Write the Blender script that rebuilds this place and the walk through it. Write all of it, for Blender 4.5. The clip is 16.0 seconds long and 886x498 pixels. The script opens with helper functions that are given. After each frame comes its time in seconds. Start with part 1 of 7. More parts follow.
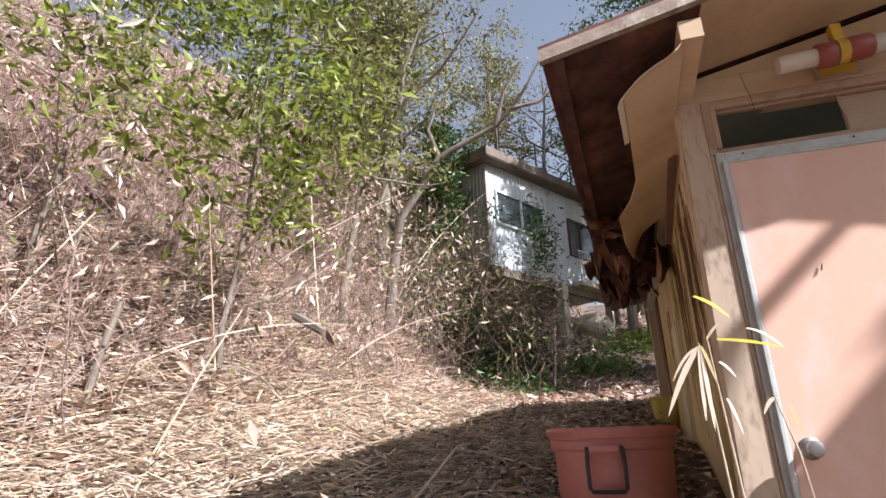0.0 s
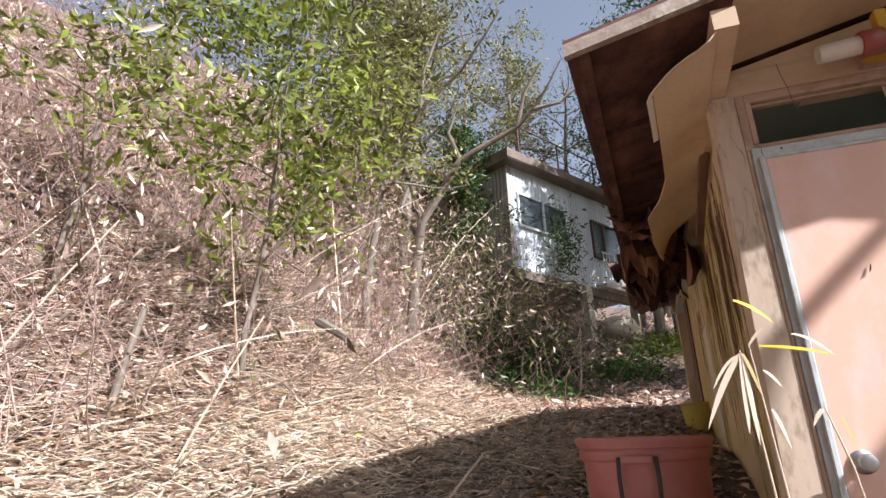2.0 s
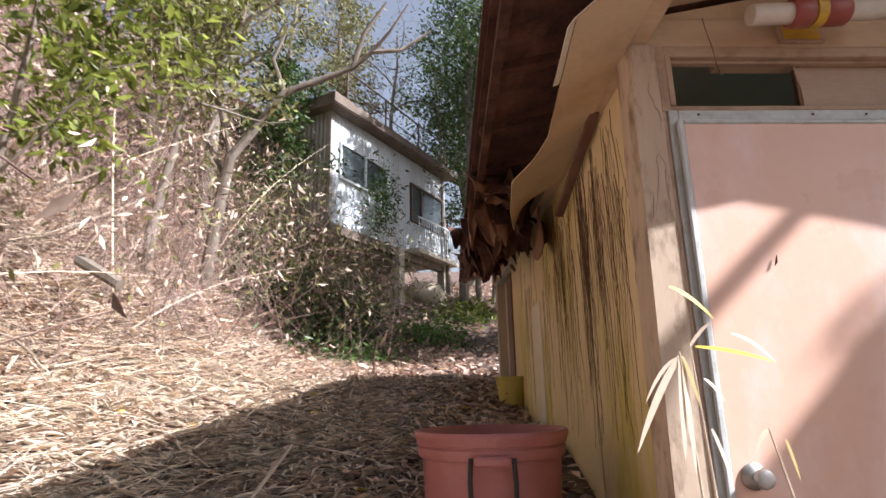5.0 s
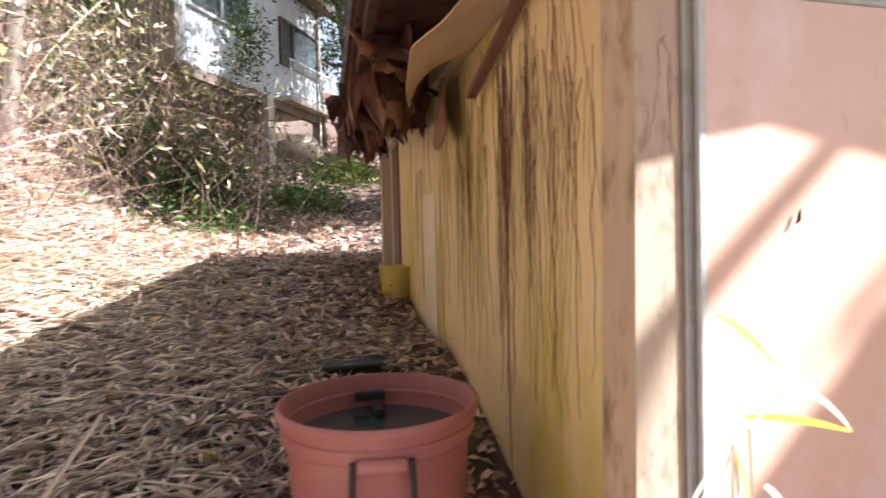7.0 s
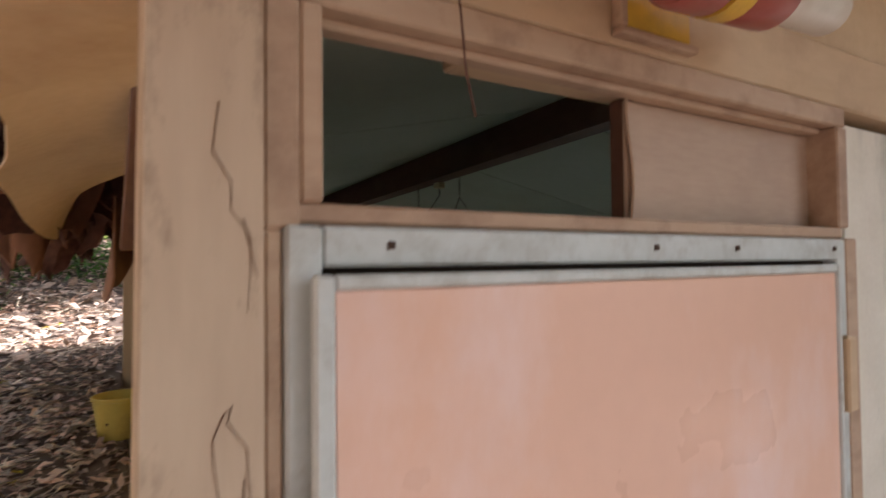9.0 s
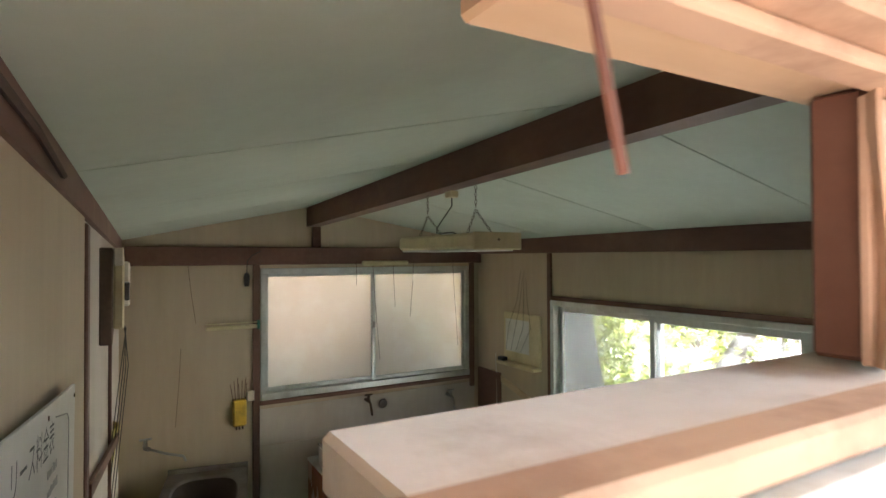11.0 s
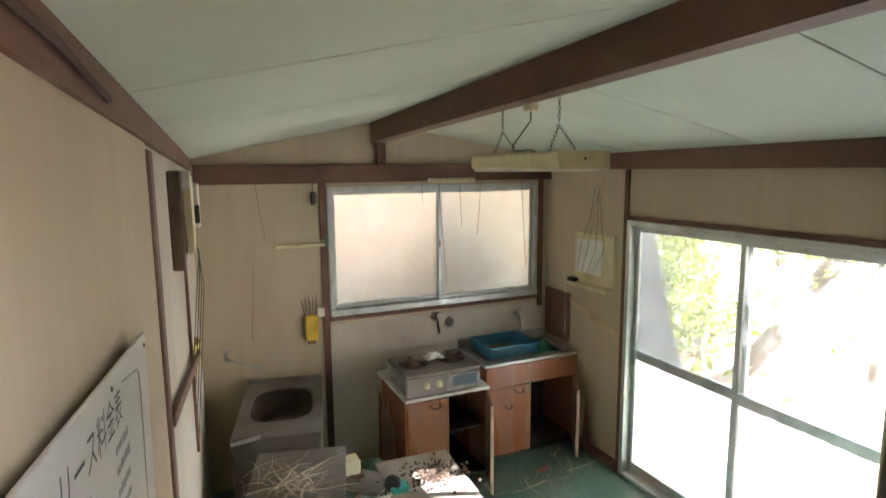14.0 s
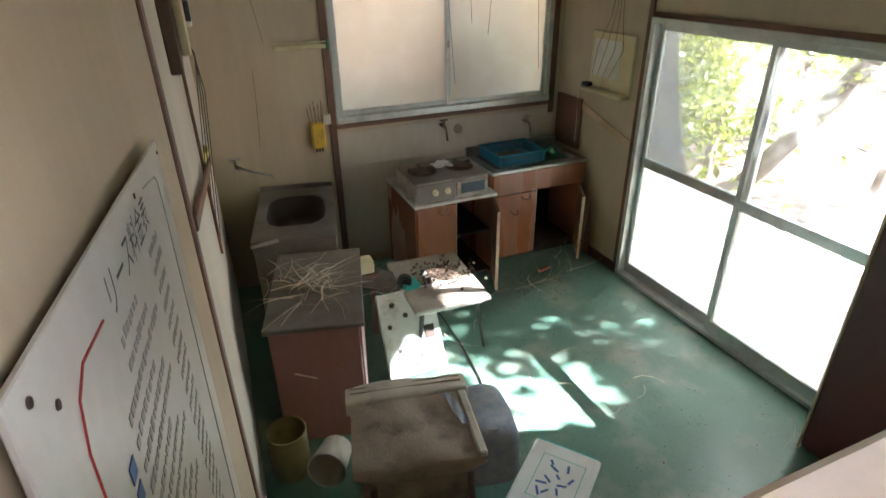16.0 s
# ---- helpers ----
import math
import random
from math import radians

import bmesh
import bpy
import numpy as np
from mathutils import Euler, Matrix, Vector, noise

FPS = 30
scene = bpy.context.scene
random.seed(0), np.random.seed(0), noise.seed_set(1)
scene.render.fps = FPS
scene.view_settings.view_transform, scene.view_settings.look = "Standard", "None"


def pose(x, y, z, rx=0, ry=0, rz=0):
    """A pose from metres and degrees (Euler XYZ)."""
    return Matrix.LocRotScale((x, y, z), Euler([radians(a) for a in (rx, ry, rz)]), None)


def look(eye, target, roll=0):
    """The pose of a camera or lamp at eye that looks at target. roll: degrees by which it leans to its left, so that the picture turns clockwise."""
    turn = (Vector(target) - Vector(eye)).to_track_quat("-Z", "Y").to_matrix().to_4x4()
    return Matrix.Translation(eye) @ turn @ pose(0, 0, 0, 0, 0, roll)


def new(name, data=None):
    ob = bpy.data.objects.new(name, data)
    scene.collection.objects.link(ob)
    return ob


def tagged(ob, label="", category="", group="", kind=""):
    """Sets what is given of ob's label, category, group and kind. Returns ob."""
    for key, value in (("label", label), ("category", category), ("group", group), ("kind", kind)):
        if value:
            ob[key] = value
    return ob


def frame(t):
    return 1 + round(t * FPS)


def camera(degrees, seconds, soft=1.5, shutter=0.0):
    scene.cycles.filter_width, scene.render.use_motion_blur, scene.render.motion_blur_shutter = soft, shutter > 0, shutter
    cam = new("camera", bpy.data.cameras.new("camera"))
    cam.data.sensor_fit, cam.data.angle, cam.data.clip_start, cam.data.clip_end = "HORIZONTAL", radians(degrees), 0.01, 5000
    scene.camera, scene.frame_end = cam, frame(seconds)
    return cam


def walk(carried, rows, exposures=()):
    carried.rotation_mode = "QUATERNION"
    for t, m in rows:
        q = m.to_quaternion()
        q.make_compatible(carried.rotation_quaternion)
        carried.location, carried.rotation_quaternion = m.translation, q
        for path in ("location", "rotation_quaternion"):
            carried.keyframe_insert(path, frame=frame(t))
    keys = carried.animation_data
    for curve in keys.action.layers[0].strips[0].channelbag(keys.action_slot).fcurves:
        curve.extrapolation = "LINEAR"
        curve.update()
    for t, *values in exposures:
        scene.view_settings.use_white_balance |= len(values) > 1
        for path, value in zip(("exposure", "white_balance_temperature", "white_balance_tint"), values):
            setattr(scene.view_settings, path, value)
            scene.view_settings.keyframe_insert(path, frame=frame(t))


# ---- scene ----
cam = camera(76.7, 16.0, soft=1.5, shutter=0.3)
PATH = [
    (0, (-0.278, -2.138, 1.014), (-0.793, -0.314, 1.653), -2.0),
    (0.5, (-0.379, -2.134, 1.025), (-0.886, -0.31, 1.669), -1.8),
    (1, (-0.395, -2.142, 1.056), (-0.922, -0.324, 1.702), -1.6),
    (1.5, (-0.371, -2.14, 1.067), (-0.953, -0.341, 1.719), -1.5),
    (2, (-0.299, -2.08, 1.037), (-0.886, -0.283, 1.69), -1.9),
    (2.5, (-0.284, -2.114, 1.012), (-0.794, -0.288, 1.65), -1.2),
    (3, (-0.276, -2.133, 1.017), (-0.744, -0.294, 1.65), -0.8),
    (5.5, (-0.66, -1.364, 1.198), (-0.461, 0.594, 1.556), -1.1),
    (6, (-0.727, -1.179, 1.21), (-0.46, 0.8, 1.327), -0.7),
    (6.5, (-0.721, -1.006, 1.364), (-0.402, 0.968, 1.336), -0.9),
    (7, (-0.505, -0.949, 1.499), (-0.016, 0.99, 1.444), -1.4),
    (7.5, (-0.273, -0.78, 1.624), (0.452, 1.084, 1.589), -1.2),
    (8, (-0.139, -0.775, 1.743), (0.702, 1.04, 1.73), -1.4),
    (8.5, (-0.059, -0.627, 1.797), (0.861, 1.148, 1.832), -1.2),
    (9, (0.08, -0.478, 1.966), (1.113, 1.234, 2.015), -0.6),
    (9.2, (0.1, -0.462, 2.017), (1.209, 1.201, 2.068), -0.7),
    (11.3, (0.296, -0.069, 2.095), (1.262, 1.682, 2.122), -0.2),
    (11.5, (0.291, -0.033, 2.105), (1.238, 1.729, 2.131), -0.2),
    (12, (0.297, 0.021, 2.114), (1.192, 1.81, 2.122), -0.3),
    (12.5, (0.304, 0.039, 2.112), (1.152, 1.85, 2.096), -0.4),
    (13, (0.307, 0.041, 2.109), (1.132, 1.862, 2.08), -0.5),
    (13.5, (0.307, 0.033, 2.113), (1.121, 1.858, 2.028), -0.4),
    (14, (0.305, 0.033, 2.115), (1.102, 1.846, 1.836), -0.5),
    (14.5, (0.303, 0.039, 2.114), (1.071, 1.808, 1.584), -0.5),
    (15, (0.301, 0.04, 2.113), (1.045, 1.776, 1.455), -0.7),
    (15.5, (0.302, 0.043, 2.112), (1.027, 1.752, 1.369), -0.8),
    (16, (0.298, 0.048, 2.111), (0.986, 1.684, 1.188), -0.8),
]
walk(cam, [(t, look(eye, target, roll)) for t, eye, target, roll in PATH],
     exposures=[(0, 1.25, 5850, 16), (3, 1.25, 5850, 16), (5.5, 1.55, 5950, 17), (6.5, 2.15, 6000, 17), (7, 2.15, 5950, 15), (7.5, 2.05, 5850, 12), (8.5, 1.85, 5800, 10), (9.2, 2.2, 5850, 11), (11.3, 4.85, 5850, 11), (12.5, 5.2, 5850, 14), (14, 5.25, 5800, 14), (15, 5.0, 5800, 13), (16, 4.75, 5800, 13)])

# ---- light ----
SUN_EL, SUN_H = radians(38), (0.933, -0.36)
sky_world = bpy.data.worlds.new("sky")
scene.world = sky_world
sky_world.use_nodes = True
_n = sky_world.node_tree.nodes
_sky = _n.new("ShaderNodeTexSky")
_sky.sky_type, _sky.sun_disc = "NISHITA", False
_sky.sun_elevation, _sky.sun_rotation = SUN_EL, math.atan2(SUN_H[0], SUN_H[1])
_sky.air_density, _sky.dust_density = 1.5, 2.5
_haze = _n.new("ShaderNodeHueSaturation")
_haze.inputs["Saturation"].default_value = 0.5
sky_world.node_tree.links.new(_sky.outputs[0], _haze.inputs["Color"])
sky_world.node_tree.links.new(_haze.outputs[0], _n["Background"].inputs[0])
_n["Background"].inputs[1].default_value = 0.066
_sun = bpy.data.lights.new("sun", "SUN")
_sun.energy, _sun.angle, _sun.color = 5.0, radians(0.53), (1.0, 0.96, 0.91)
sun = new("sun", _sun)
sun.matrix_world = look((0, 0, 30), (-SUN_H[0] * 30 / math.tan(SUN_EL), -SUN_H[1] * 30 / math.tan(SUN_EL), 0))

# ---- materials ----
def mat(name, base, base2=None, rough=0.8, scale=6.0, fine=60.0, bump=0.15, metal=0.0, spec=0.4, stretch=(1, 1, 1),
        stain=None, stain_scale=1.5, stain_amt=0.5, stain_stretch=None, island=0.0, objvar=0.0, mixw=1.0):
    """Two-scale noise between base and base2, a stain at a coarser scale, bump, and chance changes per island or per object."""
    m = bpy.data.materials.new(name)
    m.use_nodes = True
    nt = m.node_tree
    n, l = nt.nodes, nt.links
    b = n["Principled BSDF"]
    base2 = base2 or tuple(c * 0.7 for c in base)
    tc = n.new("ShaderNodeTexCoord")
    mp = n.new("ShaderNodeMapping")
    mp.inputs["Scale"].default_value = stretch
    l.new(tc.outputs["Object"], mp.inputs[0])
    n1 = n.new("ShaderNodeTexNoise")
    n1.inputs["Scale"].default_value, n1.inputs["Detail"].default_value = scale, 6
    l.new(mp.outputs[0], n1.inputs[0])
    n2 = n.new("ShaderNodeTexNoise")
    n2.inputs["Scale"].default_value, n2.inputs["Detail"].default_value = fine, 4
    l.new(mp.outputs[0], n2.inputs[0])
    add = n.new("ShaderNodeMath")
    add.operation = "MULTIPLY_ADD"
    l.new(n2.outputs[0], add.inputs[0])
    add.inputs[1].default_value = 0.5
    l.new(n1.outputs[0], add.inputs[2])
    mr = n.new("ShaderNodeMapRange")
    mr.inputs[1].default_value, mr.inputs[2].default_value = 0.5, 1.0
    mr.inputs[4].default_value = mixw
    l.new(add.outputs[0], mr.inputs[0])
    mix = n.new("ShaderNodeMix")
    mix.data_type = "RGBA"
    mix.inputs[6].default_value, mix.inputs[7].default_value = (*base, 1), (*base2, 1)
    l.new(mr.outputs[0], mix.inputs[0])
    col = mix.outputs[2]
    if stain:
        ms = n.new("ShaderNodeMapping")
        ms.inputs["Scale"].default_value = stain_stretch or (1, 1, 1)
        l.new(tc.outputs["Object"], ms.inputs[0])
        n3 = n.new("ShaderNodeTexNoise")
        n3.inputs["Scale"].default_value, n3.inputs["Detail"].default_value = stain_scale, 8
        n3.inputs["Roughness"].default_value = 0.65
        l.new(ms.outputs[0], n3.inputs[0])
        r3 = n.new("ShaderNodeMapRange")
        r3.inputs[1].default_value, r3.inputs[2].default_value = 0.5, 0.68
        r3.inputs[4].default_value = stain_amt
        l.new(n3.outputs[0], r3.inputs[0])
        mx = n.new("ShaderNodeMix")
        mx.data_type = "RGBA"
        mx.inputs[7].default_value = (*stain, 1)
        l.new(r3.outputs[0], mx.inputs[0])
        l.new(col, mx.inputs[6])
        col = mx.outputs[2]
    if island or objvar:
        src = n.new("ShaderNodeNewGeometry").outputs["Random Per Island"] if island else n.new("ShaderNodeObjectInfo").outputs["Random"]
        r4 = n.new("ShaderNodeMapRange")
        k = island or objvar
        r4.inputs[3].default_value, r4.inputs[4].default_value = 1 - k, 1 + k
        l.new(src, r4.inputs[0])
        hv = n.new("ShaderNodeHueSaturation")
        l.new(r4.outputs[0], hv.inputs["Value"])
        l.new(col, hv.inputs["Color"])
        col = hv.outputs[0]
    l.new(col, b.inputs["Base Color"])
    rr = n.new("ShaderNodeMapRange")
    rr.inputs[3].default_value, rr.inputs[4].default_value = max(0.02, rough - 0.12), min(1, rough + 0.12)
    l.new(n1.outputs[0], rr.inputs[0])
    l.new(rr.outputs[0], b.inputs["Roughness"])
    b.inputs["Metallic"].default_value = metal
    b.inputs["Specular IOR Level"].default_value = spec
    if bump:
        bp = n.new("ShaderNodeBump")
        bp.inputs["Strength"].default_value, bp.inputs["Distance"].default_value = bump, 0.004
        l.new(add.outputs[0], bp.inputs["Height"])
        l.new(bp.outputs[0], b.inputs["Normal"])
    return m


def leaf_mat(name, a, b2, trans=0.35, rough=0.5):
    """Thin leaves: some light passes through, colour changes from leaf to leaf."""
    m = mat(name, a, b2, rough=rough, scale=3, fine=30, bump=0, island=0.6)
    nt = m.node_tree
    n, l = nt.nodes, nt.links
    b = n["Principled BSDF"]
    col = b.inputs["Base Color"].links[0].from_socket
    tr = n.new("ShaderNodeBsdfTranslucent")
    l.new(col, tr.inputs[0])
    mx = n.new("ShaderNodeMixShader")
    mx.inputs[0].default_value = trans
    l.new(b.outputs[0], mx.inputs[1])
    l.new(tr.outputs[0], mx.inputs[2])
    l.new(mx.outputs[0], n["Material Output"].inputs[0])
    return m


def glass_mat(name, rough, tint=(0.95, 0.97, 0.96), dirt=0.0, dirt_col=(0.6, 0.58, 0.52)):
    """Thin glass: mostly clear or frosted passing, a little gloss, dust."""
    m = bpy.data.materials.new(name)
    m.use_nodes = True
    nt = m.node_tree
    n, l = nt.nodes, nt.links
    n.remove(n["Principled BSDF"])
    ref = n.new("ShaderNodeBsdfRefraction") if rough > 0 else n.new("ShaderNodeBsdfTransparent")
    ref.inputs[0].default_value = (*tint, 1)
    if rough > 0:
        ref.inputs["Roughness"].default_value, ref.inputs["IOR"].default_value = rough, 1.02
    gl = n.new("ShaderNodeBsdfGlossy")
    gl.inputs["Roughness"].default_value = max(0.03, rough)
    fr = n.new("ShaderNodeFresnel")
    fr.inputs[0].default_value = 1.4
    mx = n.new("ShaderNodeMixShader")
    l.new(fr.outputs[0], mx.inputs[0])
    l.new(ref.outputs[0], mx.inputs[1])
    l.new(gl.outputs[0], mx.inputs[2])
    out = mx.outputs[0]
    if dirt:
        df = n.new("ShaderNodeBsdfDiffuse")
        df.inputs[0].default_value = (*dirt_col, 1)
        tl = n.new("ShaderNodeBsdfTranslucent")
        tl.inputs[0].default_value = (*dirt_col, 1)
        ad = n.new("ShaderNodeMixShader")
        ad.inputs[0].default_value = 0.7
        l.new(df.outputs[0], ad.inputs[1])
        l.new(tl.outputs[0], ad.inputs[2])
        tc = n.new("ShaderNodeTexCoord")
        no = n.new("ShaderNodeTexNoise")
        no.inputs["Scale"].default_value, no.inputs["Detail"].default_value = 5, 8
        l.new(tc.outputs["Object"], no.inputs[0])
        mr = n.new("ShaderNodeMapRange")
        mr.inputs[1].default_value, mr.inputs[2].default_value = 0.35, 0.75
        mr.inputs[3].default_value, mr.inputs[4].default_value = dirt * 0.6, dirt
        l.new(no.outputs[0], mr.inputs[0])
        m2 = n.new("ShaderNodeMixShader")
        l.new(mr.outputs[0], m2.inputs[0])
        l.new(out, m2.inputs[1])
        l.new(ad.outputs[0], m2.inputs[2])
        out = m2.outputs[0]
    l.new(out, n["Material Output"].inputs[0])
    return m


M = {}
M["soil"] = mat("soil", (0.15, 0.1, 0.075), (0.075, 0.05, 0.04), rough=0.95, scale=5, fine=70, bump=1.0, stain=(0.3, 0.22, 0.15), stain_scale=2.2, stain_amt=0.6)
M["leaf_dry"] = leaf_mat("leaf_dry", (0.74, 0.58, 0.46), (0.4, 0.25, 0.18), 0.15, 0.6)
M["straw"] = leaf_mat("straw", (0.75, 0.64, 0.49), (0.54, 0.42, 0.31), 0.15, 0.55)
M["brush"] = mat("brush", (0.46, 0.34, 0.28), (0.17, 0.11, 0.09), rough=0.85, scale=9, bump=0, island=0.5)
M["brush_red"] = mat("brush_twigs", (0.4, 0.25, 0.22), (0.16, 0.085, 0.075), rough=0.85, scale=9, bump=0, island=0.5)
M["leaf_yellow"] = leaf_mat("leaf_yellow", (0.75, 0.55, 0.04), (0.6, 0.42, 0.04), 0.2, 0.5)
M["reed"] = leaf_mat("reed", (0.52, 0.42, 0.17), (0.4, 0.3, 0.12), 0.3, 0.5)
M["leaf_green"] = leaf_mat("leaf_green", (0.26, 0.29, 0.05), (0.12, 0.16, 0.03), 0.45, 0.4)
M["leaf_dark"] = leaf_mat("leaf_dark", (0.07, 0.12, 0.025), (0.03, 0.06, 0.015), 0.3, 0.4)
M["leaf_olive"] = leaf_mat("leaf_olive", (0.26, 0.25, 0.09), (0.14, 0.14, 0.05), 0.35, 0.5)
M["fern"] = leaf_mat("fern", (0.1, 0.19, 0.035), (0.05, 0.11, 0.02), 0.35, 0.45)
M["bark"] = mat("bark", (0.22, 0.18, 0.14), (0.11, 0.09, 0.07), rough=0.95, scale=8, fine=50, bump=0.8, stretch=(1, 1, 0.3), stain=(0.33, 0.31, 0.27), stain_scale=4)
M["yellow"] = mat("yellow_board", (0.78, 0.63, 0.38), (0.66, 0.52, 0.26), rough=0.75, scale=3, fine=40, bump=0.2, stretch=(1, 1, 0.35), stain=(0.5, 0.42, 0.03), stain_scale=1.5, stain_amt=0.9, stain_stretch=(1, 1.6, 0.5))
M["post"] = mat("post_wood", (0.62, 0.5, 0.37), (0.46, 0.35, 0.25), rough=0.75, scale=4, fine=45, bump=0.25, stretch=(1, 1, 0.2), stain=(0.2, 0.13, 0.085), stain_scale=16, stain_amt=0.85, stain_stretch=(1, 1, 0.4))
M["pinkwood"] = mat("pink_wood", (0.54, 0.4, 0.28), (0.42, 0.29, 0.2), rough=0.7, scale=4, fine=60, bump=0.2, stretch=(0.2, 1, 1), stain=(0.26, 0.16, 0.11), stain_scale=9, stain_amt=0.6)
M["plate"] = mat("wall_plate_wood", (0.62, 0.47, 0.31), (0.5, 0.36, 0.22), rough=0.75, scale=3, fine=50, bump=0.2, stretch=(0.25, 1, 1), stain=(0.32, 0.2, 0.13), stain_scale=4, stain_amt=0.4)
M["ply"] = mat("plywood", (0.54, 0.41, 0.31), (0.44, 0.32, 0.23), rough=0.7, scale=2.5, fine=80, bump=0.15, stretch=(0.3, 1, 1.5), stain=(0.3, 0.2, 0.15), stain_scale=2, stain_amt=0.3)
M["soffit"] = mat("soffit_board", (0.66, 0.52, 0.34), (0.55, 0.41, 0.25), rough=0.75, scale=2, fine=50, bump=0.15, stain=(0.36, 0.22, 0.13), stain_scale=2.2, stain_amt=0.5)
M["soffit_in"] = mat("soffit_pale", (0.8, 0.74, 0.6), (0.68, 0.6, 0.46), rough=0.75, scale=2, fine=50, bump=0.1)
M["rotten"] = mat("rotten_wood", (0.13, 0.055, 0.037), (0.035, 0.017, 0.013), rough=0.85, scale=7, fine=60, bump=0.7, stain=(0.3, 0.14, 0.09), stain_scale=4)
M["stem"] = mat("dry_creeper", (0.19, 0.105, 0.06), (0.1, 0.05, 0.03), rough=0.85, scale=30, bump=0.2)
M["flap"] = mat("warped_brown_sheet", (0.3, 0.15, 0.085), (0.16, 0.075, 0.045), rough=0.7, scale=6, fine=50, bump=0.4, stretch=(1, 1, 0.3), stain=(0.09, 0.045, 0.03), stain_scale=4)
M["roof_red"] = mat("roof_sheet", (0.15, 0.06, 0.045), (0.08, 0.035, 0.03), rough=0.6, scale=5, fine=50, bump=0.3, stain=(0.07, 0.04, 0.035), stain_scale=3)
M["fascia"] = mat("fascia_lichen", (0.36, 0.29, 0.23), (0.22, 0.16, 0.12), rough=0.9, scale=14, fine=80, bump=0.5, stain=(0.62, 0.6, 0.5), stain_scale=11, stain_amt=0.8)
M["jamb"] = mat("pale_metal_jamb", (0.6, 0.64, 0.63), (0.5, 0.53, 0.51), rough=0.45, scale=7, fine=70, bump=0.08, spec=0.5, stain=(0.34, 0.33, 0.29), stain_scale=18, stain_amt=0.55)
M["pink"] = mat("pink_door_paint", (0.8, 0.52, 0.39), (0.75, 0.48, 0.36), rough=0.3, scale=1.6, fine=35, bump=0.05, stain=(0.84, 0.66, 0.62), stain_scale=2.4, stain_amt=0.85, stain_stretch=(1, 1, 0.55))
M["stucco"] = mat("white_stucco", (0.8, 0.76, 0.66), (0.7, 0.66, 0.56), rough=0.85, scale=9, fine=90, bump=0.3, stain=(0.3, 0.29, 0.26), stain_scale=6, stain_amt=0.5, stain_stretch=(1, 1, 0.4))
M["inner"] = mat("beige_wall_board", (0.54, 0.44, 0.31), (0.45, 0.36, 0.25), rough=0.6, scale=2.2, fine=25, bump=0.05, stretch=(1, 1, 0.08), stain=(0.4, 0.29, 0.19), stain_scale=2.6, stain_amt=0.35, stain_stretch=(1, 1, 0.35))
M["inner_pale"] = mat("pale_wall_board", (0.58, 0.52, 0.45), (0.48, 0.42, 0.35), rough=0.55, scale=2, fine=25, bump=0.05, stretch=(1, 1, 0.2), stain=(0.42, 0.33, 0.25), stain_scale=3, stain_amt=0.35)
M["ceil"] = mat("green_grey_ceiling", (0.555, 0.58, 0.485), (0.495, 0.52, 0.43), rough=0.6, scale=1.4, fine=20, bump=0.03, stain=(0.44, 0.44, 0.34), stain_scale=1.2, stain_amt=0.4)
M["brown"] = mat("brown_stained_wood", (0.18, 0.09, 0.062), (0.115, 0.055, 0.039), rough=0.55, scale=4, fine=60, bump=0.2, stretch=(0.6, 0.25, 0.6), stain=(0.24, 0.15, 0.1), stain_scale=3, stain_amt=0.4)
M["floor"] = mat("green_floor_sheet", (0.13, 0.23, 0.175), (0.095, 0.18, 0.135), rough=0.32, scale=3, fine=50, bump=0.06, spec=0.5, stain=(0.33, 0.32, 0.25), stain_scale=2.4, stain_amt=0.6)
M["alu"] = mat("aluminium", (0.62, 0.64, 0.62), (0.52, 0.54, 0.52), rough=0.4, scale=8, fine=60, bump=0.04, metal=0.6, stain=(0.3, 0.29, 0.25), stain_scale=9, stain_amt=0.4)
M["rubber"] = mat("black_rubber", (0.02, 0.02, 0.02), (0.03, 0.03, 0.03), rough=0.6, bump=0.05)
# dust share of the clear panes also whitens the view outside like glare
M["glass"] = glass_mat("clear_glass", 0.0, dirt=0.07, dirt_col=(0.8, 0.82, 0.78))
M["frost"] = glass_mat("frosted_glass", 0.45, dirt=1.0, dirt_col=(0.86, 0.86, 0.82))
M["frost_back"] = glass_mat("frosted_dirty_glass", 0.5, dirt=1.3, dirt_col=(0.8, 0.75, 0.68))
M["steel"] = mat("stainless_steel", (0.45, 0.44, 0.42), (0.36, 0.34, 0.32), rough=0.38, scale=5, fine=60, bump=0.05, metal=0.85, stain=(0.2, 0.16, 0.12), stain_scale=4, stain_amt=0.7)
M["dusty_steel"] = mat("dusty_steel", (0.22, 0.195, 0.175), (0.15, 0.13, 0.115), rough=0.7, scale=5, fine=60, bump=0.15, metal=0.25, stain=(0.17, 0.12, 0.09), stain_scale=5, stain_amt=0.6)
M["veneer"] = mat("orange_brown_veneer", (0.34, 0.14, 0.065), (0.25, 0.095, 0.045), rough=0.28, scale=3, fine=50, bump=0.08, stretch=(1, 1, 0.25), spec=0.5, stain=(0.2, 0.1, 0.06), stain_scale=3, stain_amt=0.4)
M["dusky_pink"] = mat("dusky_pink_laminate", (0.3, 0.15, 0.13), (0.24, 0.115, 0.1), rough=0.5, scale=3, fine=40, bump=0.08, stretch=(1, 1, 0.3), stain=(0.2, 0.12, 0.1), stain_scale=3, stain_amt=0.5)
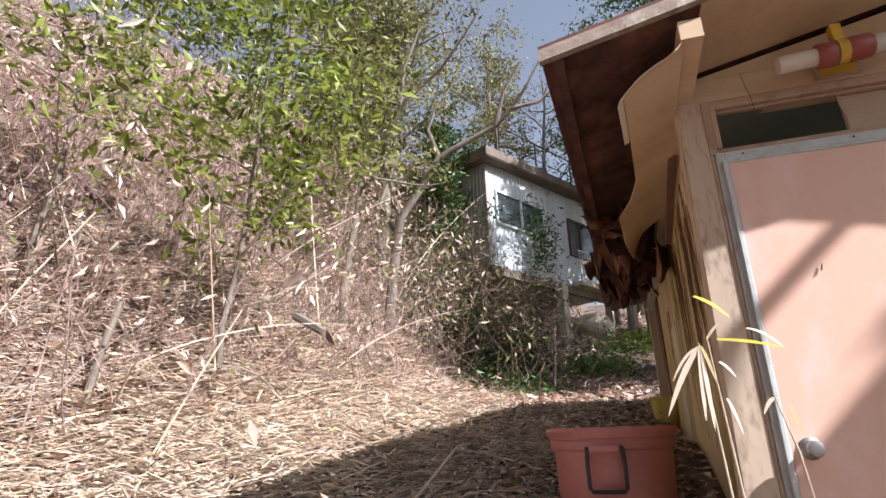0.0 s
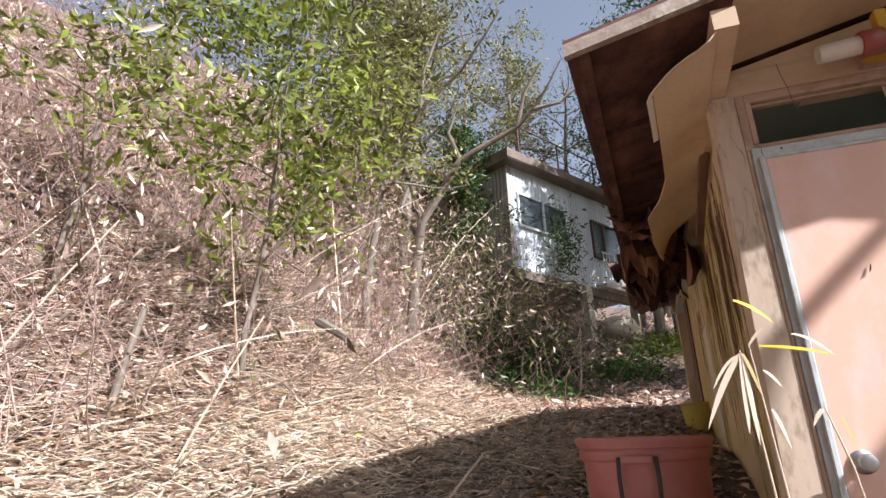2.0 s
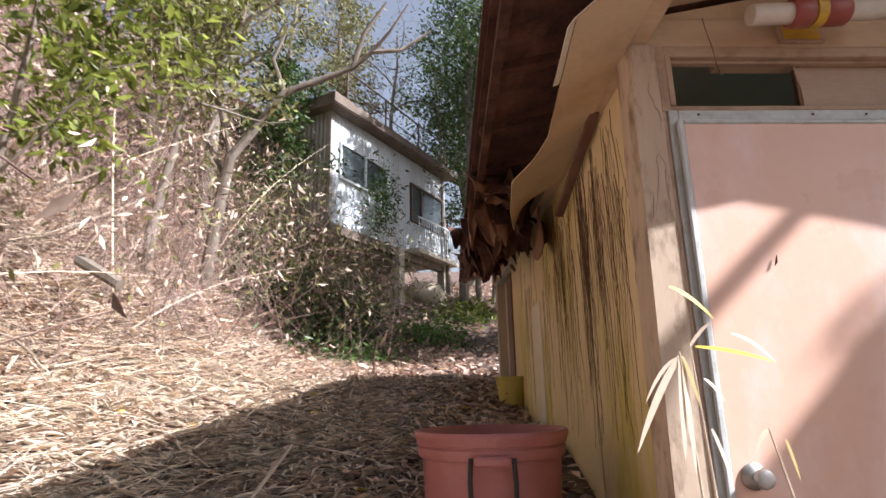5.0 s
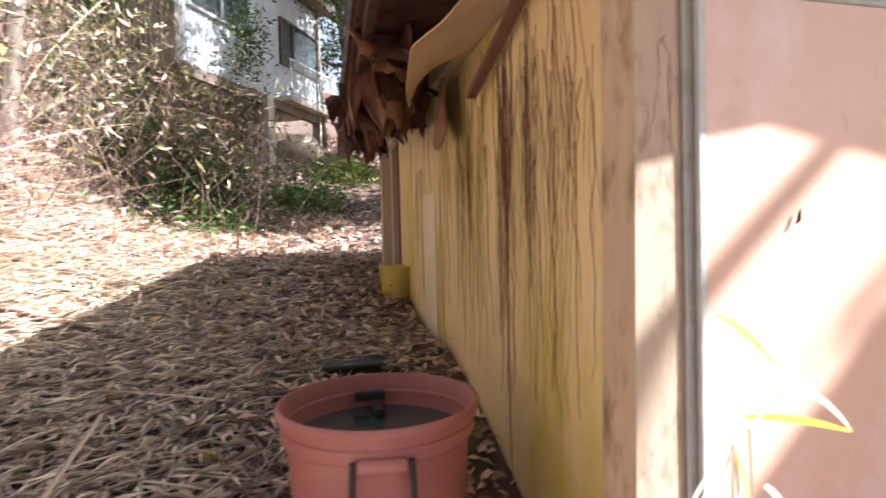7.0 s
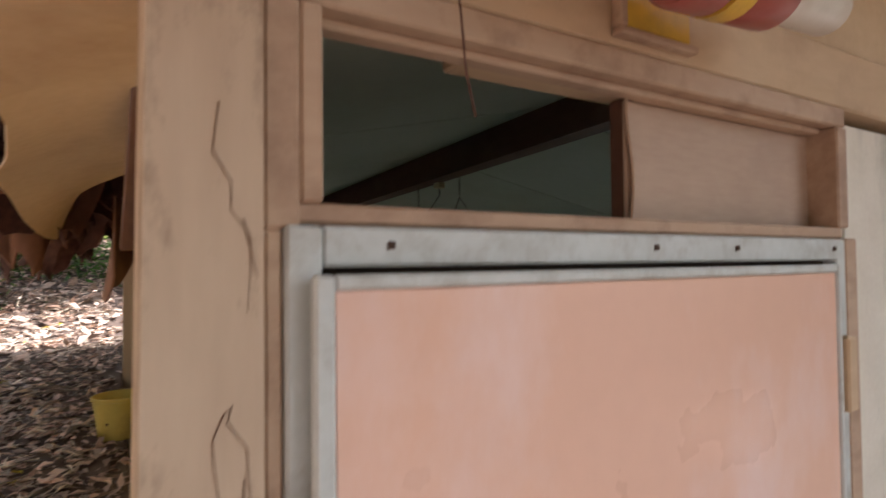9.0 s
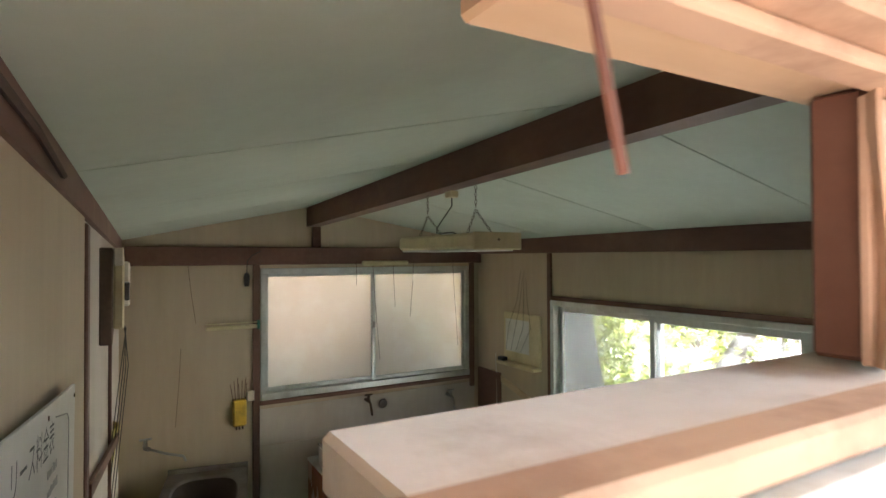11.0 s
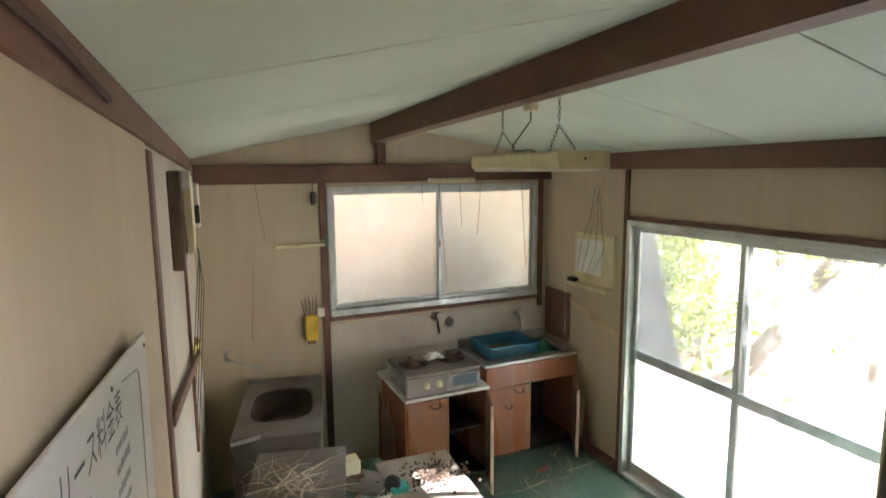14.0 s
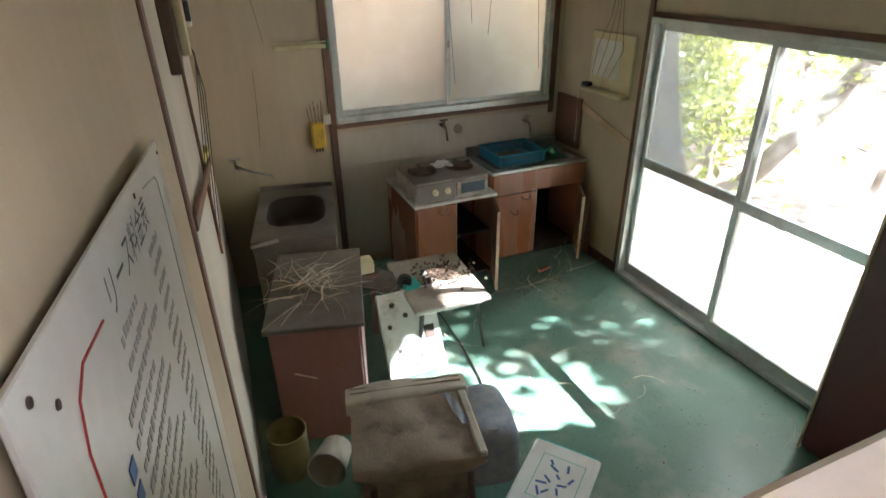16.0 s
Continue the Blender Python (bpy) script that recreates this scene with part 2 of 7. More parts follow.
M["locker_red"] = mat("dark_red_laminate", (0.13, 0.04, 0.035), (0.09, 0.028, 0.025), rough=0.45, scale=3, fine=40, bump=0.08, stain=(0.06, 0.025, 0.022), stain_scale=4, stain_amt=0.5)
# near-black brown; the shade of cabinet voids, holes and gaps is in this colour
M["dark_inside"] = mat("shaded_dark_brown", (0.06, 0.04, 0.03), (0.04, 0.028, 0.02), rough=0.8, bump=0.1)
M["white_enamel"] = mat("white_enamel", (0.7, 0.69, 0.65), (0.6, 0.58, 0.53), rough=0.4, scale=6, fine=50, bump=0.05, stain=(0.36, 0.28, 0.19), stain_scale=7, stain_amt=0.7)
M["grimy_enamel"] = mat("grimy_enamel", (0.42, 0.4, 0.36), (0.3, 0.27, 0.23), rough=0.45, scale=7, fine=50, bump=0.08, stain=(0.15, 0.1, 0.07), stain_scale=7, stain_amt=0.7)
M["cream_plastic"] = mat("cream_plastic", (0.68, 0.6, 0.38), (0.58, 0.5, 0.3), rough=0.45, scale=5, fine=50, bump=0.05, stain=(0.4, 0.32, 0.18), stain_scale=6, stain_amt=0.4)
M["yellow_plastic"] = mat("yellow_plastic", (0.72, 0.47, 0.05), (0.62, 0.4, 0.05), rough=0.4, scale=8, bump=0.05, stain=(0.3, 0.2, 0.05), stain_scale=9)
M["pail_yellow"] = mat("faded_yellow_plastic", (0.6, 0.5, 0.12), (0.5, 0.4, 0.1), rough=0.55, scale=5, bump=0.08, stain=(0.3, 0.24, 0.09), stain_scale=7)
M["bucket_pink"] = mat("dull_red_plastic", (0.43, 0.165, 0.155), (0.37, 0.14, 0.13), rough=0.45, scale=4, fine=50, bump=0.05, stain=(0.5, 0.26, 0.22), stain_scale=5, stain_amt=0.4)
M["black_plastic"] = mat("black_plastic", (0.02, 0.018, 0.018), (0.035, 0.03, 0.03), rough=0.45, scale=9, bump=0.05)
M["blue_plastic"] = mat("blue_plastic", (0.03, 0.2, 0.3), (0.025, 0.15, 0.24), rough=0.45, scale=7, bump=0.05)
M["green_plastic"] = mat("green_plastic", (0.03, 0.16, 0.1), (0.02, 0.11, 0.07), rough=0.5, bump=0.05)
M["teal_plastic"] = mat("teal_plastic", (0.05, 0.42, 0.36), (0.04, 0.34, 0.3), rough=0.45, bump=0.05)
M["red_plastic"] = mat("red_ceramic", (0.36, 0.085, 0.065), (0.28, 0.07, 0.055), rough=0.35, scale=6, bump=0.05, stain=(0.42, 0.17, 0.13), stain_scale=8)
M["pvc"] = mat("white_pvc", (0.72, 0.67, 0.58), (0.64, 0.58, 0.49), rough=0.4, scale=6, bump=0.05, stain=(0.5, 0.4, 0.3), stain_scale=6)
M["fabric"] = mat("worn_brown_fabric", (0.3, 0.24, 0.18), (0.17, 0.13, 0.095), rough=0.95, scale=9, fine=160, bump=0.9, stretch=(1, 0.4, 1), stain=(0.09, 0.065, 0.05), stain_scale=5, stain_amt=0.8)
M["fabric_pale"] = mat("worn_grey_fabric", (0.46, 0.41, 0.34), (0.35, 0.3, 0.245), rough=0.95, scale=6, fine=160, bump=0.5, stain=(0.24, 0.19, 0.14), stain_scale=6, stain_amt=0.5)
M["fabric_blue"] = mat("blue_patterned_cloth", (0.36, 0.35, 0.33), (0.2, 0.24, 0.32), rough=0.95, scale=22, fine=90, bump=0.3)
M["paper"] = mat("white_paper", (0.76, 0.76, 0.72), (0.68, 0.67, 0.62), rough=0.8, scale=4, bump=0.05, stain=(0.5, 0.46, 0.38), stain_scale=6, stain_amt=0.35)
M["ink"] = mat("black_ink", (0.05, 0.05, 0.055), (0.08, 0.08, 0.085), rough=0.6, bump=0)
M["ink_grey"] = mat("faded_grey_ink", (0.3, 0.3, 0.29), (0.4, 0.39, 0.37), rough=0.6, bump=0)
M["ink_blue"] = mat("blue_ink", (0.05, 0.1, 0.3), (0.07, 0.13, 0.36), rough=0.6, bump=0)
M["ink_red"] = mat("red_ink", (0.5, 0.06, 0.05), (0.4, 0.05, 0.05), rough=0.6, bump=0)
M["sign"] = mat("white_sign_board", (0.66, 0.64, 0.6), (0.58, 0.55, 0.5), rough=0.35, scale=4, fine=40, bump=0.03, spec=0.5, stain=(0.46, 0.41, 0.35), stain_scale=5, stain_amt=0.3)
M["white_board"] = mat("white_painted_board", (0.72, 0.7, 0.66), (0.62, 0.59, 0.54), rough=0.6, scale=5, bump=0.08, stain=(0.34, 0.28, 0.22), stain_scale=8, stain_amt=0.6)
M["table_top"] = mat("dirty_table_laminate", (0.45, 0.4, 0.34), (0.36, 0.3, 0.25), rough=0.45, scale=5, fine=50, bump=0.1, stain=(0.16, 0.11, 0.08), stain_scale=5, stain_amt=0.6)
M["dirt"] = mat("dark_droppings", (0.07, 0.045, 0.03), (0.12, 0.08, 0.05), rough=0.95, bump=0.3, island=0.5)
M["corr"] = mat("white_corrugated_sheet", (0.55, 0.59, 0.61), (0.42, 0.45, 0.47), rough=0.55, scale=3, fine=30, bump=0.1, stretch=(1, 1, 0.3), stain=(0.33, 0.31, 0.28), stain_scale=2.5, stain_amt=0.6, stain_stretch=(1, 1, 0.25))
M["corr_grey"] = mat("darker_grey_sheet", (0.4, 0.37, 0.33), (0.26, 0.23, 0.2), rough=0.75, scale=3, fine=30, bump=0.2, stretch=(1, 1, 0.25), stain=(0.17, 0.14, 0.11), stain_scale=2, stain_amt=0.6)
M["conc"] = mat("weathered_concrete", (0.5, 0.45, 0.37), (0.38, 0.33, 0.26), rough=0.9, scale=4, fine=50, bump=0.4, stain=(0.2, 0.18, 0.13), stain_scale=3)
M["stone"] = mat("pale_stone", (0.55, 0.47, 0.35), (0.4, 0.33, 0.24), rough=0.9, scale=6, bump=0.5)
M["iron"] = mat("rusty_iron", (0.06, 0.045, 0.038), (0.11, 0.06, 0.04), rough=0.75, bump=0.2)
M["slab"] = mat("roof_edge_concrete", (0.18, 0.14, 0.11), (0.11, 0.085, 0.065), rough=0.9, scale=4, bump=0.4, stain=(0.12, 0.09, 0.065), stain_scale=2.5)
M["dark_glass"] = mat("window_glass_far", (0.06, 0.08, 0.075), (0.04, 0.05, 0.05), rough=0.08, bump=0, spec=0.8)
M["meter_dark"] = mat("dark_wood_board", (0.13, 0.085, 0.055), (0.08, 0.05, 0.035), rough=0.7, bump=0.15)
M["rope"] = mat("cable_sheath", (0.05, 0.045, 0.04), (0.08, 0.07, 0.06), rough=0.6, bump=0.05)
M["oven_glass"] = mat("oven_glass", (0.1, 0.12, 0.15), (0.08, 0.1, 0.12), rough=0.15, bump=0.02, spec=0.6)
M["tin_gold"] = mat("yellowed_tin", (0.5, 0.41, 0.2), (0.4, 0.32, 0.15), rough=0.4, metal=0.5, scale=6, bump=0.05, stain=(0.25, 0.18, 0.1), stain_scale=6)


# ---- mesh helpers ----
class Shape:
    """Collects verts and faces of one mesh, in world metres."""

    def __init__(self):
        self.v, self.f = [], []

    def add(self, verts, faces):
        k = len(self.v)
        self.v.extend(tuple(p) for p in verts)
        self.f.extend(tuple(i + k for i in q) for q in faces)
        return self

    def box(self, lo, hi, bev=0.003, m=None):
        lo, hi = Vector(lo), Vector(hi)
        c, h = (lo + hi) / 2, (hi - lo) / 2
        b = min(bev, min(h) * 0.45)
        vs, idx = [], {}
        for sx in (-1, 1):
            for sy in (-1, 1):
                for sz in (-1, 1):
                    for a in range(3):
                        p = Vector((sx * h.x, sy * h.y, sz * h.z))
                        for j, sg in enumerate((sx, sy, sz)):
                            if j != a:
                                p[j] -= sg * b
                        idx[(sx, sy, sz, a)] = len(vs)
                        vs.append(c + p if m is None else m @ (c + p))
        fs = []
        for a in range(3):
            u, w = [(1, 2), (2, 0), (0, 1)][a]
            for sg in (-1, 1):
                q = []
                for su, sw in ((-1, -1), (1, -1), (1, 1), (-1, 1)):
                    key = [0, 0, 0]
                    key[a], key[u], key[w] = sg, su, sw
                    q.append(idx[(*key, a)])
                fs.append(tuple(q if sg > 0 else q[::-1]))
        for a in range(3):
            u, w = [(1, 2), (2, 0), (0, 1)][a]
            for su in (-1, 1):
                for sw in (-1, 1):
                    k1, k2 = [0, 0, 0], [0, 0, 0]
                    k1[a], k1[u], k1[w] = -1, su, sw
                    k2[a], k2[u], k2[w] = 1, su, sw
                    q = [idx[(*k1, u)], idx[(*k2, u)], idx[(*k2, w)], idx[(*k1, w)]]
                    fs.append(tuple(q if su * sw > 0 else q[::-1]))
        for sx in (-1, 1):
            for sy in (-1, 1):
                for sz in (-1, 1):
                    q = [idx[(sx, sy, sz, a)] for a in range(3)]
                    fs.append(tuple(q if sx * sy * sz > 0 else q[::-1]))
        return self.add(vs, fs)

    def tube(self, pts, rad, n=8, cap=True):
        pts = [Vector(p) for p in pts]
        if not hasattr(rad, "__len__"):
            rad = [rad] * len(pts)
        vs, fs = [], []
        for i, p in enumerate(pts):
            d = (pts[min(i + 1, len(pts) - 1)] - pts[max(i - 1, 0)]).normalized()
            a = d.orthogonal().normalized() if i == 0 else (a - d * a.dot(d)).normalized()
            b = d.cross(a)
            for k in range(n):
                t = 2 * math.pi * k / n
                vs.append(p + (a * math.cos(t) + b * math.sin(t)) * rad[i])
        for i in range(len(pts) - 1):
            for k in range(n):
                fs.append((i * n + k, i * n + (k + 1) % n, (i + 1) * n + (k + 1) % n, (i + 1) * n + k))
        if cap:
            fs.append(tuple(range(n))[::-1])
            fs.append(tuple((len(pts) - 1) * n + k for k in range(n)))
        return self.add(vs, fs)

    def lathe(self, centre, profile, n=32):
        """profile: (radius, z) from the outside foot up, over and inside."""
        c = Vector(centre)
        vs, fs = [], []
        for r, z in profile:
            for k in range(n):
                t = 2 * math.pi * k / n
                vs.append(c + Vector((r * math.cos(t), r * math.sin(t), z)))
        for i in range(len(profile) - 1):
            for k in range(n):
                fs.append((i * n + k, i * n + (k + 1) % n, (i + 1) * n + (k + 1) % n, (i + 1) * n + k))
        return self.add(vs, fs)

    def sheet(self, fn, nu, nv, thick=0.0):
        """A surface fn(u, v), u and v from 0 to 1, with thickness along its normals."""
        g = [[Vector(fn(i / nu, j / nv)) for j in range(nv + 1)] for i in range(nu + 1)]
        W = nv + 1
        vs = [p for row in g for p in row]
        fs = [(i * W + j, (i + 1) * W + j, (i + 1) * W + j + 1, i * W + j + 1) for i in range(nu) for j in range(nv)]
        if thick:
            back = []
            for i in range(nu + 1):
                for j in range(nv + 1):
                    du = g[min(i + 1, nu)][j] - g[max(i - 1, 0)][j]
                    dv = g[i][min(j + 1, nv)] - g[i][max(j - 1, 0)]
                    back.append(g[i][j] - du.cross(dv).normalized() * thick)
            N = len(vs)
            fs += [tuple(k + N for k in q[::-1]) for q in list(fs)]
            vs += back
            rim = [i * W for i in range(nu + 1)] + [nu * W + j for j in range(1, nv + 1)] + [i * W + nv for i in range(nu - 1, -1, -1)] + [j for j in range(nv - 1, 0, -1)]
            for a, b in zip(rim, rim[1:] + rim[:1]):
                fs.append((b, a, a + N, b + N))
        return self.add(vs, fs)

    def prism(self, poly, d, m=None):
        """poly: points of a flat outline, pushed by the vector d."""
        n = len(poly)
        vs = [Vector(p) for p in poly] + [Vector(p) + Vector(d) for p in poly]
        if m is not None:
            vs = [m @ p for p in vs]
        fs = [tuple(range(n))[::-1], tuple(range(n, 2 * n))] + [(i, (i + 1) % n, n + (i + 1) % n, n + i) for i in range(n)]
        return self.add(vs, fs)


def base_of(ob):
    p = Vector((0, 0, 0))
    while ob:
        p += ob.location
        ob = ob.parent
    return p


def part(name, shape, material, parent=None, label="", smooth=False, at=None):
    """Links a shape as one mesh object under a thing or a part."""
    o = Vector(at) if at is not None else base_of(parent)
    me = bpy.data.meshes.new(name)
    me.from_pydata([tuple(Vector(p) - o) for p in shape.v], [], shape.f)
    bm = bmesh.new()
    bm.from_mesh(me)
    bmesh.ops.recalc_face_normals(bm, faces=bm.faces)
    bm.to_mesh(me)
    bm.free()
    me.materials.append(M[material])
    if smooth:
        me.shade_smooth()
        me.set_sharp_from_angle(angle=radians(40))
    ob = new(name, me)
    if parent:
        ob.parent = parent
    else:
        ob.location = o
    if label:
        tagged(ob, label)
    return ob


def thing(name, at, label, category, group="", kind=""):
    ob = new(name)
    ob.location, ob.empty_display_size = at, 0.1
    return tagged(ob, label, category, group, kind)


def single(name, shape, material, at, label, category, group="", kind="", smooth=False):
    return tagged(part(name, shape, material, None, "", smooth, at), label, category, group, kind)


def structure(name, shape, material, label, category="wall", smooth=False):
    return tagged(part(name, shape, material, None, "", smooth, (0, 0, 0)), label, category, kind="structure")


def smooth01(a, b, x):
    t = min(1, max(0, (x - a) / (b - a)))
    return t * t * (3 - 2 * t)


def fast_mesh(name, verts, faces, material):
    """A large mesh from arrays, all faces with the same count of corners."""
    me = bpy.data.meshes.new(name)
    nv, nf, k = len(verts), len(faces), faces.shape[1]
    me.vertices.add(nv)
    me.vertices.foreach_set("co", np.asarray(verts, np.float32).ravel())
    me.loops.add(nf * k)
    me.loops.foreach_set("vertex_index", np.asarray(faces, np.int32).ravel())
    me.polygons.add(nf)
    me.polygons.foreach_set("loop_start", np.arange(0, nf * k, k, dtype=np.int32))
    me.update(calc_edges=True)
    me.materials.append(M[material])
    return new(name, me)

# ---- ground ----
_BY = [(-40, -2.0), (-6, 0.1), (-1.0, 0.5), (0.0, 0.5), (0.5, 0.55), (1.0, 0.71), (1.75, 0.9), (2.75, 1.02), (3.6, 1.16), (4.2, 1.26), (6.1, 1.5), (7.7, 1.95), (9.6, 2.62), (10.6, 2.95), (12.7, 3.6), (20, 5.4), (45, 11), (400, 30)]


def ground_z(x, y):
    """Height of the hillside, the landing before the door and the level place under the shed."""
    up = float(np.interp(y, [p[0] for p in _BY], [p[1] for p in _BY]))
    up += 0.24 * max(0, min(4, -x - 1.6))
    foot = -3.0 + 0.15 * max(-3, min(y, 14))
    d = foot - x
    if d > 0:
        up += 0.85 * (math.sqrt(d * d + 0.4) - 0.63) if d < 14 else 0.85 * 13.4 + 0.1 * (d - 14)
    up += 0.05 * noise.noise((x * 0.9, y * 0.9, 0)) + 0.02 * noise.noise((x * 3, y * 3, 4))
    low = -0.17 - 0.03 * max(0, x - 3.2) if x < 60 else -1.9
    front = smooth01(-1.7, -0.85, x) * smooth01(0.18, -0.55, y)
    shed = smooth01(0.185, 0.225, x) * smooth01(4.12, 4.04, y)
    east = smooth01(2.6, 4.0, x) * smooth01(13, 8, y)
    k = max(front, shed, east)
    return up * (1 - k) + low * k


def _axis(lo, hi, fine_lo, fine_hi, step):
    a = list(np.arange(fine_lo, fine_hi + 1e-6, step))
    s, x = step, fine_lo
    left = []
    while x > lo:
        s *= 1.16
        x -= s
        left.append(x)
    s, x = step, a[-1]
    right = []
    while x < hi:
        s *= 1.16
        x += s
        right.append(x)
    return left[::-1] + a + right


_xs = sorted(_axis(-500, 500, -6, 3.4, 0.14) + [0.18, 0.228])
_ys = _axis(-500, 500, -2.6, 14, 0.14)
_gv = [(x, y, ground_z(x, y)) for x in _xs for y in _ys]
_W = len(_ys)
_gf = [(i * _W + j, (i + 1) * _W + j, (i + 1) * _W + j + 1, i * _W + j + 1) for i in range(len(_xs) - 1) for j in range(_W - 1)]
ground = fast_mesh("ground", np.array(_gv), np.array(_gf), "soil")
ground.data.shade_smooth()
tagged(ground, "leaf-strewn brown earth of a hillside bank", "ground", kind="structure")

# ---- shed: walls, floor, ceiling ----
FLOOR, XR, YB = -0.04, 2.95, 3.9
X0 = 0.165
RIDGE_X = 1.5


def roof_z(x):
    """Underside of the roof and ceiling."""
    return 2.22 + 0.215 * (x - 0.24) if x < RIDGE_X else 2.49 - 0.175 * (x - RIDGE_X)


structure("floor", Shape().box((X0, 0.0, -0.14), (3.06, 4.02, FLOOR)), "floor", "dusty dark green sheet floor, littered with dry stalks", "floor")


def left_x(y):
    """Inner face of the slightly leaning west wall."""
    return 0.172 + 0.026 * y


def out_x(y):
    """Outer face of the west wall's sheathing."""
    return left_x(y) - 0.011


def west_board(y0, y1, z0, z1, proud=0.0):
    """A board on the outside of the west wall, following its lean."""
    a, b = out_x(y0) - proud, out_x(y1) - proud
    return Shape().prism([(a - 0.009, y0, z0), (a, y0, z0), (b, y1, z0), (b - 0.009, y1, z0)], (0, 0, z1 - z0))


ww = structure("wall_west", Shape().prism([(out_x(0.092), 0.092, -0.1), (left_x(0.092), 0.092, -0.1), (left_x(4.0), 4.0, -0.1), (out_x(4.0), 4.0, -0.1)], (0, 0, 2.34)), "inner_pale", "thin shed wall of pale board inside and yellow board outside")
# yellow outer boards with open joints
for a, b in ((0.1, 0.842), (0.862, 1.862), (1.882, 2.74), (2.76, 3.3)):
    part("panel", west_board(a, b, 0.3, 2.3), "yellow", ww, "yellow weathered board stained with dark runs")
for y in (0.852, 1.872, 2.75):
    part("joint_strip", west_board(y - 0.009, y + 0.009, 0.3, 2.3, -0.006), "rotten", ww)
part("patch_board", west_board(1.99, 2.3, 0.6, 1.72, 0.01), "soffit_in", ww, "pale split board nailed over the joint")
part("corner_board", west_board(3.3, 3.62, 0.3, 2.3, 0.012), "brown", ww, "reddish brown corner board")
# creeper stems down the yellow boards
_r = random.Random(5)
for i in range(190):
    y = _r.choice((_r.uniform(0.15, 0.8), _r.uniform(0.2, 2.6), _r.uniform(0.5, 1.7), 0.86 + _r.gauss(0, 0.03), 0.7 + _r.gauss(0, 0.08), 1.4 + _r.gauss(0, 0.15)))
    z, zb, w_ = _r.uniform(1.75, 2.2), _r.uniform(0.9, 1.7), _r.choice((0.0008, 0.0011, 0.0016))
    p, x = [], y
    while z > zb:
        p.append((out_x(x) - 0.0095 - _r.random() * 0.002, x, z))
        z -= _r.uniform(0.04, 0.1)
        x += _r.gauss(0, 0.012)
    if len(p) > 2:
        part("creeper_stem", Shape().tube(p, [w_ * (1 - 0.6 * k / len(p)) for k in range(len(p))], 4), "stem", ww)

# front wall: plate, studs, white stucco
structure("wall_front", Shape().box((1.191, 0.0, -0.1), (3.06, 0.09, 2.205), 0.004), "stucco", "white rendered front wall with grey mould")
structure("wall_front_plate", Shape().box((0.09, -0.012, 2.225), (3.06, 0.085, 2.33), 0.004), "plate", "weathered timber wall plate above the door", "trim")
wf2 = structure("wall_gable_front", Shape().prism([(0.1, 0.01, 2.33), (3.06, 0.01, 2.33), (1.5, 0.01, 2.62)], (0, 0.07, 0)), "soffit", "beige board filling the front gable")
cp = structure("corner_post", Shape().prism([(0.078, -0.028, -0.1), (0.187, -0.028, -0.1), (0.187, -0.028, 2.225), (0.105, -0.028, 2.225)], (0, 0.12, 0)), "post", "pale weathered corner post with dark creeper traces", "post")
structure("door_stud", Shape().box((0.189, -0.02, 1.995), (0.219, 0.06, 2.225), 0.003).box((0.189, -0.02, -0.1), (0.204, 0.06, 1.995), 0.003), "pinkwood", "narrow reddish timber stud beside the post", "post")
for i in range(8):
    z0, x0 = _r.uniform(1.7, 2.2), _r.uniform(0.11, 0.175)
    for j in range(1):
        z, x, p = z0, x0, []
        for k in range(_r.randint(3, 7)):
            p.append((x, -0.0288, z))
            z -= _r.uniform(0.012, 0.04)
            x = min(0.183, max(0.108, x + _r.gauss(0, 0.007)))
        part("creeper_trace", Shape().tube(p, [0.0006 * (1 - 0.7 * k / len(p)) for k in range(len(p))], 4), "stem", cp)

# transom
tr = thing("transom_frame", (0.22, 0.02, 2.0), "unpainted reddish timber transom frame above the door, half open", "window frame", kind="structure")
part("rail_bottom", Shape().box((0.205, -0.016, 2.0), (1.15, 0.012, 2.018), 0.003), "pinkwood", tr)
part("rail_top", Shape().box((0.219, -0.016, 2.19), (1.17, 0.03, 2.224), 0.003), "pinkwood", tr)
part("rail_lip", Shape().box((0.24, 0.006, 2.18), (1.13, 0.03, 2.19), 0.002), "pinkwood", tr)
part("inner_ledge", Shape().box((0.36, 0.0125, 1.985), (1.15, 0.098, 2.012), 0.003), "white_board", tr, "pale painted ledge inside the opening")
part("inner_head", Shape().box((0.42, 0.031, 2.19), (1.15, 0.085, 2.215), 0.003), "plate", tr)
part("inner_stile", Shape().box((0.684, 0.037, 2.018), (0.7, 0.07, 2.189), 0.003), "brown", tr)
part("side_rail", Shape().box((0.2195, -0.018, 2.018), (0.24, 0.06, 2.19), 0.003), "pinkwood", tr)
part("side_rail", Shape().box((1.136, -0.018, 2.018), (1.17, 0.06, 2.19), 0.003), "pinkwood", tr)
part("sheet", Shape().box((0.672, 0.03, 2.018), (1.136, 0.036, 2.18), 0.001), "ply", tr, "warped plywood sheet closing half the opening")
part("edge_strip", Shape().sheet(lambda u, v: (0.668 + 0.006 * math.sin(u * 5) + 0.012 * v, 0.022 + 0.012 * v, 2.018 + 0.162 * u), 8, 2, 0.003), "pinkwood", tr, "split veneer edge of the sheet")
structure("door_side_post", Shape().box((1.15, -0.02, -0.1), (1.19, 0.06, 2.0), 0.003), "pinkwood", "reddish stud on the hinge side of the door", "post")

